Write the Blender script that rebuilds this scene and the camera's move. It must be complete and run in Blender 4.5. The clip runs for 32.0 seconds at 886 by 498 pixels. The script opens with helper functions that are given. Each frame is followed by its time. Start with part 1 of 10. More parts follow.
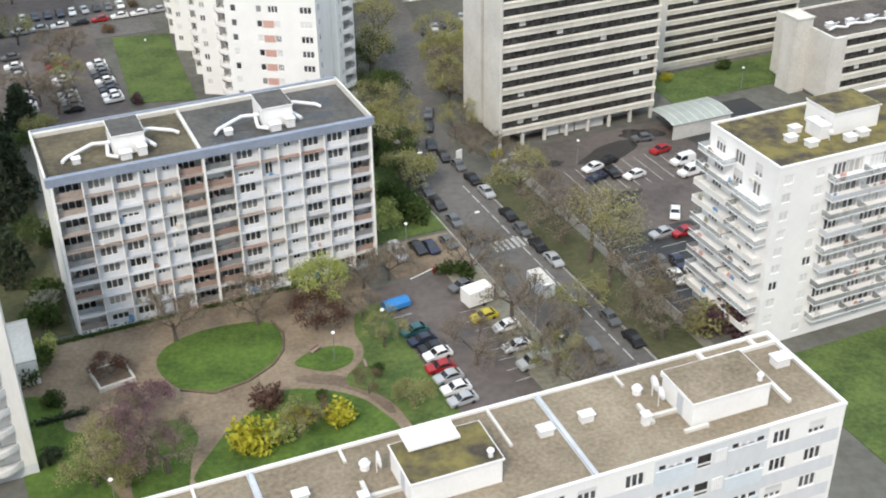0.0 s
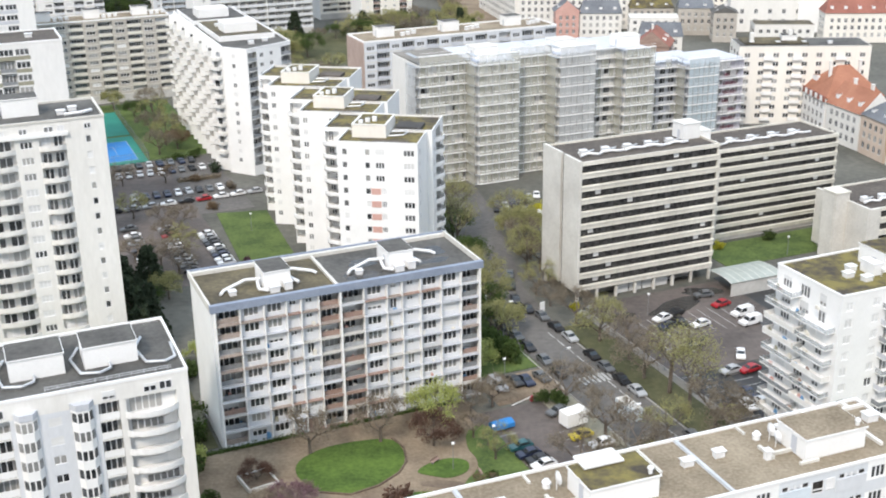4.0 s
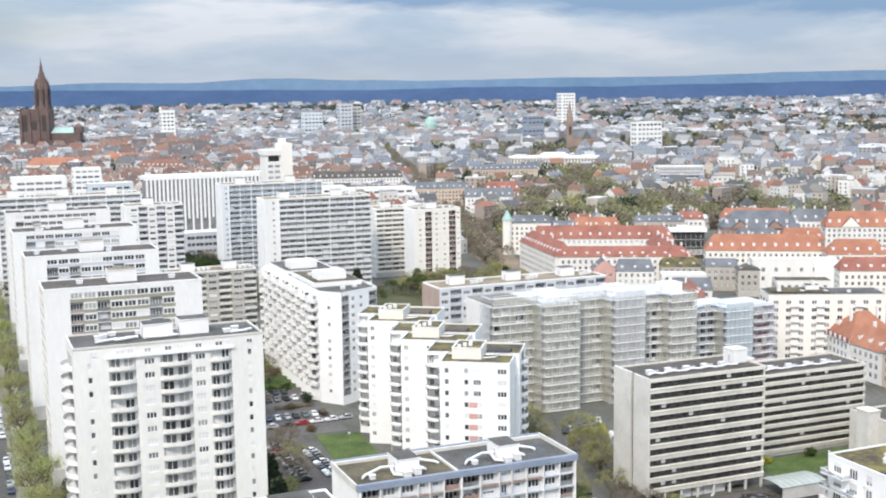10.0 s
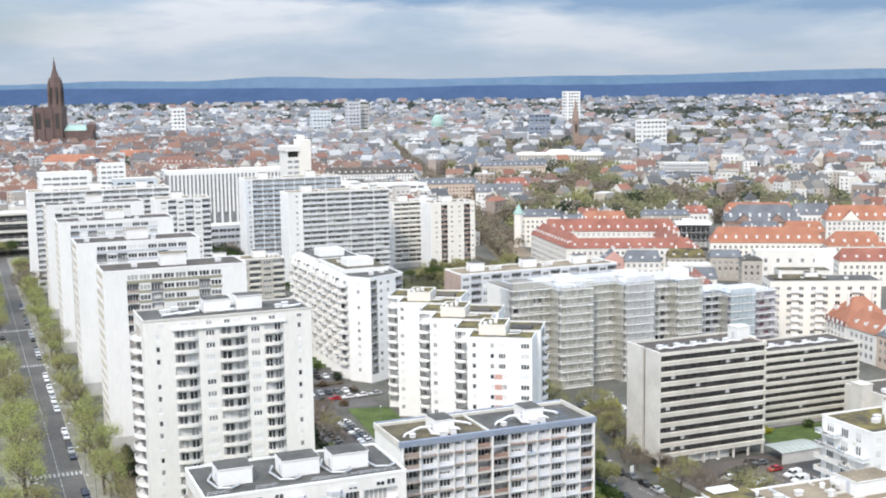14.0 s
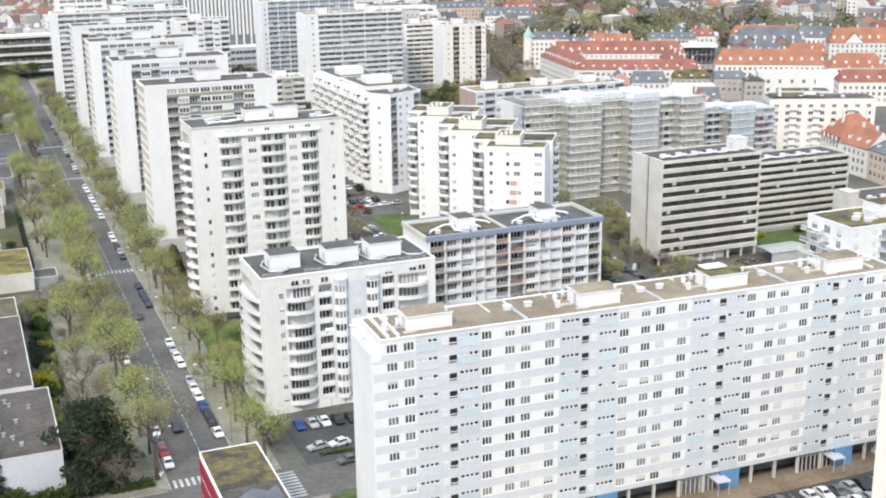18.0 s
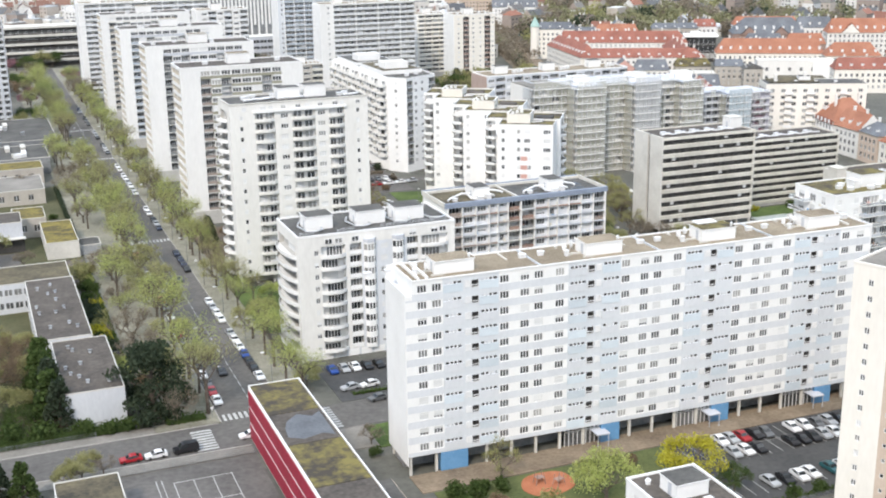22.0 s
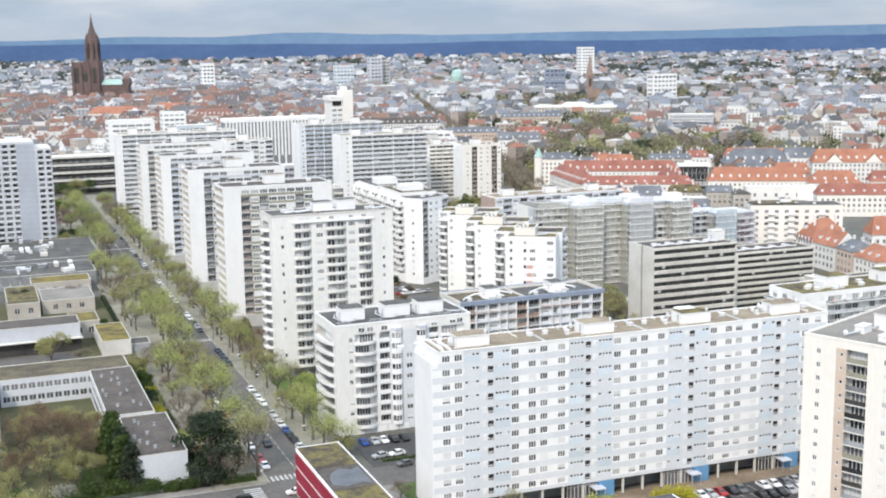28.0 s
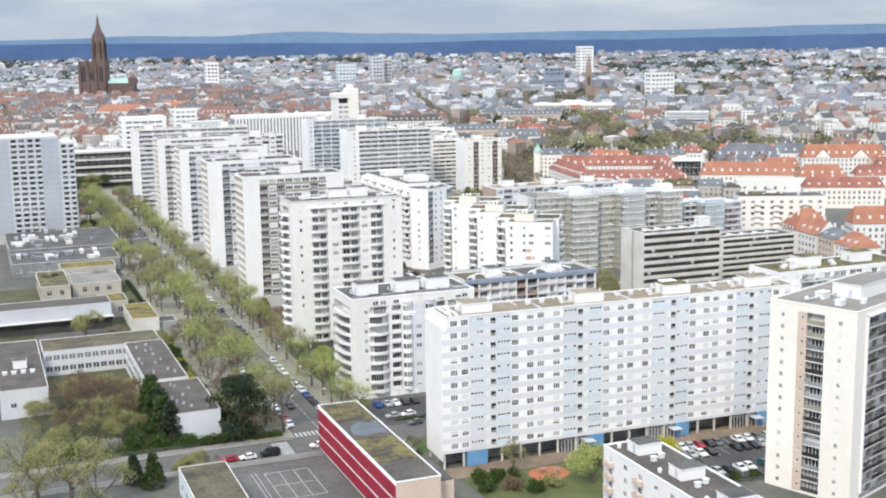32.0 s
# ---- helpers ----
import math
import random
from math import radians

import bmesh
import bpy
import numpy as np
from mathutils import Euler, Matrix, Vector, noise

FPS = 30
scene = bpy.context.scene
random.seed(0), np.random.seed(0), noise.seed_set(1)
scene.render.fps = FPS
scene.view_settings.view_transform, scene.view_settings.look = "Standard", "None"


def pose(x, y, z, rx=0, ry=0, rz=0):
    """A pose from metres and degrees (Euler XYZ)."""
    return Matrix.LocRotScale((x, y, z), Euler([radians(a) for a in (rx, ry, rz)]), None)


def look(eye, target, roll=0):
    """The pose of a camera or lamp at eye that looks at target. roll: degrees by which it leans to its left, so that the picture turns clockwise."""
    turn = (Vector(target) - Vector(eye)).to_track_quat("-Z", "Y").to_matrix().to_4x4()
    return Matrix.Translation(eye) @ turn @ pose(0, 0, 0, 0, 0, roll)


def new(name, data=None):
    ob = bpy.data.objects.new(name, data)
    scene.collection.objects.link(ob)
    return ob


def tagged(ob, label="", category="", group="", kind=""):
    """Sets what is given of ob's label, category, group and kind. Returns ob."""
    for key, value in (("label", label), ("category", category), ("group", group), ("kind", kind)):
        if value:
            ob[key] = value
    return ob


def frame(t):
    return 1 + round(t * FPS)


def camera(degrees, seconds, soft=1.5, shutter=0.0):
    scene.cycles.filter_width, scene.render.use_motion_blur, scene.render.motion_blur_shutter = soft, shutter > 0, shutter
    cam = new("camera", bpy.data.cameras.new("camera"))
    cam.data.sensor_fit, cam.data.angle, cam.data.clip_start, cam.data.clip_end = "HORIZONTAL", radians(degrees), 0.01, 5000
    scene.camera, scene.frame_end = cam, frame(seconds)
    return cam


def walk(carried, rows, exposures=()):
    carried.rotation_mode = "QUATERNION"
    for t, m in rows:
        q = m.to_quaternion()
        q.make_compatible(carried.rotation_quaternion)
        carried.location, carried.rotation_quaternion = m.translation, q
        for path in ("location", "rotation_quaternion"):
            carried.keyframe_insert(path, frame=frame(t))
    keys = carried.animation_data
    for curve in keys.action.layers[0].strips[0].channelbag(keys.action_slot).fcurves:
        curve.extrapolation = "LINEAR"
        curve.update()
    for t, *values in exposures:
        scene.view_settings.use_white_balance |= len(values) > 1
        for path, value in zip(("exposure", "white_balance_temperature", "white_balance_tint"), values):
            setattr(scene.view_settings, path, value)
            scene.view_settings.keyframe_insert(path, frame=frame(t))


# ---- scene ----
cam = camera(41.0, 32.0, soft=2.0)
PATH = [
    (0.0, 0.00, -0.00, 101.92, 59.05, 0.77, -0.30),
    (0.5, -2.00, -3.64, 101.92, 59.10, 0.77, -0.21),
    (1.0, -3.99, -7.33, 101.93, 59.13, 0.77, -0.12),
    (1.5, -5.97, -11.07, 101.93, 59.13, 0.77, -0.04),
    (2.0, -7.93, -14.84, 101.94, 59.14, 0.77, 0.04),
    (2.5, -9.90, -18.61, 101.95, 60.99, 0.77, 0.12),
    (3.0, -11.84, -22.40, 101.95, 64.80, 0.77, 0.20),
    (3.5, -13.74, -26.20, 101.96, 67.24, 0.77, 0.28),
    (4.0, -15.59, -30.00, 101.96, 69.45, 0.77, 0.34),
    (4.5, -17.39, -33.80, 101.97, 71.66, 0.77, 0.41),
    (6.5, -24.62, -49.33, 101.99, 74.43, 0.77, 0.63),
    (7.0, -26.22, -53.26, 102.00, 76.40, 0.77, 0.68),
    (7.5, -27.76, -57.17, 102.00, 78.25, 0.77, 0.72),
    (8.0, -29.23, -61.06, 102.01, 78.53, 0.77, 0.76),
    (8.5, -30.63, -64.91, 102.01, 81.07, 0.77, 0.81),
    (9.0, -31.96, -68.74, 102.02, 82.51, 0.77, 0.84),
    (9.5, -33.08, -72.34, 102.02, 82.53, 0.77, 0.87),
    (10.0, -34.14, -75.90, 102.03, 82.48, 0.77, 0.90),
    (10.5, -35.12, -79.44, 102.03, 82.46, 0.77, 0.92),
    (11.0, -36.05, -82.94, 102.04, 82.44, 0.77, 0.95),
    (11.5, -36.91, -86.42, 102.05, 82.42, 0.77, 0.97),
    (12.0, -37.71, -89.87, 102.05, 82.43, 0.77, 0.99),
    (12.5, -38.45, -93.30, 102.06, 82.44, 0.77, 1.01),
    (13.0, -39.14, -96.70, 102.06, 82.43, 0.77, 1.03),
    (13.5, -39.77, -100.07, 102.07, 82.41, 0.77, 1.05),
    (15.5, -41.77, -112.13, 102.09, 82.12, 0.77, 1.14),
    (16.0, -42.35, -115.74, 102.10, 80.40, 0.77, 1.17),
    (16.5, -42.88, -119.33, 102.10, 78.51, 0.77, 1.19),
    (17.0, -43.39, -122.92, 102.11, 76.57, 0.77, 1.22),
    (17.5, -43.86, -126.51, 102.11, 74.83, 0.77, 1.24),
    (18.0, -44.31, -130.10, 102.12, 74.12, 0.77, 1.26),
    (18.5, -44.72, -133.81, 102.12, 73.94, 0.77, 1.29),
    (19.0, -45.12, -137.53, 102.13, 73.93, 0.77, 1.33),
    (19.5, -45.49, -141.27, 102.13, 73.93, 0.77, 1.36),
    (20.0, -45.85, -145.01, 102.14, 73.93, 0.77, 1.39),
    (20.5, -46.18, -148.06, 102.14, 73.88, 0.77, 1.41),
    (21.0, -46.51, -151.13, 102.15, 73.86, 0.77, 1.44),
    (21.5, -46.82, -154.22, 102.16, 73.86, 0.77, 1.46),
    (22.0, -47.13, -157.34, 102.16, 73.85, 0.77, 1.48),
    (22.5, -47.43, -160.48, 102.17, 73.85, 0.77, 1.50),
    (23.0, -47.74, -163.65, 102.17, 74.31, 0.77, 1.52),
    (23.5, -47.87, -167.15, 102.18, 75.98, 0.77, 1.54),
    (24.0, -48.01, -170.69, 102.18, 77.44, 0.77, 1.56),
    (24.5, -48.15, -174.26, 102.19, 77.68, 0.77, 1.57),
    (25.0, -48.29, -177.87, 102.19, 78.38, 0.77, 1.59),
    (25.5, -48.42, -181.52, 102.20, 79.88, 0.77, 1.60),
    (27.5, -49.24, -197.60, 102.22, 80.31, 0.77, 1.68),
    (28.0, -49.48, -201.44, 102.23, 80.31, 0.77, 1.70),
    (28.5, -49.72, -205.32, 102.23, 80.30, 0.77, 1.71),
    (29.0, -49.93, -209.25, 102.24, 80.29, 0.77, 1.71),
    (29.5, -50.11, -213.23, 102.24, 80.29, 0.77, 1.72),
    (30.0, -50.27, -217.24, 102.25, 80.27, 0.77, 1.72),
    (30.5, -50.39, -221.30, 102.26, 80.26, 0.77, 1.72),
    (31.0, -50.46, -225.39, 102.26, 80.26, 0.77, 1.72),
    (31.5, -50.48, -229.52, 102.27, 80.26, 0.77, 1.71),
    (32.0, -50.44, -233.68, 102.27, 80.27, 0.77, 1.70),
]
EXPO = [(0.0, -0.12, 6680, 12), (2.5, -0.08, 6650, 12), (4.5, 0.04, 6530, 13), (7.5, 0.08, 6480, 13), (13.0, 0.08, 6400, 13), (17.0, 0.07, 6500, 13), (24.0, 0.04, 6500, 13), (28.0, 0.05, 6420, 13), (32.0, 0.05, 6420, 13)]
walk(cam, [(t, pose(x, y, z, rx, ry, rz)) for t, x, y, z, rx, ry, rz in PATH], EXPO)

# ---------- world, sun ----------
GRID = 23.5                                   # the quarter's streets are turned by this many degrees
SUN_AZ, SUN_EL = 252.0, 44.0                  # direction towards the sun, in degrees from +x, and its height
world = bpy.data.worlds.new("sky")
scene.world = world
world.use_nodes = True
wt = world.node_tree
wt.nodes.clear()
w_out = wt.nodes.new("ShaderNodeOutputWorld")
w_bg = wt.nodes.new("ShaderNodeBackground")
w_bg.inputs["Strength"].default_value = 0.12
sky = wt.nodes.new("ShaderNodeTexSky")
sky.sky_type = "NISHITA"
sky.sun_disc = False
sky.sun_elevation = radians(SUN_EL)
sky.sun_rotation = radians(90 - SUN_AZ)
sky.air_density, sky.dust_density, sky.ozone_density = 1.0, 1.5, 1.5
w_tc = wt.nodes.new("ShaderNodeTexCoord")
w_sep = wt.nodes.new("ShaderNodeSeparateXYZ")
wt.links.new(w_tc.outputs["Generated"], w_sep.inputs[0])


def w_math(op, a, b=None, clamp=False):
    n = wt.nodes.new("ShaderNodeMath")
    n.operation, n.use_clamp = op, clamp
    for k, q in enumerate((a, b)):
        if q is None:
            continue
        if isinstance(q, (int, float)):
            n.inputs[k].default_value = q
        else:
            wt.links.new(q, n.inputs[k])
    return n.outputs[0]


# banks of cloud: noise over the direction, drawn out sideways


def w_noise(scale, detail, rough, shift):
    mp = wt.nodes.new("ShaderNodeMapping")
    mp.inputs["Location"].default_value = shift
    mp.inputs["Scale"].default_value = (1.0, 1.0, 4.5)
    wt.links.new(w_tc.outputs["Generated"], mp.inputs[0])
    n = wt.nodes.new("ShaderNodeTexNoise")
    n.inputs["Scale"].default_value, n.inputs["Detail"].default_value, n.inputs["Roughness"].default_value = scale, detail, rough
    wt.links.new(mp.outputs[0], n.inputs["Vector"])
    return n.outputs[0]


def w_ramp(fac, stops):
    n = wt.nodes.new("ShaderNodeValToRGB")
    while len(n.color_ramp.elements) < len(stops):
        n.color_ramp.elements.new(0.5)
    for e, (p, c) in zip(n.color_ramp.elements, stops):
        e.position, e.color = p, (*c, 1)
    wt.links.new(fac, n.inputs[0])
    return n.outputs[0]


w_cover = w_ramp(w_noise(2.6, 8, 0.55, (3.1, 0.7, 0.0)), ((0.34, (0.30,) * 3), (0.52, (1.0,) * 3)))
w_tone = w_ramp(w_noise(5.0, 10, 0.56, (7.3, 2.2, 1.35)), ((0.37, (3.1, 4.6, 6.25)), (0.46, (4.55, 5.85, 7.1)), (0.52, (6.0, 6.85, 7.65)), (0.59, (7.8, 8.25, 8.6))))
# as under any cloudy sky, the zenith is brighter than the horizon
w_lift = w_math("MULTIPLY_ADD", w_math("MAXIMUM", w_sep.outputs["Z"], 0.0), 2.0)
w_lift.node.inputs[2].default_value = 0.68
w_mix = wt.nodes.new("ShaderNodeMix")
w_mix.data_type = "RGBA"
wt.links.new(w_cover, w_mix.inputs["Factor"])
wt.links.new(sky.outputs[0], w_mix.inputs["A"])
wt.links.new(w_tone, w_mix.inputs["B"])
w_scale = wt.nodes.new("ShaderNodeVectorMath")
w_scale.operation = "SCALE"
# towards the horizon the cloud thins into pale haze
w_haze = w_ramp(w_sep.outputs["Z"], ((0.0, (0.85,) * 3), (0.03, (0.55,) * 3), (0.09, (0.15,) * 3), (0.13, (0.0,) * 3)))
w_pale = wt.nodes.new("ShaderNodeMix")
w_pale.data_type = "RGBA"
w_pale.inputs["B"].default_value = (6.3, 7.1, 7.9, 1)
wt.links.new(w_haze, w_pale.inputs["Factor"])
wt.links.new(w_mix.outputs["Result"], w_pale.inputs["A"])
# a slate-blue rain bank high over the town
w_edge = w_math("MULTIPLY", w_noise(9.0, 8, 0.6, (1.7, 4.1, 0.4)), 0.05)
w_edge = w_math("ADD", w_edge, w_math("ADD", w_sep.outputs["Z"], w_math("MULTIPLY", w_sep.outputs["X"], 0.045)))
w_edge = w_math("MULTIPLY", w_math("SUBTRACT", w_edge, 0.090), 75.0, True)
w_edge = w_math("MULTIPLY", w_edge, w_math("MULTIPLY", w_math("SUBTRACT", 0.17, w_sep.outputs["Z"]), 12.0, True))
w_edge = w_math("MULTIPLY", w_edge, w_math("MULTIPLY", w_sep.outputs["Y"], 3.0, True))
w_bank = wt.nodes.new("ShaderNodeMix")
w_bank.data_type = "RGBA"
w_bank.inputs["B"].default_value = (2.7, 4.1, 5.9, 1)
wt.links.new(w_edge, w_bank.inputs["Factor"])
wt.links.new(w_pale.outputs["Result"], w_bank.inputs["A"])
wt.links.new(w_bank.outputs["Result"], w_scale.inputs[0])
wt.links.new(w_lift, w_scale.inputs["Scale"])
wt.links.new(w_scale.outputs[0], w_bg.inputs["Color"])
wt.links.new(w_bg.outputs[0], w_out.inputs[0])

sun = new("sun", bpy.data.lights.new("sun", "SUN"))
sun.data.energy, sun.data.angle, sun.data.color = 2.9, radians(10), (1.0, 0.92, 0.80)
_d = Vector((math.cos(radians(SUN_AZ)) * math.cos(radians(SUN_EL)), math.sin(radians(SUN_AZ)) * math.cos(radians(SUN_EL)), math.sin(radians(SUN_EL))))
sun.matrix_world = look(_d * 500, (0, 0, 0))


# ---------- materials ----------
def material(name, dark, light, rough=0.85, big=0.15, fine=3.0, bump=0.0, stretch=(1, 1, 1), metal=0.0, spec=0.4, by_object=0.0, by_island=0.0, lo=0.35, hi=0.65):
    """Two colours mixed by a wide and a fine noise in metres; by_object / by_island: a random shade for each piece."""
    m = bpy.data.materials.new(name)
    m.use_nodes = True
    nt = m.node_tree
    bsdf = nt.nodes["Principled BSDF"]
    bsdf.inputs["Roughness"].default_value, bsdf.inputs["Metallic"].default_value = rough, metal
    bsdf.inputs["Specular IOR Level"].default_value = spec
    geo = nt.nodes.new("ShaderNodeNewGeometry")
    mp = nt.nodes.new("ShaderNodeMapping")
    mp.inputs["Scale"].default_value = stretch
    nt.links.new(geo.outputs["Position"], mp.inputs[0])
    fac = None
    noises = []
    for sc, det in ((big, 4), (fine, 3)):
        n = nt.nodes.new("ShaderNodeTexNoise")
        n.inputs["Scale"].default_value, n.inputs["Detail"].default_value, n.inputs["Roughness"].default_value = sc, det, 0.6
        nt.links.new(mp.outputs[0], n.inputs["Vector"])
        noises.append(n.outputs[0])
    mx = nt.nodes.new("ShaderNodeMath")
    mx.operation = "MULTIPLY_ADD"
    mx.inputs[1].default_value = 0.6
    nt.links.new(noises[0], mx.inputs[0])
    mf = nt.nodes.new("ShaderNodeMath")
    mf.operation, mf.inputs[1].default_value = "MULTIPLY", 0.4
    nt.links.new(noises[1], mf.inputs[0])
    nt.links.new(mf.outputs[0], mx.inputs[2])
    rmp = nt.nodes.new("ShaderNodeValToRGB")
    rmp.color_ramp.elements[0].position, rmp.color_ramp.elements[0].color = lo, (*dark, 1)
    rmp.color_ramp.elements[1].position, rmp.color_ramp.elements[1].color = hi, (*light, 1)
    nt.links.new(mx.outputs[0], rmp.inputs[0])
    col = rmp.outputs[0]
    if by_object or by_island:
        if by_object:
            src = nt.nodes.new("ShaderNodeObjectInfo").outputs["Random"]
        else:
            src = geo.outputs["Random Per Island"]
        k = nt.nodes.new("ShaderNodeMapRange")
        amt = by_object or by_island
        k.inputs["To Min"].default_value, k.inputs["To Max"].default_value = 1 - amt, 1 + amt
        nt.links.new(src, k.inputs["Value"])
        hv = nt.nodes.new("ShaderNodeHueSaturation")
        nt.links.new(k.outputs[0], hv.inputs["Value"])
        nt.links.new(col, hv.inputs["Color"])
        col = hv.outputs[0]
    nt.links.new(col, bsdf.inputs["Base Color"])
    if bump:
        b = nt.nodes.new("ShaderNodeBump")
        b.inputs["Strength"].default_value, b.inputs["Distance"].default_value = bump, 0.05
        nt.links.new(noises[1], b.inputs["Height"])
        nt.links.new(b.outputs[0], bsdf.inputs["Normal"])
    return m


def curtained(m):
    """Some of the panes are lighter: curtains and blinds hang behind them."""
    nt = m.node_tree
    bsdf = nt.nodes["Principled BSDF"]
    old = bsdf.inputs["Base Color"].links[0].from_socket
    info = nt.nodes.new("ShaderNodeObjectInfo")
    r = nt.nodes.new("ShaderNodeValToRGB")
    for p in (0.45, 0.62, 0.80):
        r.color_ramp.elements.new(p)
    for e, (p, g) in zip(r.color_ramp.elements, ((0.0, 0.0), (0.40, 0.0), (0.62, 0.10), (0.82, 0.35), (1.0, 0.75))):
        e.position, e.color = p, (g, g, g, 1)
    nt.links.new(info.outputs["Random"], r.inputs[0])
    mix = nt.nodes.new("ShaderNodeMix")
    mix.data_type = "RGBA"
    nt.links.new(r.outputs[0], mix.inputs["Factor"])
    nt.links.new(old, mix.inputs["A"])
    mix.inputs["B"].default_value = (0.50, 0.49, 0.46, 1)
    nt.links.new(mix.outputs["Result"], bsdf.inputs["Base Color"])
    return m


def palette(name, colours, rough=0.8, amount=0.12):
    """Each loose piece of a mesh takes one of the colours by its own random number, with a fine grain."""
    m = bpy.data.materials.new(name)
    m.use_nodes = True
    nt = m.node_tree
    bsdf = nt.nodes["Principled BSDF"]
    bsdf.inputs["Roughness"].default_value = rough
    geo = nt.nodes.new("ShaderNodeNewGeometry")
    r = nt.nodes.new("ShaderNodeValToRGB")
    r.color_ramp.interpolation = "CONSTANT"
    while len(r.color_ramp.elements) < len(colours):
        r.color_ramp.elements.new(0.5)
    for i, (e, c) in enumerate(zip(r.color_ramp.elements, colours)):
        e.position, e.color = i / len(colours), (*c, 1)
    nt.links.new(geo.outputs["Random Per Island"], r.inputs[0])
    n = nt.nodes.new("ShaderNodeTexNoise")
    n.inputs["Scale"].default_value, n.inputs["Detail"].default_value = 0.35, 5
    nt.links.new(geo.outputs["Position"], n.inputs["Vector"])
    k = nt.nodes.new("ShaderNodeMapRange")
    k.inputs["To Min"].default_value, k.inputs["To Max"].default_value = 1 - 2 * amount, 1 + 2 * amount
    nt.links.new(n.outputs[0], k.inputs["Value"])
    hv = nt.nodes.new("ShaderNodeHueSaturation")
    nt.links.new(k.outputs[0], hv.inputs["Value"])
    nt.links.new(r.outputs[0], hv.inputs["Color"])
    nt.links.new(hv.outputs[0], bsdf.inputs["Base Color"])
    return m


M = {}
M["white"] = material("white_render", (0.69, 0.684, 0.667), (0.79, 0.784, 0.766), 0.8, 0.08, 1.2, stretch=(1, 1, 0.3))
M["white_clean"] = material("white_paint", (0.75, 0.745, 0.73), (0.84, 0.835, 0.82), 0.6, 0.2, 4)
M["offwhite"] = material("offwhite_render", (0.65, 0.635, 0.60), (0.77, 0.755, 0.72), 0.85, 0.1, 1.5, stretch=(1, 1, 0.3))
M["cream"] = material("cream_render", (0.725, 0.69, 0.625), (0.815, 0.78, 0.715), 0.85, 0.1, 1.5, stretch=(1, 1, 0.3))
M["greywall"] = material("pale_grey_panel", (0.44, 0.455, 0.49), (0.55, 0.565, 0.60), 0.75, 0.1, 2.0, stretch=(1, 1, 0.35))
M["bluepanel"] = material("pale_blue_balcony_panel", (0.52, 0.58, 0.625), (0.62, 0.68, 0.72), 0.6, 0.2, 3, by_object=0.08)
M["slabband"] = material("pale_grey_floor_band", (0.51, 0.525, 0.55), (0.62, 0.635, 0.655), 0.75, 0.1, 2.0, stretch=(1, 1, 0.35))
M["bluebase"] = material("blue_painted_wall", (0.10, 0.25, 0.44), (0.15, 0.32, 0.53), 0.6, 0.3, 3)
M["concrete"] = material("weathered_concrete", (0.53, 0.505, 0.445), (0.72, 0.69, 0.615), 0.9, 0.12, 1.5, 0.1, stretch=(1, 1, 0.25))
M["concrete_pale"] = material("pale_concrete", (0.50, 0.48, 0.44), (0.66, 0.64, 0.59), 0.9, 0.15, 2.0, 0.1)
# near-black walls; inside openings and recesses this colour stands in for shade
M["darkwall"] = material("dark_wall_recess_shade", (0.035, 0.033, 0.032), (0.07, 0.066, 0.062), 0.8, 0.3, 2)
# grey for plain bases; in loggias it puts the recess shade into colour
M["soffit"] = material("recess_shade_grey", (0.40, 0.39, 0.37), (0.54, 0.53, 0.50), 0.9, 0.3, 2)
M["gravel"] = material("gravel_roof", (0.135, 0.105, 0.07), (0.33, 0.275, 0.20), 0.95, 0.10, 2.5, 0.3)
M["bitumen"] = material("bitumen_roof", (0.045, 0.043, 0.040), (0.12, 0.115, 0.105), 0.8, 0.12, 1.2, 0.1)
M["mossroof"] = material("mossy_roof", (0.055, 0.046, 0.036), (0.18, 0.15, 0.05), 0.95, 0.22, 0.7, 0.3, lo=0.42, hi=0.6)
M["oldroof"] = material("stained_bitumen_roof", (0.038, 0.034, 0.026), (0.15, 0.125, 0.075), 0.9, 0.14, 1.2, 0.15)
M["greenroof"] = material("mossy_green_roof", (0.075, 0.062, 0.03), (0.25, 0.20, 0.045), 0.95, 0.2, 1.0, 0.3, lo=0.42, hi=0.62)
M["brownroof"] = material("brown_stained_roof", (0.05, 0.043, 0.038), (0.122, 0.104, 0.088), 0.9, 0.15, 1.2, 0.15)
M["scrub"] = material("rough_planted_ground", (0.042, 0.05, 0.019), (0.105, 0.098, 0.05), 0.95, 0.1, 1.0, 0.3)
M["asphalt_red"] = material("reddish_worn_asphalt", (0.065, 0.055, 0.05), (0.145, 0.12, 0.108), 0.75, 0.07, 0.7, 0.2)
M["verge"] = material("worn_grassy_verge", (0.135, 0.13, 0.092), (0.29, 0.275, 0.222), 0.95, 0.12, 1.2, 0.3)
M["roughgrass"] = material("rough_grass", (0.05, 0.066, 0.022), (0.125, 0.14, 0.05), 0.95, 0.15, 1.6, 0.4)
M["churchstone"] = material("brown_church_stone", (0.24, 0.175, 0.14), (0.34, 0.255, 0.21), 0.9, 0.1, 1.0)
M["bandblue"] = material("blue_grey_fascia", (0.20, 0.235, 0.305), (0.275, 0.315, 0.39), 0.6, 0.2, 2)
M["metal"] = material("galvanised_metal", (0.50, 0.51, 0.52), (0.68, 0.69, 0.70), 0.45, 0.4, 6, metal=0.5)
M["duct"] = material("white_duct", (0.66, 0.66, 0.66), (0.80, 0.80, 0.80), 0.5, 0.5, 4)
M["frame"] = material("white_window_frame", (0.68, 0.68, 0.68), (0.80, 0.80, 0.80), 0.5, 0.5, 4)
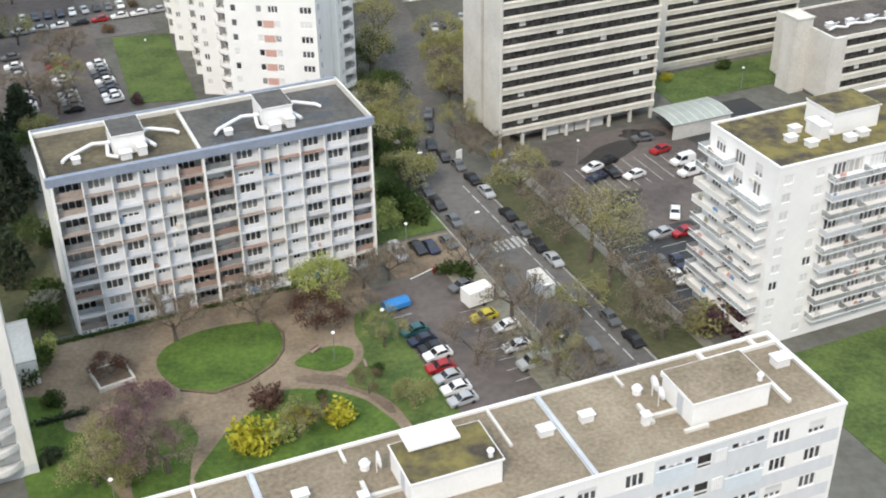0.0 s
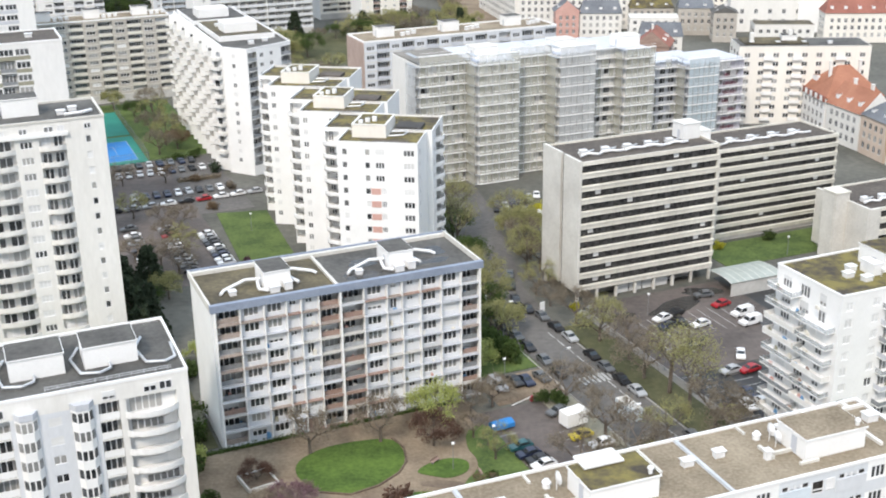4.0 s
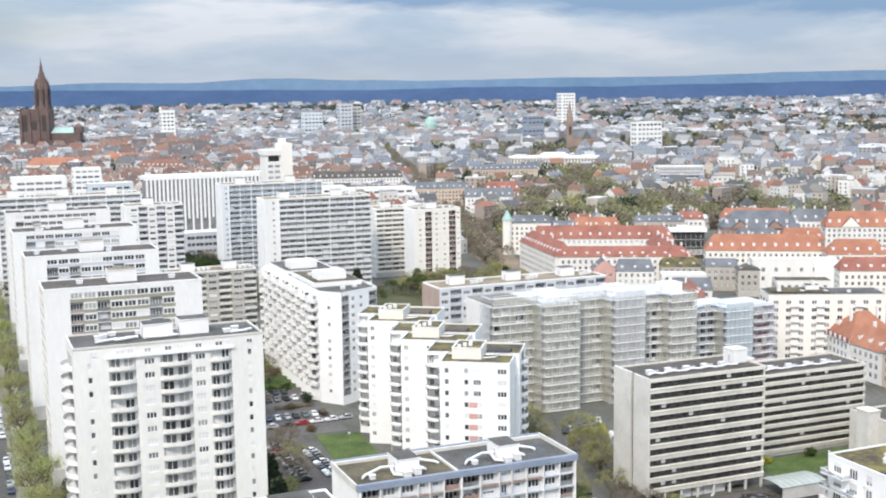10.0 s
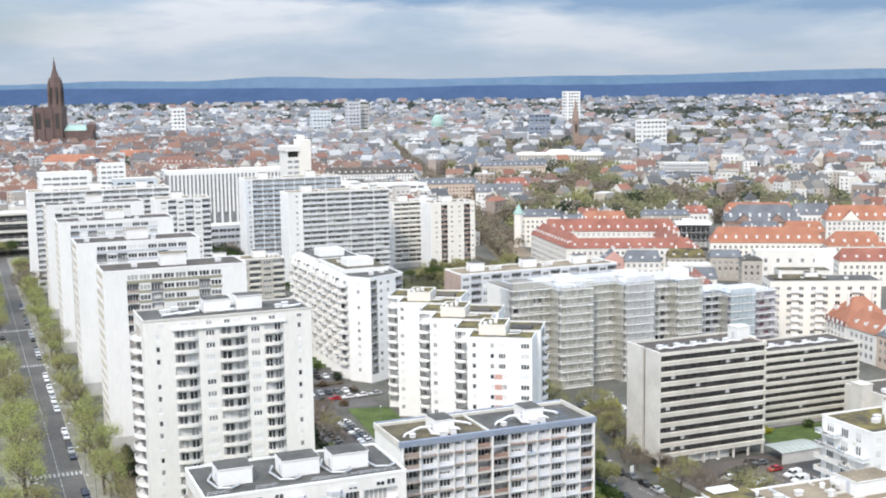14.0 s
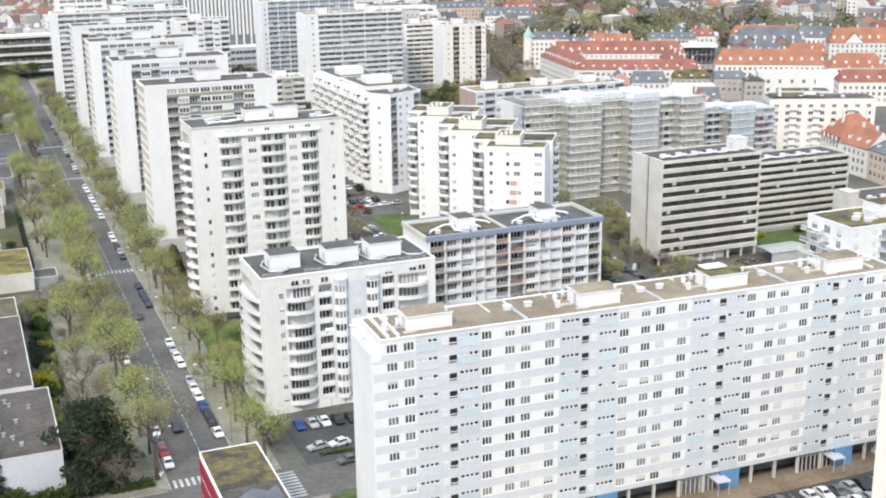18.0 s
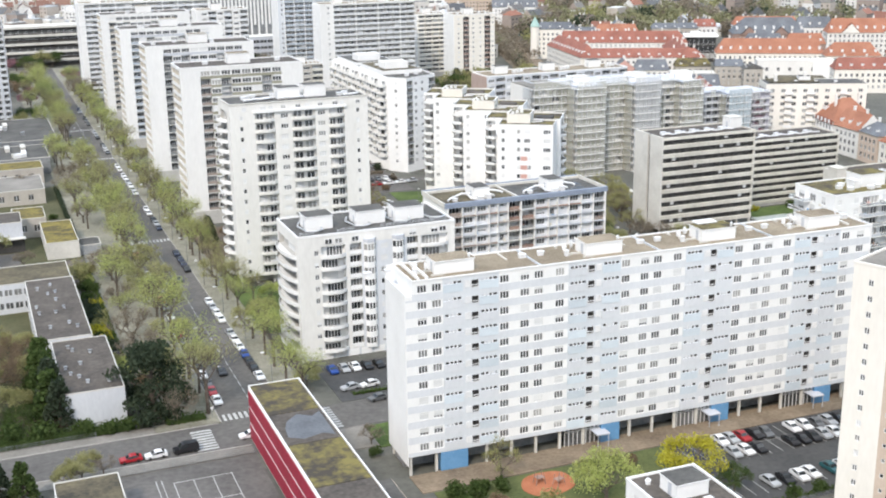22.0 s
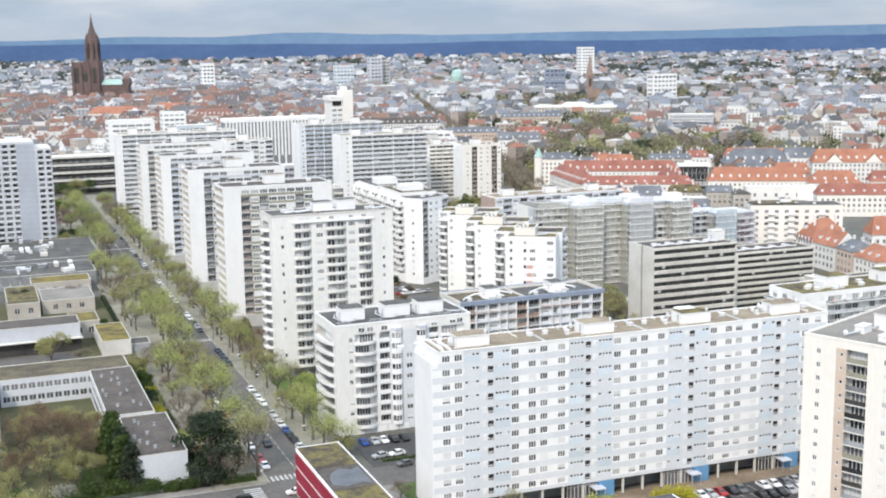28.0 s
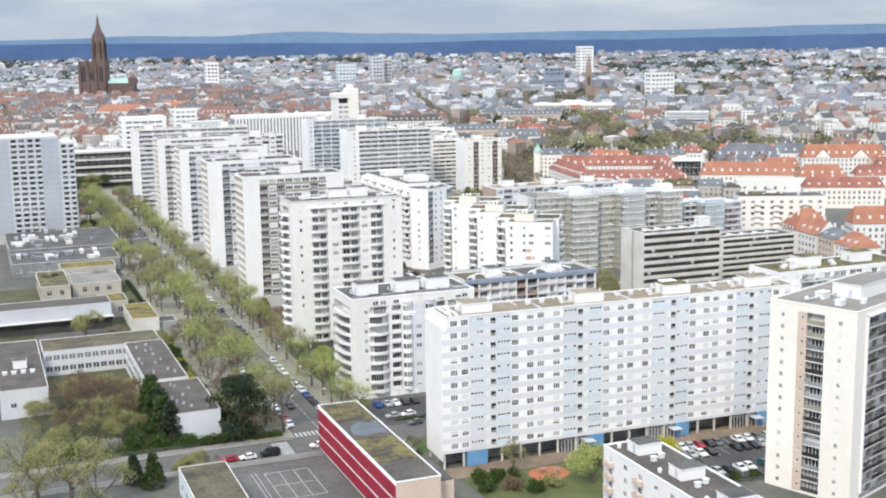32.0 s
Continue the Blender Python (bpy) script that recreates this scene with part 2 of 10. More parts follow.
M["shutter"] = material("roller_shutter", (0.56, 0.56, 0.55), (0.74, 0.74, 0.73), 0.6, 0.3, 1, stretch=(0.2, 0.2, 9), by_object=0.1)
M["glass"] = material("window_glass", (0.02, 0.022, 0.026), (0.11, 0.115, 0.12), 0.07, 0.5, 1.2, spec=0.6, by_object=0.5)
M["officeglass"] = material("dark_office_glazing", (0.012, 0.012, 0.013), (0.10, 0.098, 0.095), 0.35, 0.8, 1.6, spec=0.25)
M["townglass"] = material("dark_town_windows", (0.03, 0.032, 0.036), (0.10, 0.105, 0.11), 0.1, 0.5, 1.2, spec=0.6)
M["glass"] = curtained(M["glass"])
M["railglass"] = material("grey_railing_panel", (0.17, 0.18, 0.19), (0.33, 0.34, 0.35), 0.3, 0.3, 1.5, by_object=0.3)
M["pinkband"] = material("pinkish_slab_edge", (0.34, 0.25, 0.21), (0.46, 0.36, 0.31), 0.85, 0.2, 2)
M["brown"] = material("brown_cladding", (0.24, 0.16, 0.13), (0.36, 0.26, 0.22), 0.85, 0.2, 2, stretch=(1, 1, 3))
M["taupe"] = material("taupe_render", (0.37, 0.34, 0.30), (0.50, 0.465, 0.415), 0.85, 0.12, 2)
M["towergrey"] = material("blue_grey_tower_render", (0.34, 0.365, 0.41), (0.43, 0.455, 0.50), 0.8, 0.1, 2.0, stretch=(1, 1, 0.35))
M["bluerail"] = material("blue_grey_balcony_panel", (0.36, 0.41, 0.47), (0.48, 0.53, 0.59), 0.7, 0.12, 2)
M["balcglass"] = material("clear_balcony_glass", (0.30, 0.33, 0.34), (0.46, 0.49, 0.50), 0.2, 0.3, 1.5, by_object=0.2)
M["balcglass"].node_tree.nodes["Principled BSDF"].inputs["Alpha"].default_value = 0.45
M["slabpale"] = material("pale_slab_band", (0.57, 0.587, 0.61), (0.67, 0.685, 0.705), 0.75, 0.1, 2.0, stretch=(1, 1, 0.35))
M["bluezone"] = material("pale_blue_slab_render", (0.57, 0.595, 0.62), (0.66, 0.68, 0.70), 0.75, 0.1, 2.0, stretch=(1, 1, 0.35))
M["sagesheet"] = material("dull_sage_sheeting", (0.27, 0.30, 0.27), (0.38, 0.41, 0.375), 0.5, 0.3, 2.0)
M["rosebrown"] = material("rosy_brown_paint", (0.25, 0.205, 0.18), (0.38, 0.325, 0.29), 0.8, 0.25, 2)
M["olive"] = material("olive_panel", (0.24, 0.23, 0.17), (0.33, 0.32, 0.25), 0.7, 0.2, 2)
M["red"] = material("crimson_panel", (0.25, 0.012, 0.03), (0.36, 0.025, 0.055), 0.55, 0.2, 2)
M["pinkwall"] = material("pink_beige_render", (0.50, 0.40, 0.32), (0.62, 0.51, 0.42), 0.85, 0.12, 2)
M["salmon"] = material("salmon_panel", (0.50, 0.29, 0.245), (0.60, 0.37, 0.32), 0.7, 0.3, 2)
M["asphalt"] = material("asphalt", (0.040, 0.040, 0.041), (0.085, 0.083, 0.08), 0.85, 0.06, 1.0, 0.2)
M["asphalt_old"] = material("worn_asphalt", (0.075, 0.07, 0.065), (0.15, 0.14, 0.13), 0.9, 0.05, 0.8, 0.2)
M["asphalt_wet"] = material("damp_dark_asphalt", (0.018, 0.019, 0.02), (0.045, 0.045, 0.046), 0.5, 0.08, 0.8, 0.1)
M["puddle"] = material("wet_asphalt", (0.025, 0.024, 0.024), (0.05, 0.047, 0.045), 0.25, 0.3, 1.0, spec=0.6)
M["paving"] = material("pale_paving", (0.15, 0.14, 0.12), (0.26, 0.24, 0.215), 0.9, 0.1, 1.5, 0.1)
M["sandpath"] = material("sandy_path", (0.128, 0.094, 0.064), (0.28, 0.22, 0.155), 0.95, 0.12, 1.5, 0.2)
M["soil"] = material("bare_soil", (0.09, 0.065, 0.045), (0.19, 0.145, 0.105), 0.95, 0.15, 1.5, 0.3)
M["ground"] = material("town_ground", (0.065, 0.065, 0.055), (0.145, 0.14, 0.12), 0.95, 0.03, 0.5)
M["gardengrass"] = material("shaded_garden_lawn", (0.030, 0.060, 0.009), (0.095, 0.155, 0.026), 0.95, 0.16, 1.4, 0.5)
M["grass"] = material("lawn", (0.03, 0.056, 0.013), (0.112, 0.155, 0.04), 0.95, 0.16, 1.4, 0.5)
M["marking"] = material("road_paint", (0.30, 0.30, 0.285), (0.54, 0.54, 0.52), 0.7, 0.3, 3)
M["kerb"] = material("kerb_stone", (0.28, 0.27, 0.25), (0.42, 0.40, 0.37), 0.9, 0.3, 2)
M["courtgreen"] = material("green_court", (0.015, 0.16, 0.12), (0.025, 0.22, 0.165), 0.8, 0.1, 2)
M["courtblue"] = material("blue_court", (0.02, 0.16, 0.42), (0.035, 0.22, 0.52), 0.8, 0.1, 2)
M["orangeclay"] = material("orange_play_ground", (0.30, 0.10, 0.045), (0.44, 0.17, 0.09), 0.95, 0.2, 2)
M["bark"] = material("bark", (0.07, 0.055, 0.042), (0.17, 0.14, 0.115), 0.95, 0.5, 5, 0.3)
M["net"] = material("scaffold_netting", (0.47, 0.47, 0.39), (0.63, 0.625, 0.54), 0.8, 0.12, 1.5, stretch=(1, 1, 0.4))
M["net_white"] = material("white_scaffold_sheeting", (0.50, 0.51, 0.51), (0.61, 0.62, 0.62), 0.7, 0.12, 1.5, stretch=(1, 1, 0.4))
M["lilacwall"] = material("pale_lilac_render", (0.47, 0.45, 0.50), (0.57, 0.55, 0.60), 0.85, 0.12, 2)
M["purplewall"] = material("dark_crimson_cladding", (0.15, 0.05, 0.075), (0.22, 0.085, 0.11), 0.7, 0.2, 2)
M["net_blue"] = material("pale_blue_scaffold_sheeting", (0.42, 0.50, 0.54), (0.52, 0.60, 0.64), 0.7, 0.12, 1.5, stretch=(1, 1, 0.4))
M["steel"] = material("scaffold_steel", (0.40, 0.41, 0.42), (0.60, 0.61, 0.62), 0.45, 0.5, 4, metal=0.6)
M["tyre"] = material("tyre_rubber", (0.015, 0.015, 0.015), (0.03, 0.03, 0.03), 0.8, 1, 8)
M["carglass"] = material("car_glass", (0.012, 0.014, 0.016), (0.03, 0.033, 0.036), 0.05, 0.5, 3, spec=0.6)
M["lampmetal"] = material("lamp_post_paint", (0.12, 0.13, 0.13), (0.24, 0.25, 0.25), 0.5, 0.5, 5)
M["sandstone"] = material("dark_pink_sandstone", (0.095, 0.066, 0.06), (0.18, 0.128, 0.115), 0.9, 0.05, 0.5)
M["copper"] = material("green_copper_roof", (0.28, 0.42, 0.38), (0.38, 0.52, 0.47), 0.7, 0.1, 1)
M["redtile"] = material("red_roof_tiles", (0.19, 0.075, 0.056), (0.32, 0.135, 0.10), 0.9, 0.12, 2.0, 0.2, by_island=0.15)
M["orangetile"] = material("orange_roof_tiles", (0.25, 0.105, 0.065), (0.38, 0.175, 0.11), 0.9, 0.12, 2.0, 0.2, by_island=0.15)
M["oldtilebrown"] = material("brown_roof_tiles", (0.15, 0.075, 0.055), (0.24, 0.13, 0.10), 0.9, 0.12, 2.0, 0.2)
M["slate"] = material("slate_roof", (0.075, 0.08, 0.09), (0.16, 0.17, 0.185), 0.6, 0.12, 2.0, by_island=0.2)
for _k, _a in (("net", 0.42), ("net_white", 0.62), ("net_blue", 0.78)):
    M[_k].node_tree.nodes["Principled BSDF"].inputs["Alpha"].default_value = _a
# the blue of distance haze is put into both hill colours
M["hill_far"] = material("far_hill_haze_blue", (0.075, 0.13, 0.20), (0.11, 0.17, 0.245), 1.0, 0.002, 0.02)
M["hill_near"] = material("near_hill_haze_blue", (0.028, 0.058, 0.125), (0.046, 0.082, 0.16), 1.0, 0.004, 0.03)
M["townwall"] = palette("town_walls", ((0.60, 0.585, 0.55), (0.47, 0.42, 0.37), (0.68, 0.675, 0.66), (0.38, 0.32, 0.28), (0.53, 0.48, 0.42), (0.72, 0.71, 0.69), (0.30, 0.25, 0.22), (0.63, 0.62, 0.58)))
M["townroof"] = palette("town_roofs", ((0.20, 0.09, 0.065), (0.085, 0.088, 0.095), (0.28, 0.13, 0.09), (0.15, 0.12, 0.105), (0.12, 0.124, 0.13), (0.17, 0.10, 0.08), (0.075, 0.077, 0.08), (0.19, 0.18, 0.165), (0.10, 0.105, 0.11), (0.14, 0.135, 0.13)), 0.85)
# far roof palette: haze is put into the colours, muted and bluish
M["townroof_far"] = palette("haze_tinted_town_roofs", ((0.165, 0.18, 0.21), (0.235, 0.165, 0.15), (0.14, 0.155, 0.18), (0.27, 0.27, 0.27), (0.185, 0.205, 0.235), (0.21, 0.18, 0.17), (0.40, 0.405, 0.415), (0.11, 0.125, 0.14)), 0.85)
M["oldtownroof"] = palette("old_town_roofs", ((0.195, 0.105, 0.08), (0.155, 0.095, 0.078), (0.225, 0.125, 0.092), (0.13, 0.10, 0.09), (0.17, 0.10, 0.08), (0.125, 0.12, 0.125), (0.21, 0.135, 0.105), (0.105, 0.095, 0.095)), 0.85)
# far wall palette, dulled and blued in the same way to stand for haze
M["townwall_far"] = palette("haze_tinted_town_walls", ((0.36, 0.37, 0.39), (0.32, 0.30, 0.295), (0.48, 0.49, 0.505), (0.26, 0.25, 0.25), (0.34, 0.335, 0.335), (0.66, 0.665, 0.67), (0.20, 0.20, 0.215), (0.42, 0.43, 0.445)))
M["townflat"] = palette("town_flat_roofs", ((0.62, 0.63, 0.64), (0.40, 0.41, 0.42), (0.72, 0.72, 0.72), (0.25, 0.25, 0.25), (0.55, 0.54, 0.52)), 0.8)


def leafmat(name, dark, light):
    m = material(name, dark, light, 0.75, 0.5, 6.0, by_island=0.2, spec=0.2)
    b = m.node_tree.nodes["Principled BSDF"]
    # thin leaves let light through
    nt = m.node_tree
    tl = nt.nodes.new("ShaderNodeBsdfTranslucent")
    nt.links.new(b.inputs["Base Color"].links[0].from_socket, tl.inputs["Color"])
    mx = nt.nodes.new("ShaderNodeMixShader")
    mx.inputs[0].default_value = 0.45
    nt.links.new(b.outputs[0], mx.inputs[1])
    nt.links.new(tl.outputs[0], mx.inputs[2])
    nt.links.new(mx.outputs[0], nt.nodes["Material Output"].inputs["Surface"])
    return m


LEAF = {
    "spring": leafmat("young_green_leaves", (0.31, 0.36, 0.105), (0.52, 0.55, 0.21)),
    "olive": leafmat("olive_spring_twigs", (0.235, 0.23, 0.095), (0.44, 0.425, 0.20)),
    "brown": leafmat("bare_brown_twigs", (0.165, 0.135, 0.10), (0.33, 0.28, 0.21)),
    "rust": leafmat("rusty_budding_twigs", (0.15, 0.105, 0.065), (0.27, 0.20, 0.13)),
    "dark": leafmat("dark_evergreen_needles", (0.028, 0.042, 0.026), (0.08, 0.105, 0.062)),
    "yellow": leafmat("yellow_blossom", (0.36, 0.335, 0.03), (0.62, 0.57, 0.08)),
    "copper": leafmat("copper_leaves", (0.085, 0.045, 0.035), (0.19, 0.115, 0.085)),
    "mauve": leafmat("mauve_budding_twigs", (0.15, 0.085, 0.10), (0.29, 0.18, 0.205)),
    "purple": leafmat("purple_plum_leaves", (0.075, 0.035, 0.045), (0.17, 0.10, 0.115)),
    "green": leafmat("green_shrub_leaves", (0.04, 0.068, 0.02), (0.105, 0.15, 0.045)),
    "pale": leafmat("pale_blossom", (0.24, 0.24, 0.18), (0.44, 0.44, 0.36)),
    # greyed, lifted leaf colour stands in for haze over far trees
    "distant": leafmat("haze_tinted_woods", (0.075, 0.09, 0.08), (0.14, 0.15, 0.125)),
    "park": leafmat("grey_olive_park_trees", (0.18, 0.18, 0.095), (0.36, 0.345, 0.20)),
    "pink": leafmat("pink_blossom", (0.20, 0.09, 0.11), (0.36, 0.20, 0.22)),
}

# ---------- building blocks ----------
TURN = Matrix.Rotation(radians(GRID), 4, "Z")


def at(u, v, z=0.0, turn=0.0):
    """A pose on the quarter's street grid: u along the fronts, v away from them."""
    return TURN @ Matrix.Translation((u, v, z)) @ Matrix.Rotation(radians(turn), 4, "Z")


def flush_rows():
    """Sets the gathered rows of far windows into their buildings."""
    for (parent, z), b in ROWS.items():
        if isinstance(z, str):
            part("balcony_railing", b, parent, z, kind="stuff")
        else:
            part("glazing", b, parent, ["frame", "glass", "shutter"], kind="stuff")
    ROWS.clear()


class Build:
    """Gathers faces for one mesh."""

    def __init__(self):
        self.v, self.f, self.m = [], [], []

    def face(self, pts, k=0):
        n = len(self.v)
        self.v.extend(pts)
        self.f.append(tuple(range(n, n + len(pts))))
        self.m.append(k)

    def box(self, x0, x1, y0, y1, z0, z1, k=0, top=None):
        n = len(self.v)
        self.v.extend(((x0, y0, z0), (x1, y0, z0), (x1, y1, z0), (x0, y1, z0), (x0, y0, z1), (x1, y0, z1), (x1, y1, z1), (x0, y1, z1)))
        self.f.extend(((n, n + 3, n + 2, n + 1), (n + 4, n + 5, n + 6, n + 7), (n, n + 1, n + 5, n + 4), (n + 1, n + 2, n + 6, n + 5), (n + 2, n + 3, n + 7, n + 6), (n + 3, n, n + 4, n + 7)))
        self.m.extend((k, k if top is None else top, k, k, k, k))

    def prism(self, outline, z0, z1, k=0, top=None):
        """An upright prism over an outline that runs anticlockwise."""
        n, c = len(self.v), len(outline)
        self.v.extend([(x, y, z0) for x, y in outline] + [(x, y, z1) for x, y in outline])
        for i in range(c):
            j = (i + 1) % c
            self.f.append((n + i, n + j, n + c + j, n + c + i))
            self.m.append(k)
        self.f.append(tuple(n + c + i for i in range(c)))
        self.m.append(k if top is None else top)
        self.f.append(tuple(n + c - 1 - i for i in range(c)))
        self.m.append(k)

    def tube(self, a, b, r0, r1, sides=6, k=0):
        a, b = Vector(a), Vector(b)
        w = (b - a).normalized()
        x = w.orthogonal().normalized()
        y = w.cross(x)
        n = len(self.v)
        for p, r in ((a, r0), (b, r1)):
            for i in range(sides):
                t = 2 * math.pi * i / sides
                self.v.append(tuple(p + (x * math.cos(t) + y * math.sin(t)) * r))
        for i in range(sides):
            j = (i + 1) % sides
            self.f.append((n + i, n + j, n + sides + j, n + sides + i))
            self.m.append(k)
        self.f.append(tuple(n + sides + i for i in range(sides)))
        self.m.append(k)
        self.f.append(tuple(n + sides - 1 - i for i in range(sides)))
        self.m.append(k)

    def gable(self, x0, x1, y0, y1, z0, z1, roof, wall, along_x=True, hip=0.0, over=0.4):
        """A pitched roof, with its gables (or hips) in the wall's slot."""
        if along_x:
            ym = (y0 + y1) / 2
            a, b = (x0 + hip, ym, z1), (x1 - hip, ym, z1)
            self.face([(x0, y0 - over, z0), (x1, y0 - over, z0), b, a], roof)
            self.face([(x1, y1 + over, z0), (x0, y1 + over, z0), a, b], roof)
            self.face([(x0, y1 + over, z0), (x0, y0 - over, z0), a], roof if hip else wall)
            self.face([(x1, y0 - over, z0), (x1, y1 + over, z0), b], roof if hip else wall)
        else:
            xm = (x0 + x1) / 2
            a, b = (xm, y0 + hip, z1), (xm, y1 - hip, z1)
            self.face([(x1 + over, y0, z0), (x1 + over, y1, z0), b, a], roof)
            self.face([(x0 - over, y1, z0), (x0 - over, y0, z0), a, b], roof)
            self.face([(x0 - over, y0, z0), (x1 + over, y0, z0), a], roof if hip else wall)
            self.face([(x1 + over, y1, z0), (x0 - over, y1, z0), b], roof if hip else wall)

    def mesh(self, name, mats):
        me = bpy.data.meshes.new(name)
        me.from_pydata(self.v, [], self.f)
        for m in mats if isinstance(mats, (list, tuple)) else (mats,):
            me.materials.append(M[m] if isinstance(m, str) else m)
        if any(self.m):
            me.polygons.foreach_set("material_index", self.m)
        me.update()
        return me


def thing(name, label, category, m, group="", kind=""):
    ob = new(name)
    ob.matrix_basis = m
    return tagged(ob, label, category, group, kind)


def part(name, data, parent, mats=None, label="", m=None, kind=""):
    """One mesh object under a thing or a part; data is a Build or a mesh that several parts share."""
    if isinstance(data, Build):
        data = data.mesh(name, mats)
    ob = new(name, data)
    ob.parent = parent
    if m is not None:
        ob.matrix_basis = m
    return tagged(ob, label, kind=kind)


def single(name, data, mats, label, category, m=None, group="", kind=""):
    """A thing of one mesh."""
    if isinstance(data, Build):
        data = data.mesh(name, mats)
    ob = new(name, data)
    if m is not None:
        ob.matrix_basis = m
    return tagged(ob, label, category, group, kind)


MOVE = Matrix.Translation
WINDOWS = {}


def sash(b, w, h, leaves, t, mullion, pane):
    """A window frame with its mullions as one connected grid; pane: the slot of the recessed panes, or none for an open frame."""
    xs = [0.0, t]
    for i in range(1, leaves):
        xs += [w * i / leaves - mullion / 2, w * i / leaves + mullion / 2]
    xs += [w - t, w]
    zs = [0.0, t, h - t, h]
    seen = {}

    def p(i, y, j):
        if (i, y, j) not in seen:
            seen[i, y, j] = len(b.v)
            b.v.append((xs[i], y, zs[j]))
        return seen[i, y, j]

    def quad(a, c, d, e, k):
        b.f.append((a, c, d, e))
        b.m.append(k)

    y0, y1 = -0.07, 0.02
    n = len(xs) - 1
    for i in range(n):
        for j in range(3):
            if j == 1 and i % 2 == 1:
                yb = -0.01
                for (ia, ja), (ib, jb) in (((i, j), (i + 1, j)), ((i + 1, j), (i + 1, j + 1)), ((i + 1, j + 1), (i, j + 1)), ((i, j + 1), (i, j))):
                    quad(p(ia, y0, ja), p(ib, y0, jb), p(ib, yb, jb), p(ia, yb, ja), 0)
                if pane is not None:
                    quad(p(i, yb, j), p(i + 1, yb, j), p(i + 1, yb, j + 1), p(i, yb, j + 1), pane)
            else:
                quad(p(i, y0, j), p(i + 1, y0, j), p(i + 1, y0, j + 1), p(i, y0, j + 1), 0)
    for (ia, ja), (ib, jb) in (((n, 0), (0, 0)), ((0, 3), (n, 3)), ((0, 0), (0, 3)), ((n, 3), (n, 0))):
        quad(p(ia, y0, ja), p(ib, y0, jb), p(ib, y1, jb), p(ia, y1, ja), 0)


def window_meshes(w, h, leaves):
    """Frame, pane and shutters for one size of window; x across, -y outwards, origin at the lower left."""
    key = (round(w, 2), round(h, 2), leaves)
    if key not in WINDOWS:
        f = Build()
        sash(f, w, h, leaves, 0.08, 0.15, None)
        g = Build()
        g.box(0.04, w - 0.04, 0.0, 0.02, 0.03, h - 0.03)
        sh = []
        for part_down in (0.35, 0.65, 1.0):
            s = Build()
            z0 = h * (1 - part_down)
            n = 2 * max(2, int((h - z0) / 0.22))
            for i in range(n + 1):
                a = z0 + (h - z0) * i / n
                y = -0.075 - 0.02 * (i % 2)
                s.v.extend(((0.03, y, a), (w - 0.03, y, a)))
                if i:
                    s.f.append((2 * i - 2, 2 * i - 1, 2 * i + 1, 2 * i))
                    s.m.append(0)
            sh.append(s.mesh("shutter", "shutter"))
        WINDOWS[key] = (f.mesh("window", "frame"), g.mesh("pane", "glass"), sh)
    return WINDOWS[key]


ROWS = {}


def window(parent, m, w, h, leaves=3, down=0.35, far=0):
    """A window in its hole, its roller shutter up, half way or down. far 1: frame and pane in one piece; 2: gathered by rows."""
    if far:
        k = 2 if random.random() < down * 0.75 else 0
        key = (round(w, 2), round(h, 2), leaves, k)
        b = Build() if far == 1 and key not in WINDOWS else None
        if far == 1 and b is None:
            return part("window", WINDOWS[key], parent, m=m)
        q = b or Build()
        sash(q, w, h, leaves, 0.1, 0.16, 1 if k == 0 else 2)
        if far == 1:
            WINDOWS[key] = b.mesh("window", ["frame", "glass", "shutter"])
            return part("window", WINDOWS[key], parent, m=m)
        row = ROWS.setdefault((parent, round(m.translation.z, 1)), Build())
        n = len(row.v)
        row.v.extend(tuple(m @ Vector(p)) for p in q.v)
        row.f.extend(tuple(i + n for i in face) for face in q.f)
        row.m.extend(q.m)
        return None
    f, g, sh = window_meshes(w, h, leaves)
    ob = part("window", f, parent, m=m)
    r = random.random()
    if r < down:
        k = 2 if r < down * 0.45 else (1 if r < down * 0.7 else 0)
        part("shutter", sh[k], ob)
        if k == 2:
            return ob
    part("pane", g, ob)
    return ob


def holed(b, x0, x1, z0, z1, hole=None, y=0.0, depth=0.22, k=0, inner=None, reveal=None):
    """A piece of wall in the plane y, seen from -y, with a rectangular hole (hx0, hx1, hz0, hz1) or none."""
    if hole is None:
        b.face([(x0, y, z0), (x1, y, z0), (x1, y, z1), (x0, y, z1)], k)
        return
    a0, a1, c0, c1 = hole
    r = k if reveal is None else reveal
    for p in (((x0, z0), (x1, z0), (x1, c0), (x0, c0)), ((x0, c1), (x1, c1), (x1, z1), (x0, z1)), ((x0, c0), (a0, c0), (a0, c1), (x0, c1)), ((a1, c0), (x1, c0), (x1, c1), (a1, c1))):
        if abs(p[0][0] - p[1][0]) > 1e-4 and abs(p[1][1] - p[2][1]) > 1e-4:
            b.face([(x, y, z) for x, z in p], k)
    yd = y + depth
    b.face([(a0, y, c0), (a1, y, c0), (a1, yd, c0), (a0, yd, c0)], r)
    b.face([(a0, yd, c1), (a1, yd, c1), (a1, y, c1), (a0, y, c1)], r)
    b.face([(a0, y, c0), (a0, yd, c0), (a0, yd, c1), (a0, y, c1)], r)
    b.face([(a1, yd, c0), (a1, y, c0), (a1, y, c1), (a1, yd, c1)], r)
    b.face([(a0, yd, c0), (a1, yd, c0), (a1, yd, c1), (a0, yd, c1)], r if inner is None else inner)


SIDE = Matrix.Rotation(radians(-90), 4, "Z")   # turns a front (facing -y) into a left side (facing -x)


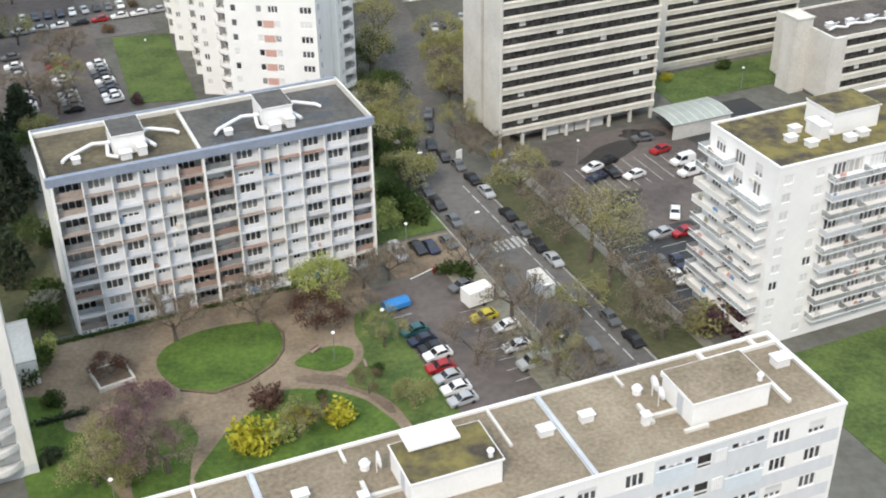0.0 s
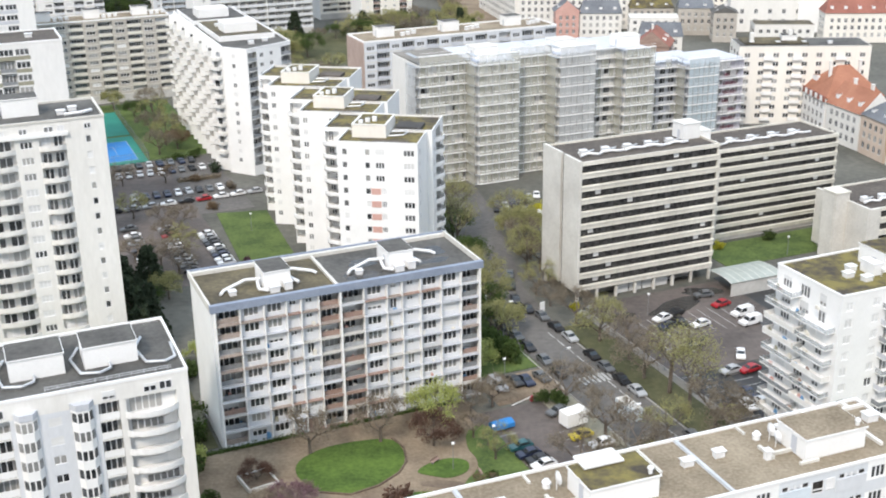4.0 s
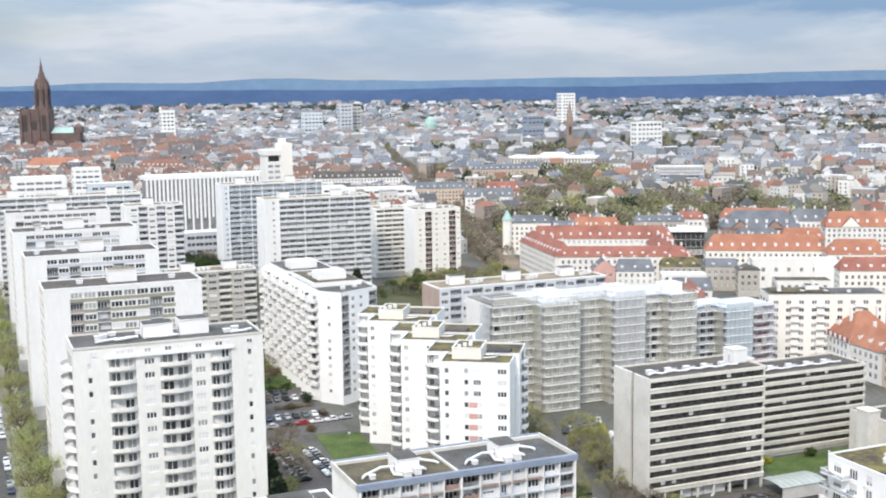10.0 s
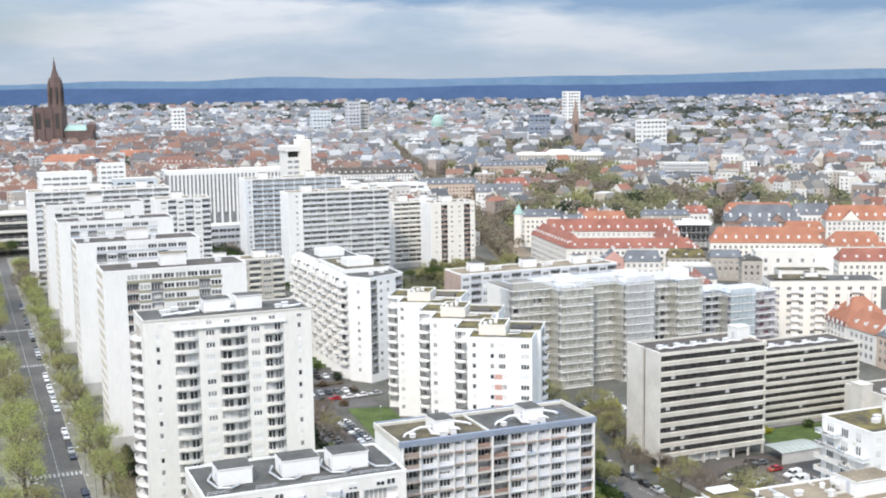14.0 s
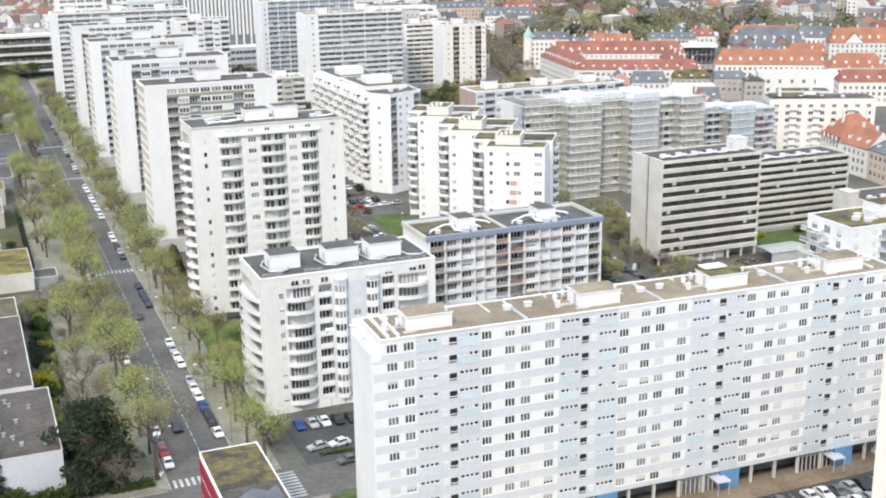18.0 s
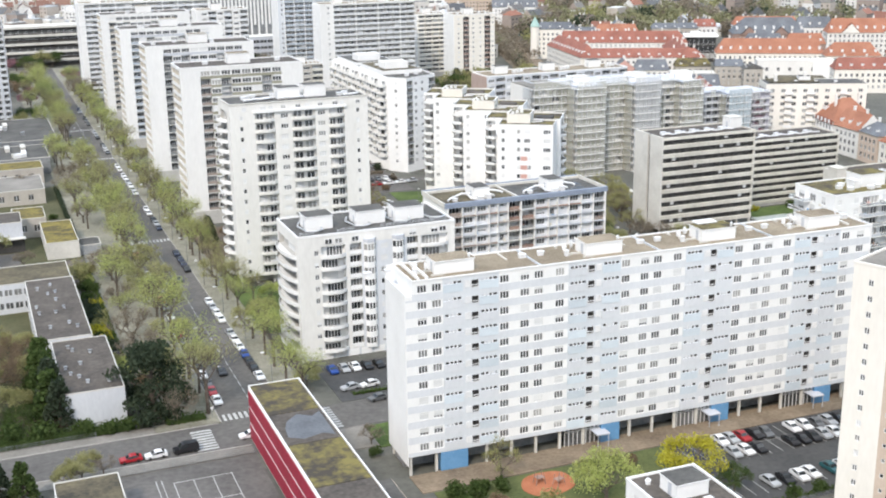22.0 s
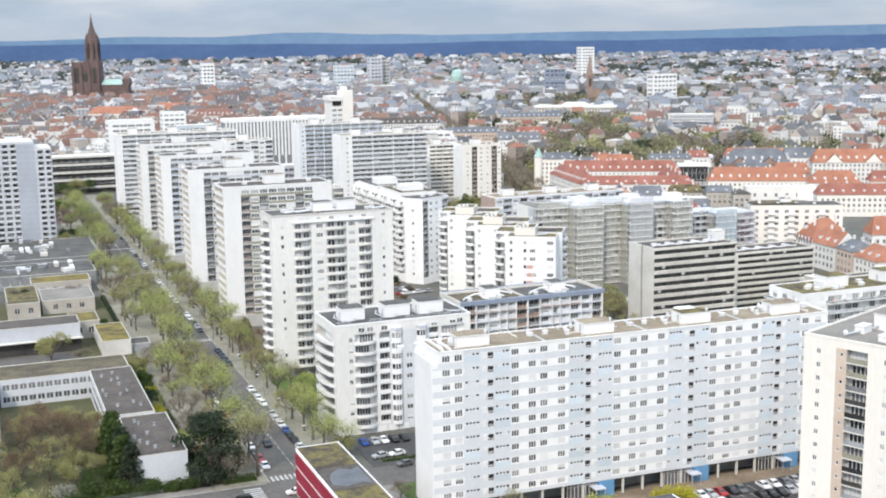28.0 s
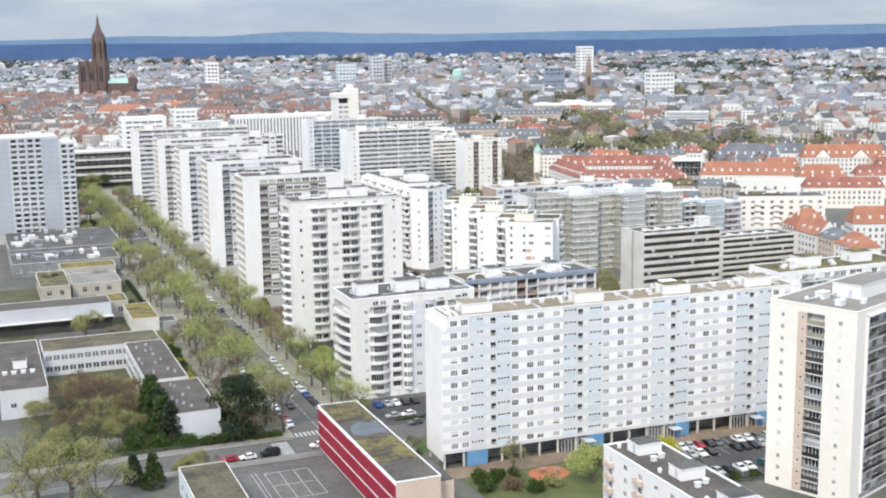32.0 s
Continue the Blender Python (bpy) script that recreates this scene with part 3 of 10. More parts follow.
def left_side(depth):
    """The pose of a wall built as a front, so that it closes the left end of a block `depth` deep."""
    return MOVE((0, depth, 0)) @ SIDE


def shell(b, L, D, H, k=0, front=False, left=False, z0=0.0, bottom=False):
    """The plain faces of a block: back and right always, front and left if asked for."""
    b.face([(L, 0, z0), (L, D, z0), (L, D, H), (L, 0, H)], k)
    b.face([(L, D, z0), (0, D, z0), (0, D, H), (L, D, H)], k)
    if front:
        b.face([(0, 0, z0), (L, 0, z0), (L, 0, H), (0, 0, H)], k)
    if left:
        b.face([(0, D, z0), (0, 0, z0), (0, 0, H), (0, D, H)], k)
    if bottom:
        b.face([(0, 0, z0), (0, D, z0), (L, D, z0), (L, 0, z0)], k)


def flat_roof(parent, L, D, H, covering, parapet="white_clean", rim=0.5, t=0.25, over=0.06):
    r = Build()
    r.box(t, L - t, t, D - t, H - 0.15, H + 0.05)
    part("roof", r, parent, covering)
    p = Build()
    p.box(-over, L + over, -over, t, H, H + rim)
    p.box(-over, L + over, D - t, D + over, H, H + rim)
    p.box(-over, t, t, D - t, H, H + rim)
    p.box(L - t, L + over, t, D - t, H, H + rim)
    part("parapet", p, parent, parapet)


def lift_house(x, y, z, w, d, h, parent, top="bitumen", wall="white_clean"):
    b = Build()
    b.box(x, x + w, y, y + d, z, z + h, 0, 0)
    b.box(x - 0.15, x + w + 0.15, y - 0.15, y + d + 0.15, z + h, z + h + 0.18, 0)
    ob = part("lift_housing", b, parent, wall)
    r = Build()
    r.box(x - 0.06, x + w + 0.06, y - 0.06, y + d + 0.06, z + h + 0.18, z + h + 0.22)
    part("housing_roof", r, ob, top)
    dr = Build()
    dr.box(x - 0.04, x, y + d * 0.3, y + d * 0.3 + 0.9, z + 0.1, z + 2.0)
    part("door", dr, ob, "greywall")
    return ob


def duct(parent, pts, r=0.28, mat="duct"):
    b = Build()
    for p, q in zip(pts, pts[1:]):
        b.tube(p, q, r, r, 8)
    part("duct", b, parent, mat)


def roof_vent(parent, x, y, z, w=0.9, d=0.7, h=0.8):
    b = Build()
    b.box(x, x + w, y, y + d, z, z + h)
    b.box(x - 0.12, x + w + 0.12, y - 0.12, y + d + 0.12, z + h, z + h + 0.14)
    part("roof_vent", b, parent, "duct")


def roof_turbine(parent, x, y, z):
    b = Build()
    b.tube((x, y, z), (x, y, z + 0.6), 0.42, 0.36, 8)
    b.tube((x, y, z + 0.6), (x, y, z + 0.95), 0.52, 0.22, 8)
    part("roof_extractor", b, parent, "duct")


def dish(parent, x, y, z, r=0.6):
    b = Build()
    n = 10
    ring = [(x + 0.25, y + math.cos(2 * math.pi * i / n) * r, z + 1.3 + math.sin(2 * math.pi * i / n) * r) for i in range(n)]
    for i in range(n):
        b.face([ring[i], ring[(i + 1) % n], (x, y, z + 1.3)])
    b.tube((x + 0.05, y, z), (x + 0.05, y, z + 1.3), 0.05, 0.05, 6)
    part("dish_aerial", b, parent, "duct")

# ---------- ground ----------
def to_xy(u, v):
    p = TURN @ Vector((u, v, 0))
    return p.x, p.y


def rise(y):
    """The plain is flat near by and climbs slowly towards the hills."""
    return 0.0 if y < 700 else 64.0 * ((y - 700) / 4100) ** 1.3


def ground_sheet():
    b = Build()
    ys = [-600, -300, 0, 200, 400, 700] + [700 + 4200 * (i / 24) ** 1.2 for i in range(1, 25)]
    xs = [-2600 + 5200 * i / 26 for i in range(27)]
    n = len(xs)
    for y in ys:
        for x in xs:
            b.v.append((x * (1.0 if y < 2500 else 1.0 + (y - 2500) / 6000), y, rise(y) - 0.02))
    for j in range(len(ys) - 1):
        for i in range(n - 1):
            b.f.append((j * n + i, j * n + i + 1, (j + 1) * n + i + 1, (j + 1) * n + i))
            b.m.append(0)
    single("ground", b, "ground", "grey-brown town ground between the buildings", "ground", kind="structure")


ground_sheet()


def hills(name, mat, y, base, tops, label):
    """A long ridge; tops: (x, height) along it."""
    b = Build()
    for (xa, za), (xb, zb) in zip(tops, tops[1:]):
        n = 10
        for i in range(n):
            xs = [xa + (xb - xa) * (i + k) / n for k in (0, 1)]
            zs = []
            for k in (0, 1):
                t = (i + k) / n
                t = t * t * (3 - 2 * t)
                zs.append(za + (zb - za) * t + 2.5 * noise.noise((xs[k] * 0.008, y * 0.01, 0)) + 1.2 * noise.noise((xs[k] * 0.03, y, 3)))
            b.face([(xs[0], y, base), (xs[1], y, base), (xs[1], y + 120, zs[1]), (xs[0], y + 120, zs[0])])
            b.face([(xs[0], y + 120, zs[0]), (xs[1], y + 120, zs[1]), (xs[1], y + 200, base - 40), (xs[0], y + 200, base - 40)])
    single(name, b, mat, label, "hills", kind="structure")


hills("backdrop_hills", "hill_far", 4640, 60, [(-2800, 136), (-1900, 148), (-1500, 160), (-1150, 154), (-800, 168), (-420, 157), (-150, 150), (300, 156), (800, 155), (1400, 168), (1900, 170), (2600, 160)], "wooded hills along the horizon, coloured blue for haze")
hills("backdrop_ridge", "hill_near", 4480, 60, [(-2800, 126), (-1700, 130), (-900, 122), (-300, 116), (0, 122), (500, 118), (1000, 122), (1500, 128), (2600, 122)], "wooded ridge before the hills, coloured dark blue for haze")


# ---------- facades ----------
class Face:
    """One wall of a building, built in its own plane (x along, z up, -y outwards) and then put in place."""

    def __init__(self, parent, F, mats, far=0):
        self.p, self.F, self.mats, self.b, self.far = parent, F, mats, Build(), far

    def blank(self, x0, x1, z0, z1, k=0):
        holed(self.b, x0, x1, z0, z1, None, k=k)

    def win(self, x0, x1, z0, z1, w, h, zc, leaves=2, k=0, down=0.35, xc=None):
        c = (x0 + x1) / 2 if xc is None else xc
        holed(self.b, x0, x1, z0, z1, (c - w / 2, c + w / 2, zc - h / 2, zc + h / 2), k=k)
        window(self.p, self.F @ MOVE((c - w / 2, 0.14, zc - h / 2)), w, h, leaves, down, self.far)

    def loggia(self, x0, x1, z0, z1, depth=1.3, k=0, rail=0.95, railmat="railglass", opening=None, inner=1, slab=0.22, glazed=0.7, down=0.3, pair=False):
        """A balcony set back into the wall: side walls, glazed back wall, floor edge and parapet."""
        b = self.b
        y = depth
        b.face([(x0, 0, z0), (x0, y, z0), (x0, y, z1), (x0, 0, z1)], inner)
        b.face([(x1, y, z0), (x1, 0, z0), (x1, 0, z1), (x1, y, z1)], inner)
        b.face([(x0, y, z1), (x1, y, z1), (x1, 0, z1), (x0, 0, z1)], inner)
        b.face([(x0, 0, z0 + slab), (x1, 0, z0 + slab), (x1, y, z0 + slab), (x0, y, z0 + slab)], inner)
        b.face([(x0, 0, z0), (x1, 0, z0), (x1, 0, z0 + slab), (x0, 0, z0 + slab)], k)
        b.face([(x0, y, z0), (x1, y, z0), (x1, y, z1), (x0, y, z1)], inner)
        w = (x1 - x0) * glazed
        c = (x0 + x1) / 2 + (x1 - x0) * (1 - glazed) * 0.3 * random.choice((-1, 1))
        h = (z1 - z0) * 0.76
        if pair:
            w = round((x1 - x0) * 0.36, 1)
            for c in (x0 + (x1 - x0) * 0.26, x0 + (x1 - x0) * 0.74):
                window(self.p, self.F @ MOVE((c - w / 2, y - 0.08, z0 + slab + 0.3)), w, 1.95, 2, down, self.far)
        else:
            window(self.p, self.F @ MOVE((c - w / 2, y - 0.08, z0 + slab + 0.08)), round(w, 1), round(h, 1), max(2, round(w / 0.85)), down, self.far)
        if rail:
            self.railing(x0, x1, z0 + slab, rail, railmat)

    def railing(self, x0, x1, z, h, mat, y=0.02):
        if self.far == 2:
            row = ROWS.setdefault((self.p, mat), Build())
            n = len(row.v)
            q = Build()
            q.box(x0, x1, y, y + 0.06, z, z + h)
            row.v.extend(tuple(self.F @ Vector(p)) for p in q.v)
            row.f.extend(tuple(i + n for i in face) for face in q.f)
            row.m.extend(q.m)
            return
        key = ("rail", round(x1 - x0, 2), h, mat)
        if key not in WINDOWS:
            r = Build()
            L = x1 - x0
            r.box(0.03, L - 0.03, 0, 0.06, 0.06, h - 0.08)
            r.box(0, L, -0.02, 0.09, h - 0.08, h)
            n = max(1, int(L / 1.4))
            for i in range(n + 1):
                q = 0.03 + (L - 0.1) * i / n
                r.box(q, q + 0.04, -0.02, 0.0, 0, h - 0.08)
            WINDOWS[key] = r.mesh("balcony_railing", mat)
        part("balcony_railing", WINDOWS[key], self.p, m=self.F @ MOVE((x0, y, z)))

    def bow_balcony(self, x0, x1, z, out, h=1.0, mat="white", slab=0.2, thick=0.1):
        """A balcony with a curved parapet."""
        key = ("bow", round(x1 - x0, 2), out, h, mat)
        if key not in WINDOWS:
            L = x1 - x0
            n = 10
            arc = []
            for i in range(n + 1):
                t = i / n
                arc.append((L * t, -out * (1 - abs(2 * t - 1) ** 2.6)))
            r = Build()
            r.prism([(0, 0.01)] + arc[1:-1] + [(L, 0.01)], 0, slab)
            for (xa, ya), (xb, yb) in zip(arc, arc[1:]):
                r.face([(xa, ya, 0), (xb, yb, 0), (xb, yb, h), (xa, ya, h)])
                r.face([(xb, yb + thick, slab), (xa, ya + thick, slab), (xa, ya + thick, h), (xb, yb + thick, h)])
                r.face([(xa, ya, h), (xb, yb, h), (xb, yb + thick, h), (xa, ya + thick, h)])
            WINDOWS[key] = r.mesh("balcony", mat)
        part("balcony", WINDOWS[key], self.p, m=self.F @ MOVE((x0, 0, z)))

    def long_balcony(self, x0, x1, z, out, h=1.0, mat="railglass", slabmat="offwhite"):
        key = ("long", round(x1 - x0, 2), out, h, mat)
        if key not in WINDOWS:
            L = x1 - x0
            r = Build()
            r.box(0, L, -out, 0.02, 0, 0.2, 0)
            n = max(1, int(L / 2.2))
            for i in range(n):
                r.box(L * i / n + 0.03, L * (i + 1) / n - 0.03, -out, -out + 0.05, 0.25, h - 0.06, 1)
            r.box(0, 0.06, -out, 0, 0.2, h, 1)
            r.box(L - 0.06, L, -out, 0, 0.2, h, 1)
            r.box(0, L, -out - 0.02, -out + 0.06, h - 0.06, h, 0)
            WINDOWS[key] = r.mesh("balcony", [slabmat, mat])
        part("balcony", WINDOWS[key], self.p, m=self.F @ MOVE((x0, 0, z)))

    def done(self, name="front_wall", label=""):
        return part(name, self.b, self.p, self.mats, label, m=self.F)


def clutter(parent, F, x0, x1, z, y0, rng, n=2):
    """Small odds and ends kept on a balcony: boxes, chairs, plants."""
    for _ in range(n):
        if rng.random() < 0.6:
            continue
        w, d, h = rng.uniform(0.3, 0.8), rng.uniform(0.3, 0.5), rng.uniform(0.3, 1.0)
        x = rng.uniform(x0 + 0.1, x1 - 0.9)
        b = Build()
        b.box(x, x + w, y0, y0 + d, z, z + h)
        b.box(x + 0.05, x + w * 0.6, y0 + 0.05, y0 + d * 0.7, z + h, z + h * 1.3)
        part("balcony_storage", b, parent, rng.choice(("brown", "bluebase", "offwhite", "concrete", "salmon", "olive")), m=F)


# ---------- the long pale blue slab ----------
def slab_block():
    L, D, H = 100.9, 11.3, 38.2
    t = thing("apartment_slab", "long white and pale blue twelve-storey slab block on stilts, gravel roof", "apartment building", at(-38.0, 62.9, 0, -1.8))
    pitch, z_low = 3.08, 3.95
    f = Face(t, Matrix.Identity(4), ["white_clean", "slabpale", "frame", "darkwall", "bluezone"])
    rows = [36.45 - pitch * k for k in range(11)]
    bays = random.Random(88)
    mods = [12.6 + 25.1 * i for i in range(4)]
    wins = [(2.2, 4.1), (5.0, 6.9)]
    for c in mods[:-1]:
        wins += [(c + 5.7, c + 7.5), (c + 9.8, c + 11.6), (c + 12.6, c + 14.4), (c + 16.9, c + 18.8)]
    wins += [(mods[-1] + 6.0, mods[-1] + 7.9), (mods[-1] + 9.6, mods[-1] + 11.5)]
    cells = [(a - 0.15, b + 0.15, "w") for a, b in wins]
    for i, c in enumerate(mods):
        cells += [(c - 5.4, c - 1.6, "bal"), (c + 1.6, c + 5.4, "bal")]
        cells += [(c - 1.5, c + 0.0, "nar"), (c + 0.0, c + 1.5, "sq")] if i % 2 == 0 else [(c - 1.5, c, "sq"), (c, c + 1.5, "nar")]
    cells.sort()

    def band(x0, x1, z0, z1, k):
        """A strip of wall; the stair bays are rendered pale blue."""
        cuts = [x0, x1] + [q for c in mods for q in (c - 5.5, c + 5.5) if x0 < q < x1]
        cuts.sort()
        for a, b in zip(cuts, cuts[1:]):
            f.blank(a, b, z0, z1, 4 if any(c - 5.5 <= (a + b) / 2 <= c + 5.5 for c in mods) else k)

    for k, zc in enumerate(rows):
        x_first = 1.3 if k == 0 else 0.0
        za, zb = zc - 0.86, zc + 0.84
        band(x_first, L, zc - 1.9 if k < 10 else z_low, za, 1)
        top = zc + (1.18 if k else H - rows[0])
        band(x_first, L, zb, top, 1 if k else 0)
        x = x_first
        for a, b, kind in cells:
            if a > x:
                band(x, a, za, zb, 0)
            if kind == "w":
                f.win(a, b, za, zb, 1.75, 1.42, zc, 3, 0, 0.36)
            elif kind == "bal":
                # near-black reveals and back: the opening's shade is put into the colour
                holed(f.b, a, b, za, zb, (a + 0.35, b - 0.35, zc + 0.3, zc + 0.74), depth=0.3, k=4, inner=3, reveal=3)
                n = 4
                for i in range(1, n):
                    q = a + 0.37 + (b - a - 0.74) * i / n
                    f.b.box(q - 0.13, q + 0.13, 0.02, 0.1, zc + 0.3, zc + 0.74, 2)
                if bays.random() < 0.4:
                    q = a + 0.37 + (b - a - 0.74) * bays.randrange(3) / n
                    f.b.box(q, q + (b - a - 0.74) * 0.48, 0.1, 0.16, zc + 0.3, zc + 0.74, 1)
                key = ("slabpanel", round(b - a, 2))
                if key not in WINDOWS:
                    r = Build()
                    r.box(0, b - a, -0.09, 0.0, 0, 1.45)
                    r.box(0, b - a, -0.13, -0.0, 1.45, 1.52)
                    WINDOWS[key] = r.mesh("balcony_panel", "bluepanel")
                    WINDOWS["greypanel"] = r.mesh("balcony_panel", "slabpale")
                part("balcony_panel", WINDOWS[key] if bays.random() < 0.62 else WINDOWS["greypanel"], t, m=MOVE((a, 0, zc - 1.3)))
            elif kind == "sq":
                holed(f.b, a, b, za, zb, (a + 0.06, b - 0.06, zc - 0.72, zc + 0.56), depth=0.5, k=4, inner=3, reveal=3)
                key = ("sqframe",)
                if key not in WINDOWS:
                    r = Build()
                    r.box(0, 1.46, -0.1, 0, -0.1, 0.0)
                    r.box(0, 1.46, -0.06, 0, 0.28, 0.42)
                    r.box(0, 0.07, -0.1, 0, 0, 1.28)
                    r.box(1.39, 1.46, -0.1, 0, 0, 1.28)
                    WINDOWS[key] = r.mesh("opening_frame", "frame")
                part("opening_frame", WINDOWS[key], t, m=MOVE((a + 0.02, 0, zc - 0.72)))
            else:
                f.blank(a, b, za, zb, 4)
                key = ("narrow",)
                if key not in WINDOWS:
                    r = Build()
                    r.box(0, 1.1, -0.03, 0.0, 0, 1.3)
                    for q in range(5):
                        r.box(0.04 + q * 0.23, 0.15 + q * 0.23, -0.1, -0.03, 0, 1.3)
                    WINDOWS[key] = r.mesh("slatted_screen", "frame")
                part("slatted_screen", WINDOWS[key], t, m=MOVE((a + 0.3, 0, zc - 0.66)))
            x = b
        f.blank(x, L, za, zb, 0)
    f.blank(0, 1.3, 34.5, 35.3)
    f.b.face([(1.3, 0, 35.35), (1.3, 0, H), (1.3, D, H), (1.3, D, 35.35)], 0)
    f.b.face([(0, 0, 35.3), (1.3, 0, 35.3), (1.3, D, 35.3), (0, D, 35.3)], 1)
    f.b.face([(0, 0, z_low), (0, D, z_low), (L, D, z_low), (L, 0, z_low)], 1)
    f.done()
    e = Build()
    e.box(-0.25, 0.0, -0.05, D + 0.05, 2.2, 35.9)
    part("end_wall", e, t, "white_clean")
    e = Build()
    e.box(L, L + 0.25, -0.05, D + 0.05, 0.0, H)
    e.face([(L, D, z_low), (0, D, z_low), (0, D, H), (L, D, H)])
    part("end_wall", e, t, "white_clean")
    # stilts, lobbies and blue walls under the first floor
    for i in range(21):
        x = 0.3 + i * 5.1
        for y in (0.4, D - 0.9):
            c = Build()
            c.box(x, x + 0.45, y, y + 0.5, 0, z_low)
            part("stilt", c, t, "concrete_pale")
    lob = Build()
    lob.box(0.5, L - 0.5, 4.5, D - 1.2, 0, z_low)
    # lobby colour darkened for its black glazing and the undercroft shade
    part("lobby", lob, t, "railglass")
    for i, c in enumerate(mods):
        bw = Build()
        a, b2 = (c - 6.2, c - 0.8) if i == 0 else (c + 2.2, c + 6.2)
        bw.box(a, b2, 0.05, 4.0, 0, z_low)
        part("blue_wall", bw, t, "bluebase")
        if i:
            g = Build()
            g.box(c - 5.4, c + 2.1, 0.9, 1.0, 0.15, z_low - 0.3)
            dr = part("entrance_glazing", g, t, "glass")
            fr = Build()
            for q in range(9):
                fr.box(c - 5.45 + q * 0.93, c - 5.35 + q * 0.93, 0.8, 0.9, 0, z_low - 0.2)
            fr.box(c - 5.45, c + 2.1, 0.8, 0.9, z_low - 0.9, z_low - 0.75)
            part("glazing_bars", fr, dr, "frame")
            cp = Build()
            cp.box(c + 0.2, c + 3.0, -2.2, 0.8, 2.7, 2.95)
            cp.tube((c + 0.5, -2.0, 0), (c + 0.5, -2.0, 2.7), 0.08, 0.08)
            cp.tube((c + 2.8, -2.0, 0), (c + 2.8, -2.0, 2.7), 0.08, 0.08)
            part("porch", cp, t, "greywall")
    # roof
    r = Build()
    r.box(1.5, L - 0.2, 0.2, D - 0.2, H - 0.45, H - 0.2)
    part("roof", r, t, "gravel", "brown gravel roof")
    p = Build()
    p.box(1.25, L + 0.3, -0.12, 0.16, H - 0.25, H + 0.02)
    p.box(1.25, L + 0.3, D - 0.16, D + 0.12, H - 0.25, H + 0.05)
    p.box(1.25, 1.5, 0.16, D - 0.16, H - 0.25, H + 0.02)
    p.box(L - 0.05, L + 0.3, 0.16, D - 0.16, H - 0.25, H + 0.02)
    part("roof_edge", p, t, "white_clean")
    for x in (26.4, 51.6, 77.0):
        j = Build()
        j.box(x, x + 0.34, 0.2, D - 0.2, H - 0.2, H + 0.02)
        j.box(x - 0.12, x + 0.46, 0.2, D - 0.2, H - 0.2, H - 0.12)
        part("roof_joint", j, t, "metal", "grey metal joint cover across the roof")
    for x in (22.0, 34.0, 47.0, 59.1, 72.3, 84.6):
        j = Build()
        j.box(x, x + 0.26, 6.0 if x in (22.0, 47.0, 72.3) else 9.4, D - 0.2, H - 0.2, H + 0.05)
        part("roof_joint", j, t, "concrete_pale")
    for i, x0 in enumerate((6.6, 37.1, 62.4, 87.3)):
        lift_house(x0, 2.5, H - 0.2, 7.6, 4.8, 2.3, t, "mossroof" if i == 2 else "gravel")
        roof_turbine(t, x0 - 1.9, 8.2, H - 0.2)
        roof_vent(t, x0 - 3.6, 4.0, H - 0.2, 0.6, 0.6, 1.0)
        roof_vent(t, x0 - 8.2, 6.3, H - 0.2, 1.1, 0.7, 0.7)
        roof_vent(t, x0 - 12.2, 6.0, H - 0.2, 1.2, 0.8, 0.65)
        roof_turbine(t, x0 + 8.2, 6.6, H - 0.2)
        kb = Build()
        kb.box(x0 - 2.6, x0, 4.6, 4.95, H - 0.2, H + 0.14)
        kb.box(x0 - 2.9, x0 - 2.55, 4.0, 6.6, H - 0.2, H + 0.14)
        part("cable_duct", kb, t, "concrete_pale")
        kb = Build()
        kb.box(x0 - 0.9, x0 + 1.4, 1.9, 2.2, H - 0.2, H + 0.1)
        part("cable_duct", kb, t, "concrete_pale")
        if i in (2, 3):
            pl = Build()
            pl.box(x0 + 1.0, x0 + 5.4, 7.5 if i == 3 else 5.7, 9.2 if i == 3 else 8.2, H + (0.2 if i == 3 else 2.5), H + (0.5 if i == 3 else 2.72))
            part("roof_hatch", pl, t, "white_clean" if i == 2 else "duct")
        st = Build()
        st.tube((x0 + 6.8, 3.0, H + 2.2), (x0 + 6.8, 3.0, H + 2.9), 0.22, 0.22, 8)
        st.tube((x0 + 6.8, 3.0, H + 2.9), (x0 + 6.8, 3.0, H + 3.1), 0.34, 0.2, 8)
        part("roof_extractor", st, t, "duct")
    for x0, x1, y0, y1 in ((93.1, 93.45, 8.4, D - 0.2), (93.45, L - 0.2, 9.6, 9.95), (96.6, 96.95, 2.0, 9.6), (98.6, 98.95, 9.95, D - 0.2)):
        j = Build()
        j.box(x0, x1, y0, y1, H - 0.2, H + 0.16)
        part("roof_beam", j, t, "offwhite")
    roof_vent(t, 98.6, 6.4, H - 0.2, 1.4, 1.1, 0.8)
    for x in (36.0, 61.2, 86.4):
        dish(t, x, 7.4, H - 0.2, 0.75)
    dish(t, 86.2, 6.0, H - 0.2, 0.65)
    dish(t, 5.2, 4.4, H - 0.2, 0.75)
    fr = Build()
    for q in (2.6, 4.3):
        fr.box(q, q + 0.3, 0.5, D - 0.5, H - 0.2, H + 0.35)
    part("roof_beam", fr, t, "white_clean")


slab_block()


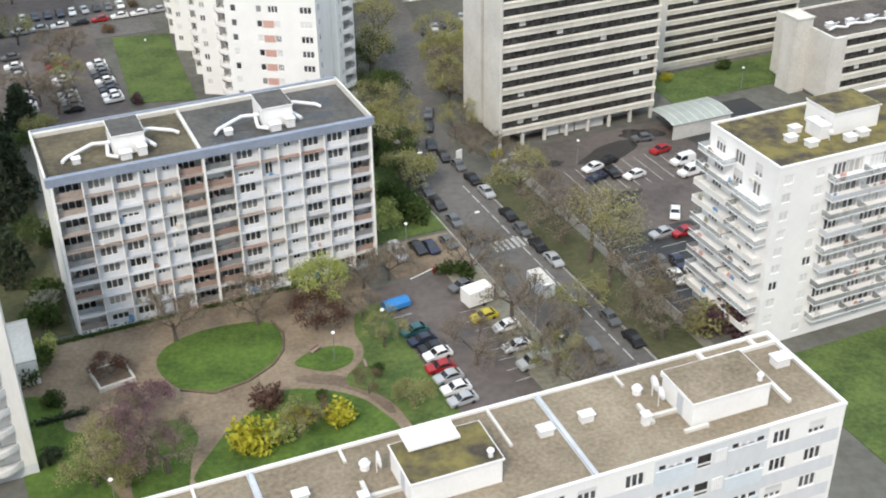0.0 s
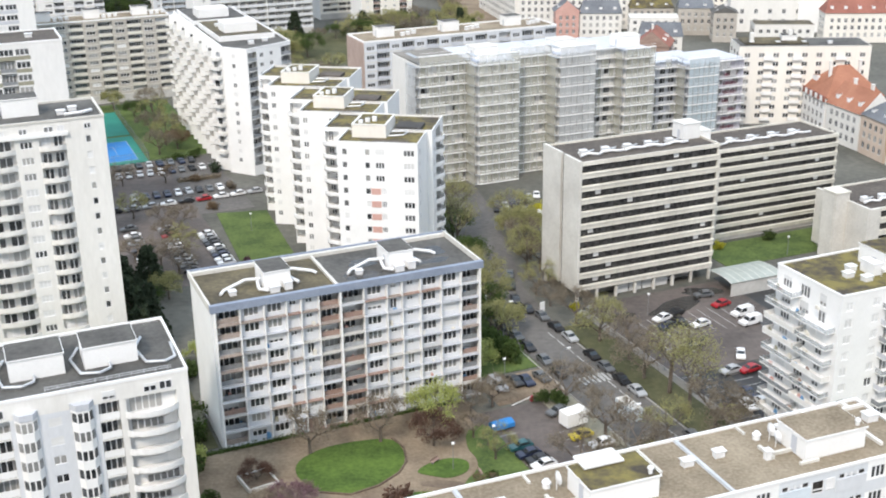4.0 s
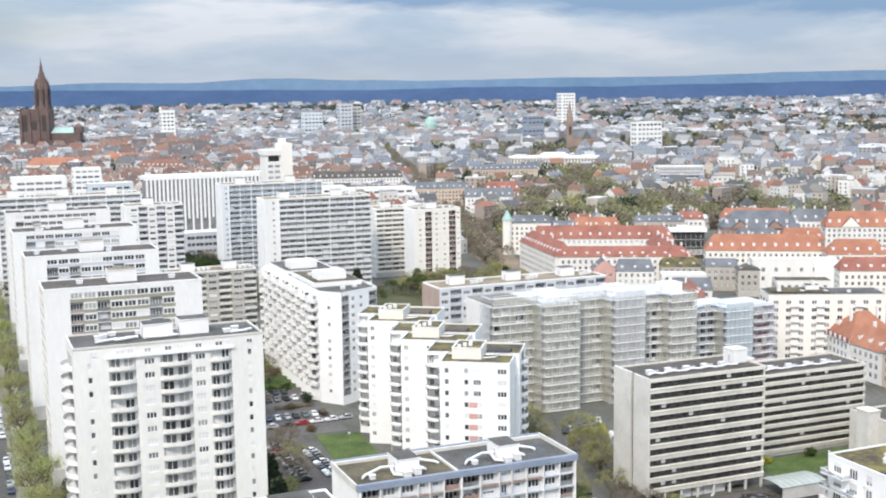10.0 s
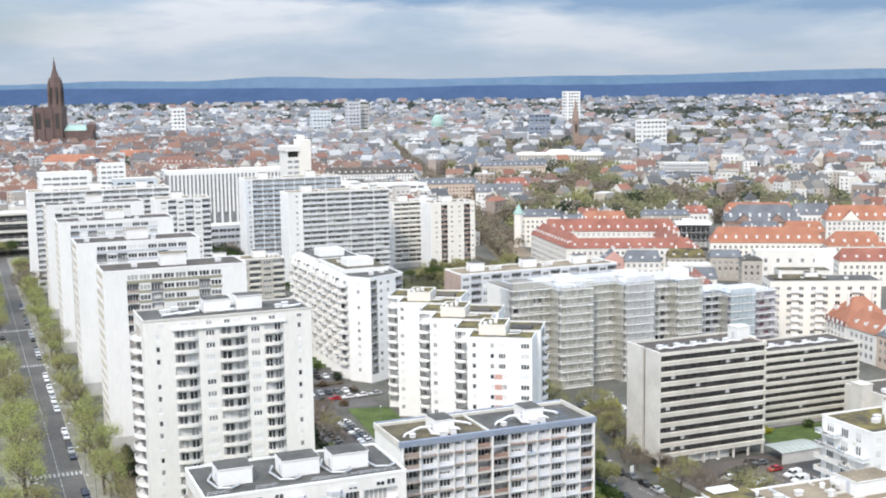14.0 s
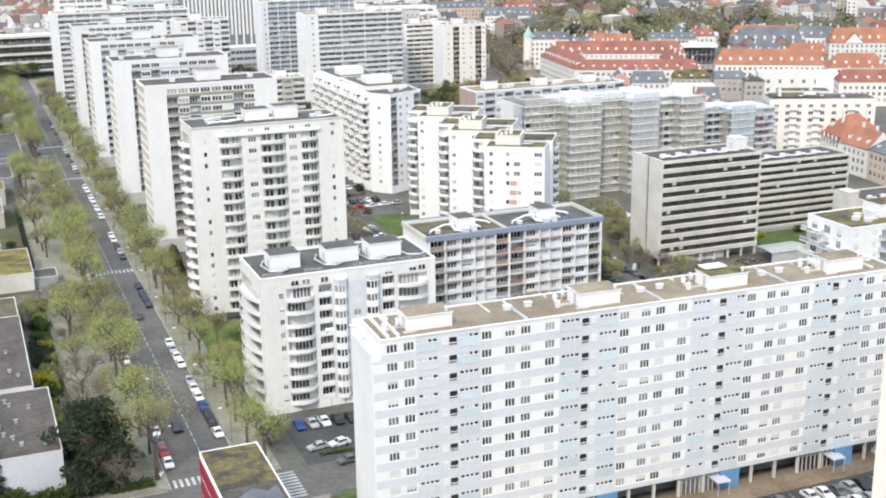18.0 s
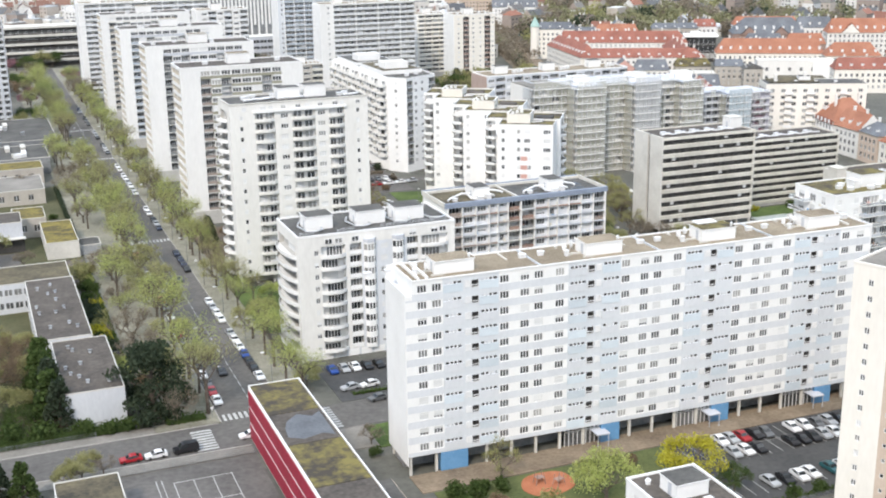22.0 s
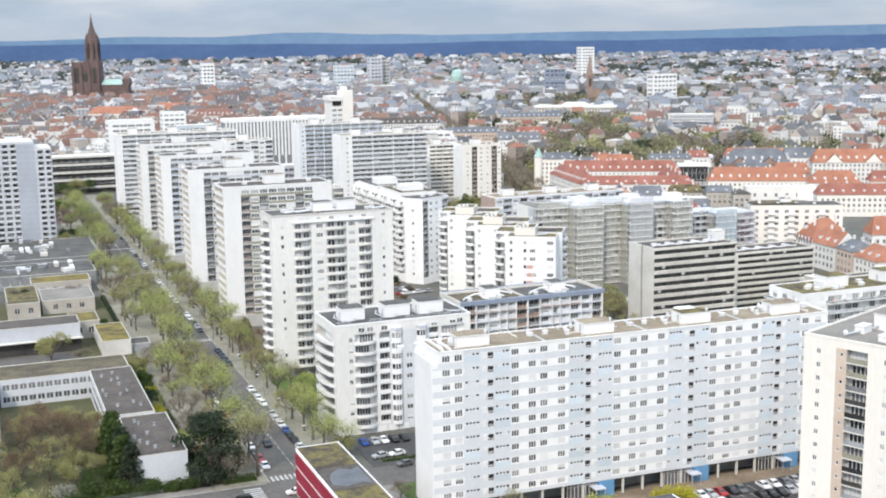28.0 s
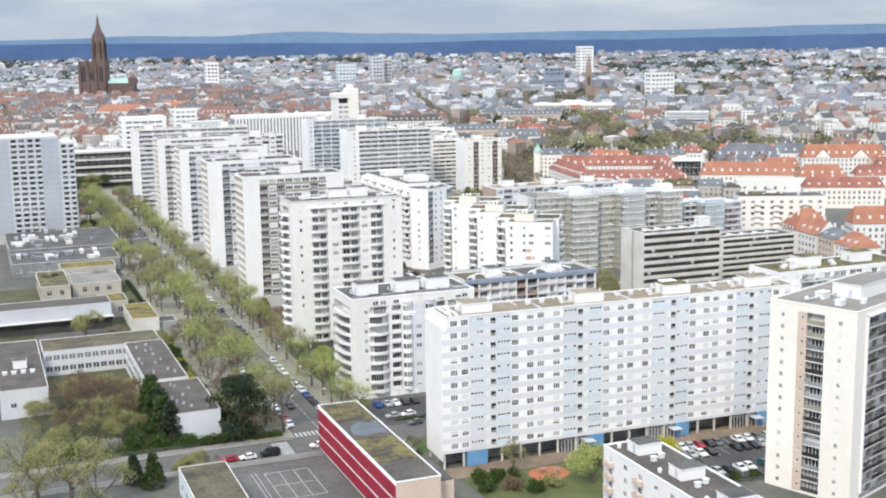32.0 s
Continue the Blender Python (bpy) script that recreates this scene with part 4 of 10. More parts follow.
# ---------- the grey-banded loggia block ----------
def loggia_block():
    L, D, H = 48.0, 16.7, 25.4
    t = thing("apartment_block", "nine-storey white block with loggias, brownish floor bands and blue-grey roof band", "apartment building", at(7.6, 156.3))
    # blue-grey wall slots put the shade of this white front into colour
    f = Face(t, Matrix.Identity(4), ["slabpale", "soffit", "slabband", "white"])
    edges = [0.35, 4.5, 8.6, 12.4, 14.9, 18.0, 21.8, 26.0, 30.2, 33.0, 36.4, 40.3, 44.1, 47.7]
    kinds = ["L", "W", "W", "s", "s", "L", "L", "W", "s", "s", "W", "W", "L"]
    rng = random.Random(4)
    rails = ["railglass", "rosebrown", "lampmetal", "brown", "railglass", "greywall", "brown"]
    pitch = 2.8
    for k in range(9):
        z0 = H - pitch * (k + 1)
        z1 = z0 + pitch
        f.blank(0, edges[0], z0, z1)
        f.blank(edges[-1], L, z0, z1)
        for (a, b), kd in zip(zip(edges, edges[1:]), kinds):
            if kd == "L":
                f.loggia(a, b, z0, z1, 1.3, 2, 0.95, rng.choice(rails))
                clutter(t, Matrix.Identity(4), a, b, z0 + 0.22, 0.3, rng, 6)
            else:
                base = z0 + 0.24
                f.blank(a, b, z0, base, 2 if rng.random() < 0.75 else 3)
                if kd == "W":
                    f.win(a, b, base, z1, 2.5, 1.5, z0 + 1.62, 3, 0, 0.1)
                elif k % 2 == 0 or rng.random() < 0.5:
                    f.win(a, b, base, z1, 1.1, 0.75, z0 + 1.9, 2, 0, 0.1)
                else:
                    f.win(a, b, base, z1, 1.2, 1.9, z0 + 1.4, 2, 0, 0.05)
        colour = "slabband"
        for i, ((a, b), kd) in enumerate(zip(zip(edges, edges[1:]), kinds)):
            if rng.random() < 0.55:
                colour = rng.choice(("slabband", "greywall", "rosebrown", "brown", "railglass", "greywall", "rosebrown", "soffit"))
            dz = Build()
            lip = 0.16 if kd != "L" else 0.2
            dz.box(a + 0.04, b - 0.04, -0.85, 0.0, z0 - 0.02, z0 + lip)
            if rng.random() < 0.3:
                dz.box(a + 0.1, b - 0.1, -0.83, -0.77, z0 + lip, z0 + lip + rng.uniform(0.15, 0.35))
            part("floor_ledge", dz, t, colour)
            if rng.random() < 0.5 and kd != "L":
                clutter(t, Matrix.Identity(4), a, b, z0 + 0.16, -0.5, rng, 1)
    f.blank(0, L, 0, H - pitch * 9 + 0.001, 0)
    f.done()
    for i, x in enumerate(edges):
        q = Build()
        w = 0.35 if i in (0, 6, len(edges) - 1) else 0.14
        q.box(x - w / 2, x + w / 2, -0.95, 0.0, 0.4, H)
        part("fin", q, t, "white_clean")
    e = Face(t, left_side(D), ["white_clean"])
    e.blank(0, D, 0, H)
    e.done("end_wall")
    s = Build()
    shell(s, L, D, H)
    part("rear_wall", s, t, "white")
    b = Build()
    b.box(-0.35, L + 0.35, -1.0, -0.15, H - 0.05, H + 1.25)
    b.box(-0.35, L + 0.35, D - 0.1, D + 0.2, H - 0.05, H + 1.25)
    part("roof_fascia", b, t, "bandblue")
    b = Build()
    b.box(-0.35, -0.02, -0.15, D - 0.1, H - 0.05, H + 1.25)
    b.box(L + 0.02, L + 0.35, -0.15, D - 0.1, H - 0.05, H + 1.25)
    b.box(0, L, D - 0.9, D - 0.12, H, H + 0.95)
    part("parapet", b, t, "concrete_pale")
    for x0, x1 in ((0.0, 21.6), (22.1, 48.0)):
        r = Build()
        r.box(x0, x1, -0.14, D - 0.9, H, H + 0.3)
        part("roof", r, t, "bitumen" if x0 else "oldroof")
    for x, y, a, b2 in ((27.5, 4.0, 3.4, 1.8), (29.5, 9.5, 2.6, 2.2), (41.0, 5.5, 3.8, 1.5), (43.5, 10.0, 1.6, 2.6)):
        r = Build()
        r.prism([(x + a * math.cos(i * 0.449) * (1 + 0.25 * math.sin(i * 2.1 + x)), y + b2 * math.sin(i * 0.449) * (1 + 0.2 * math.cos(i * 1.7 + y))) for i in range(14)], H + 0.3, H + 0.306)
        part("damp_patch", r, t, "puddle")
    r = Build()
    r.box(21.6, 22.1, -0.14, D - 0.5, H + 0.1, H + 0.75)
    part("roof_divider", r, t, "concrete_pale")
    z = H + 0.3
    for x0 in (10.2, 32.6):
        lift_house(x0, 4.5, z, 4.6, 6.0, 3.0, t)
        roof_vent(t, x0 + 0.6, 2.6, z, 1.6, 1.3, 1.0)
        roof_vent(t, x0 + 3.2, 3.0, z, 1.3, 1.2, 1.3)
        duct(t, [(x0, 7.0, z + 1.2), (x0 - 2.6, 7.5, z + 1.2), (x0 - 6.6, 6.0, z + 0.5), (x0 - 7.4, 5.0, z + 0.3)])
        duct(t, [(x0 + 4.6, 9.0, z + 1.2), (x0 + 6.2, 9.3, z + 1.2), (x0 + 9.5, 8.3, z + 0.6), (x0 + 10.2, 8.0, z + 0.2)])
        duct(t, [(x0 + 4.8, 7.0, z + 0.9), (x0 + 6.0, 4.5, z + 0.5)])
        duct(t, [(x0 - 0.4, 8.0, z + 0.9), (x0 - 1.0, 4.2, z + 0.5), (x0 + 0.4, 3.2, z + 0.4)])
        roof_vent(t, x0 - 6.0, 4.2, z, 1.1, 1.1, 0.7)
    dr = Build()
    dr.box(14.6, 17.0, -0.06, 0.02, 0, 2.3)
    part("entrance_door", dr, t, "brown", "brown double entrance door")


loggia_block()


# ---------- the white tower with curved balconies ----------
def curved_tower():
    L, D, H = 39.4, 15.0, 51.0
    t = thing("apartment_tower", "tall cream-white tower with stacks of curved balconies, dark flat roof", "apartment building", at(-41.0, 191.2))
    f = Face(t, Matrix.Identity(4), ["offwhite", "soffit", "white"], 1)
    pitch = 2.9
    rows = [47.2 - pitch * k for k in range(16)]
    spec = [(1.4, 5.0, "s"), (7.0, 12.4, "B"), (13.8, 16.6, "w"), (17.4, 23.9, "B"), (24.6, 27.0, "w"), (28.0, 32.4, "B"), (34.6, 38.2, "s")]
    f.blank(0, L, rows[0] + 1.55, H)
    z_at = 50.0
    for a, b in ((3.4, 4.6), (8.4, 10.2), (10.8, 12.0), (14.2, 15.6), (18.4, 19.8), (21.0, 22.4), (24.8, 26.2), (29.0, 30.6), (31.2, 32.4), (35.8, 37.0)):
        window(t, MOVE((a, -0.03, z_at - 0.75)), round(b - a, 2), 1.0, 2, 0.4, 1)
    bd = Build()
    bd.box(6.4, 33.0, -0.55, 0.0, rows[0] + 1.35, rows[0] + 1.95)
    part("attic_band", bd, t, "white_clean")
    for zc in rows:
        z0, z1 = zc - 1.35, zc + 1.55
        x = 0.0
        for a, b, kd in spec:
            f.blank(x, a, z0, z1)
            if kd == "B":
                f.loggia(a, b, z0, z1, 0.7, 0, 0, inner=0, pair=True, down=0.15)
                f.bow_balcony(a - 0.1, b + 0.1, z0, 1.05, 1.05, "offwhite")
            else:
                f.win(a, b, z0, z1, 0.95 if kd == "s" else 2.1, 1.3, zc + 0.1, 1 if kd == "s" else 3, 0, 0.5)
            x = b
        f.blank(x, L, z0, z1)
    zb = rows[-1] - 1.35
    f.b.face([(0, 0, zb), (0, D, zb), (L, D, zb), (L, 0, zb)], 1)
    f.done()
    e = Face(t, left_side(D), ["offwhite", "soffit"], 1)
    for zc in rows + [rows[0] + pitch]:
        z0, z1 = zc - 1.35, min(H, zc + 1.55)
        e.blank(0, 3.0, z0, z1)
        if zc == rows[0] + pitch:
            e.blank(3.0, 11.0, z0, H)
        else:
            e.loggia(3.0, 11.0, z0, z1, 1.0, 0, 0, inner=1, glazed=0.5)
            e.bow_balcony(2.8, 11.2, z0, 2.1, 1.05, "white_clean")
        e.blank(11.0, D, z0, z1)
    e.done("end_wall")
    s = Build()
    shell(s, L, D, H, z0=zb)
    part("rear_wall", s, t, "offwhite")
    base = Build()
    base.box(2, L - 2, 2.5, D - 2, 0, zb)
    part("ground_floor", base, t, "soffit")
    for i in range(9):
        for y in (0.3, D - 0.8):
            c = Build()
            c.box(0.4 + i * 4.75, 0.9 + i * 4.75, y, y + 0.5, 0, zb)
            part("stilt", c, t, "concrete_pale")
    flat_roof(t, L, D, H, "bitumen", "concrete_pale", 0.4, 0.25, 0.12)
    lift_house(15.0, 5.5, H, 6.2, 4.6, 2.9, t)
    lift_house(22.8, 6.0, H, 6.2, 4.6, 3.2, t)
    rng = random.Random(8)
    for i in range(6):
        x0 = rng.uniform(3, 33)
        y0 = rng.uniform(1.5, 5)
        duct(t, [(x0, y0, H + 0.6), (x0 + rng.uniform(1.5, 4), y0 + rng.uniform(-0.5, 1.5), H + 0.6), (x0 + rng.uniform(4, 6), y0 + rng.uniform(1, 3), H + 0.5)], 0.3)
    for i in range(7):
        roof_vent(t, rng.uniform(2, 36), rng.uniform(1.5, 12), H, 1.4, 1.1, 0.7)


curved_tower()


# ---------- the row of white towers along the avenue ----------
def avenue_tower(u, v, L, D, H, panel, seed, label="", far=2, wall="white", side="white_clean", lead=None, margin=6.5):
    rng = random.Random(seed)
    random.seed(seed)
    t = thing("apartment_tower", label, "apartment building", at(u, v), "towers along the avenue")
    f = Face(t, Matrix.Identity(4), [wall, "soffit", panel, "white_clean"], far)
    pitch = 2.95
    n = int((H - 3.0) / pitch)
    for k in range(n):
        z1 = H - 0.7 - pitch * k
        z0 = z1 - pitch
        if k == 0:
            f.blank(0, L, z1, H)
        f.blank(0, margin, z0, z1)
        x = margin
        i = 0
        while x < L - 7.6:
            w = 3.4
            if i == 0 and lead and k > 0:
                f.loggia(x, x + w, z0, z1, 1.3, 0, 0.9, lead, inner=1, glazed=0.9, down=0.05)
            elif i % 4 == 2 and k > 0:
                f.loggia(x, x + w, z0, z1, 1.0, 0, 0.9, "railglass")
            else:
                f.blank(x, x + w, z0, z0 + 0.95, 2)
                f.win(x, x + w, z0 + 0.95, z1, 3.0, 1.5, z0 + 1.78, 3, 0, 0.2)
            x += w
            i += 1
        f.blank(x, L, z0, z1)
    zb = H - 0.7 - pitch * n
    f.blank(0, L, 0, zb, 1)
    f.done()
    e = Face(t, left_side(D), [side, "concrete", "offwhite"], far)
    for k in range(n):
        z1 = H - 0.7 - pitch * k
        z0 = z1 - pitch
        if k == 0:
            e.blank(0, D, z1, H)
        e.blank(0, 0.5, z0, z1)
        e.blank(D - 1.5, D, z0, z1)
        half = (0.5 + D - 1.5) / 2
        for a, b in ((0.5, half - 0.1), (half + 0.1, D - 1.5)):
            e.loggia(a, b, z0, z1, 1.3, 0, 1.0, "white_clean", glazed=0.6)
        e.blank(half - 0.1, half + 0.1, z0, z1)
    e.blank(0, D, 0, zb, 1)
    e.done("end_wall")
    s = Build()
    shell(s, L, D, H)
    part("rear_wall", s, t, wall)
    flat_roof(t, L, D, H, "brownroof", "white_clean", 0.4)
    lift_house(L * 0.42, D * 0.4, H, 7.5, 5.0, 3.2, t, "gravel")
    for i in range(5):
        roof_vent(t, rng.uniform(3, L - 5), rng.uniform(2, D - 3), H, 1.6, 1.2, 0.8)
    flush_rows()


avenue_tower(-41.5, 263.0, 41.0, 16.5, 52.5, "olive", 11, label="tall white tower with olive window panels and dark flat roof", far=1, lead="rosebrown")
avenue_tower(-42.0, 334.0, 41.5, 17.0, 52.4, "greywall", 12, label="tall white tower with a dark balcony stack and flat roof", lead="lampmetal")
avenue_tower(-42.0, 408.0, 45.0, 17.0, 52.4, "greywall", 13, label="tall white tower beside the tree-lined avenue", lead="bluerail", margin=4.6)
avenue_tower(-41.0, 488.0, 44.0, 16.5, 52.4, "offwhite", 14, label="tall white tower with long window rows beside the avenue", lead="taupe", margin=4.0)


# ---------- the block with bow windows and curved corner balconies ----------
def bow_block():
    L, D, H = 38.6, 19.0, 30.0
    t = thing("apartment_block", "off-white ten-storey block with bow windows, curved corner balconies and dark roof", "apartment building", at(-40.5, 127.0))
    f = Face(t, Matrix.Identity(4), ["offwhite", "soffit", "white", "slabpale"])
    rows = [26.0 - 2.87 * k for k in range(9)]
    spec = [(3.4, 5.2, "s"), (5.4, 11.2, "B"), (12.3, 15.1, "l"), (15.7, 18.6, "bow"), (19.4, 22.0, "w"), (22.8, 25.6, "bow"), (26.4, 29.1, "l"), (30.0, 36.8, "B")]
    zt = rows[0] + 1.5
    f.blank(0, L, zt, H)
    for a in (6.4, 8.8, 12.8, 27.0, 32.5, 34.6):
        window(t, MOVE((a, -0.03, zt + 0.5)), 1.7, 1.2, 2, 0.3)
    for k, zc in enumerate(rows):
        z0, z1 = zc - 1.37, zc + 1.5
        x = 0.0
        for a, b, kd in spec:
            f.blank(x, a, z0, z1, 3 if a > 15 and a < 27 else 0)
            if kd == "B":
                f.loggia(a, b, z0, z1, 1.1, 0, 0, inner=2, glazed=0.66, down=0.3)
                f.bow_balcony(a - 0.2, b + 0.2, z0, 1.5, 1.0, "white")
            elif kd == "l":
                f.loggia(a, b, z0, z1, 1.3, 0, 1.05, "white_clean", inner=1, glazed=0.85, down=0.15)
            elif kd == "bow":
                f.blank(a, b, z0, z1)
                key = ("bowwin",)
                if key not in WINDOWS:
                    w = b - a
                    out = [(0, 0), (0.7, -0.95), (w - 0.7, -0.95), (w, 0)]
                    lo, gl = Build(), Build()
                    lo.prism(out, 0, 1.0)
                    lo.prism(out, 2.45, 2.87)
                    for q in out[1:3]:
                        lo.box(q[0] - 0.09, q[0] + 0.09, q[1] - 0.02, q[1] + 0.14, 1.0, 2.45)
                    lo.box(w / 2 - 0.09, w / 2 + 0.09, -0.97, -0.85, 1.0, 2.45)
                    gl.prism([(x * 0.94 + w * 0.03, y * 0.94 + 0.02) for x, y in out], 1.0, 2.45)
                    WINDOWS[key] = (lo.mesh("bow_window", "white_clean"), gl.mesh("pane", "glass"))
                ob = part("bow_window", WINDOWS[key][0], t, m=MOVE((a, 0, z0)))
                part("pane", WINDOWS[key][1], ob)
            else:
                f.win(a, b, z0, z1, 1.0 if kd == "s" else 1.7, 1.25, zc + 0.1, 2, 3 if kd == "w" else 0, 0.4)
            x = b
        f.blank(x, L, z0, z1)
    for a in (15.7, 22.8):
        cap = Build()
        cap.prism([(a - 0.1, 0), (a + 0.6, -1.1), (a + 2.3, -1.1), (a + 3.0, 0)], zt + 0.0, zt + 0.9)
        part("bow_cap", cap, t, "greywall")
    zb = rows[-1] - 1.37
    f.blank(0, L, 0, zb, 3)
    f.done()
    for i in range(6):
        g = Build()
        g.box(1.5 + i * 3.2, 4.2 + i * 3.2, -0.06, 0.02, 0, 1.6)
        part("garage_door", g, t, "white_clean")
    e = Face(t, left_side(D), ["offwhite", "soffit"])
    e.blank(0, D, 0, zb)
    e.blank(0, D, zt, H)
    for zc in rows:
        z0, z1 = zc - 1.37, zc + 1.5
        e.blank(0, 1.5, z0, z1)
        e.loggia(1.5, D - 2.2, z0, z1, 1.2, 0, 0, inner=1, glazed=0.6)
        e.bow_balcony(0.8, D - 1.4, z0, 2.0, 1.0, "white")
        e.blank(D - 2.2, D, z0, z1)
    e.done("end_wall")
    s = Build()
    shell(s, L, D, H)
    part("rear_wall", s, t, "offwhite")
    flat_roof(t, L, D, H, "bitumen", "white_clean", 0.45, 0.25)
    for x0, w in ((3.8, 6.4), (16.0, 7.2), (25.8, 7.2)):
        lift_house(x0, 6.0, H, w, 5.6, 3.1, t)
    for x0 in (3.2, 15.0, 25.0, 33.8):
        duct(t, [(x0, 4.0, H + 0.55), (x0 + 2.4, 3.2, H + 0.55), (x0 + 4.0, 4.2, H + 0.55), (x0 + 4.2, 9.0, H + 0.55)], 0.2, "metal")
        duct(t, [(x0, 4.0, H + 0.55), (x0 - 0.8, 9.0, H + 0.55), (x0 + 0.6, 12.5, H + 0.55)], 0.2, "metal")
    for x0, x1 in ((0.6, 4.8), (9.5, 13.5), (20.0, 36.5)):
        r = Build()
        for z in (0.95, 1.25):
            r.tube((x0, 0.15, H + z), (x1, 0.15, H + z), 0.04, 0.04, 5)
        q = x0
        while q <= x1:
            r.tube((q, 0.15, H + 0.6), (q, 0.15, H + 1.25), 0.04, 0.04, 5)
            q += 1.6
        part("roof_railing", r, t, "metal")


bow_block()


# ---------- the white block with long balconies ----------
def balcony_block():
    L, D, H = 52.0, 15.8, 29.2
    t = thing("apartment_block", "bright white ten-storey block with long balconies and mossy flat roof", "apartment building", at(97.0, 111.0))
    f = Face(t, Matrix.Identity(4), ["white_clean", "soffit"], 1)
    random.seed(21)
    rng = random.Random(21)
    pitch = 2.84
    for k in range(10):
        z1 = H - 0.5 - pitch * k
        z0 = z1 - pitch
        if k == 0:
            f.blank(0, L, z1, H)
        f.win(0, 3.4, z0, z1, 1.5, 1.45, z0 + 1.5, 2, 0, 1.0)
        f.blank(3.4, 5.6, z0, z1)
        f.win(5.6, 8.6, z0, z1, 1.5, 1.45, z0 + 1.5, 2, 0, 1.0)
        x = 8.6
        while x < L - 2:
            w = 6.4
            e = min(L, x + w)
            if k < 9:
                holed(f.b, x, e, z0, z1, (x + 0.5, e - 0.7, z0 + 0.25, z0 + 2.35), depth=0.3, inner=1)
                window(t, MOVE((x + 0.6, 0.2, z0 + 0.25)), 2.3, 2.0, 3, 0.3, 1)
                window(t, MOVE((x + 3.3, 0.2, z0 + 0.25)), 2.0, 2.0, 2, 0.3, 1)
                f.long_balcony(x - 0.2, e - 0.35, z0, 1.7, 1.05, rng.choice(("balcglass", "balcglass", "railglass", "greywall")), "white_clean")
                clutter(t, Matrix.Identity(4), x, e - 0.5, z0 + 0.2, -1.4, rng, 4)
            else:
                f.win(x, e, z0, z1, 1.6, 1.1, z0 + 1.5, 2, 0, 0.5)
            x = e
    f.blank(0, L, 0, H - 0.5 - pitch * 10 + 0.001)
    f.done()
    F = left_side(D)
    e = Face(t, F, ["white_clean", "soffit"])
    for k in range(10):
        z1 = H - 0.5 - pitch * k
        z0 = z1 - pitch
        if k == 0:
            e.blank(0, D, z1, H)
        e.blank(0, 0.6, z0, z1)
        e.win(0.6, 4.8, z0, z1, 2.2, 2.0, z0 + 1.3, 3, 0, 0.35)
        e.win(4.8, 9.6, z0, z1, 2.2, 2.0, z0 + 1.3, 3, 0, 0.35)
        e.win(9.6, 13.4, z0, z1, 1.6, 2.0, z0 + 1.3, 2, 0, 0.35)
        e.blank(13.4, D, z0, z1)
        if k < 9:
            m1, m2 = (0.2, 6.5) if k == 0 else (0.0, 7.6), (7.6, D - 0.9)
            e.long_balcony(*m1, z0, 2.1, 1.05, rng.choice(("balcglass", "balcglass", "railglass", "offwhite")), "white_clean")
            if k:
                e.long_balcony(*m2, z0 - 0.3, 1.8, 1.05, rng.choice(("balcglass", "balcglass", "offwhite")), "white_clean")
            clutter(t, F, 0.4, 13.0, z0 + 0.2, -1.6, rng, 7)
    e.blank(0, D, 0, H - 0.5 - pitch * 10 + 0.001)
    e.done("end_wall")
    s = Build()
    shell(s, L, D, H)
    part("rear_wall", s, t, "white_clean")
    flat_roof(t, L, D, H, "mossroof", "white_clean", 0.35)
    lift_house(13.0, 5.5, H, 8.0, 6.0, 3.2, t, "mossroof")
    lift_house(34.0, 5.5, H, 8.0, 6.0, 3.2, t, "mossroof")
    roof_vent(t, 10.5, 5.0, H, 1.6, 3.2, 2.0)
    for x, y in ((6.0, 6.0), (7.6, 3.5), (8.4, 8.2), (13.5, 2.6), (16.2, 3.2), (24.5, 4.0), (27.0, 8.0)):
        roof_vent(t, x, y, H, 1.5, 1.2, 0.8)
    dish(t, 11.6, 4.4, H, 0.5)


balcony_block()


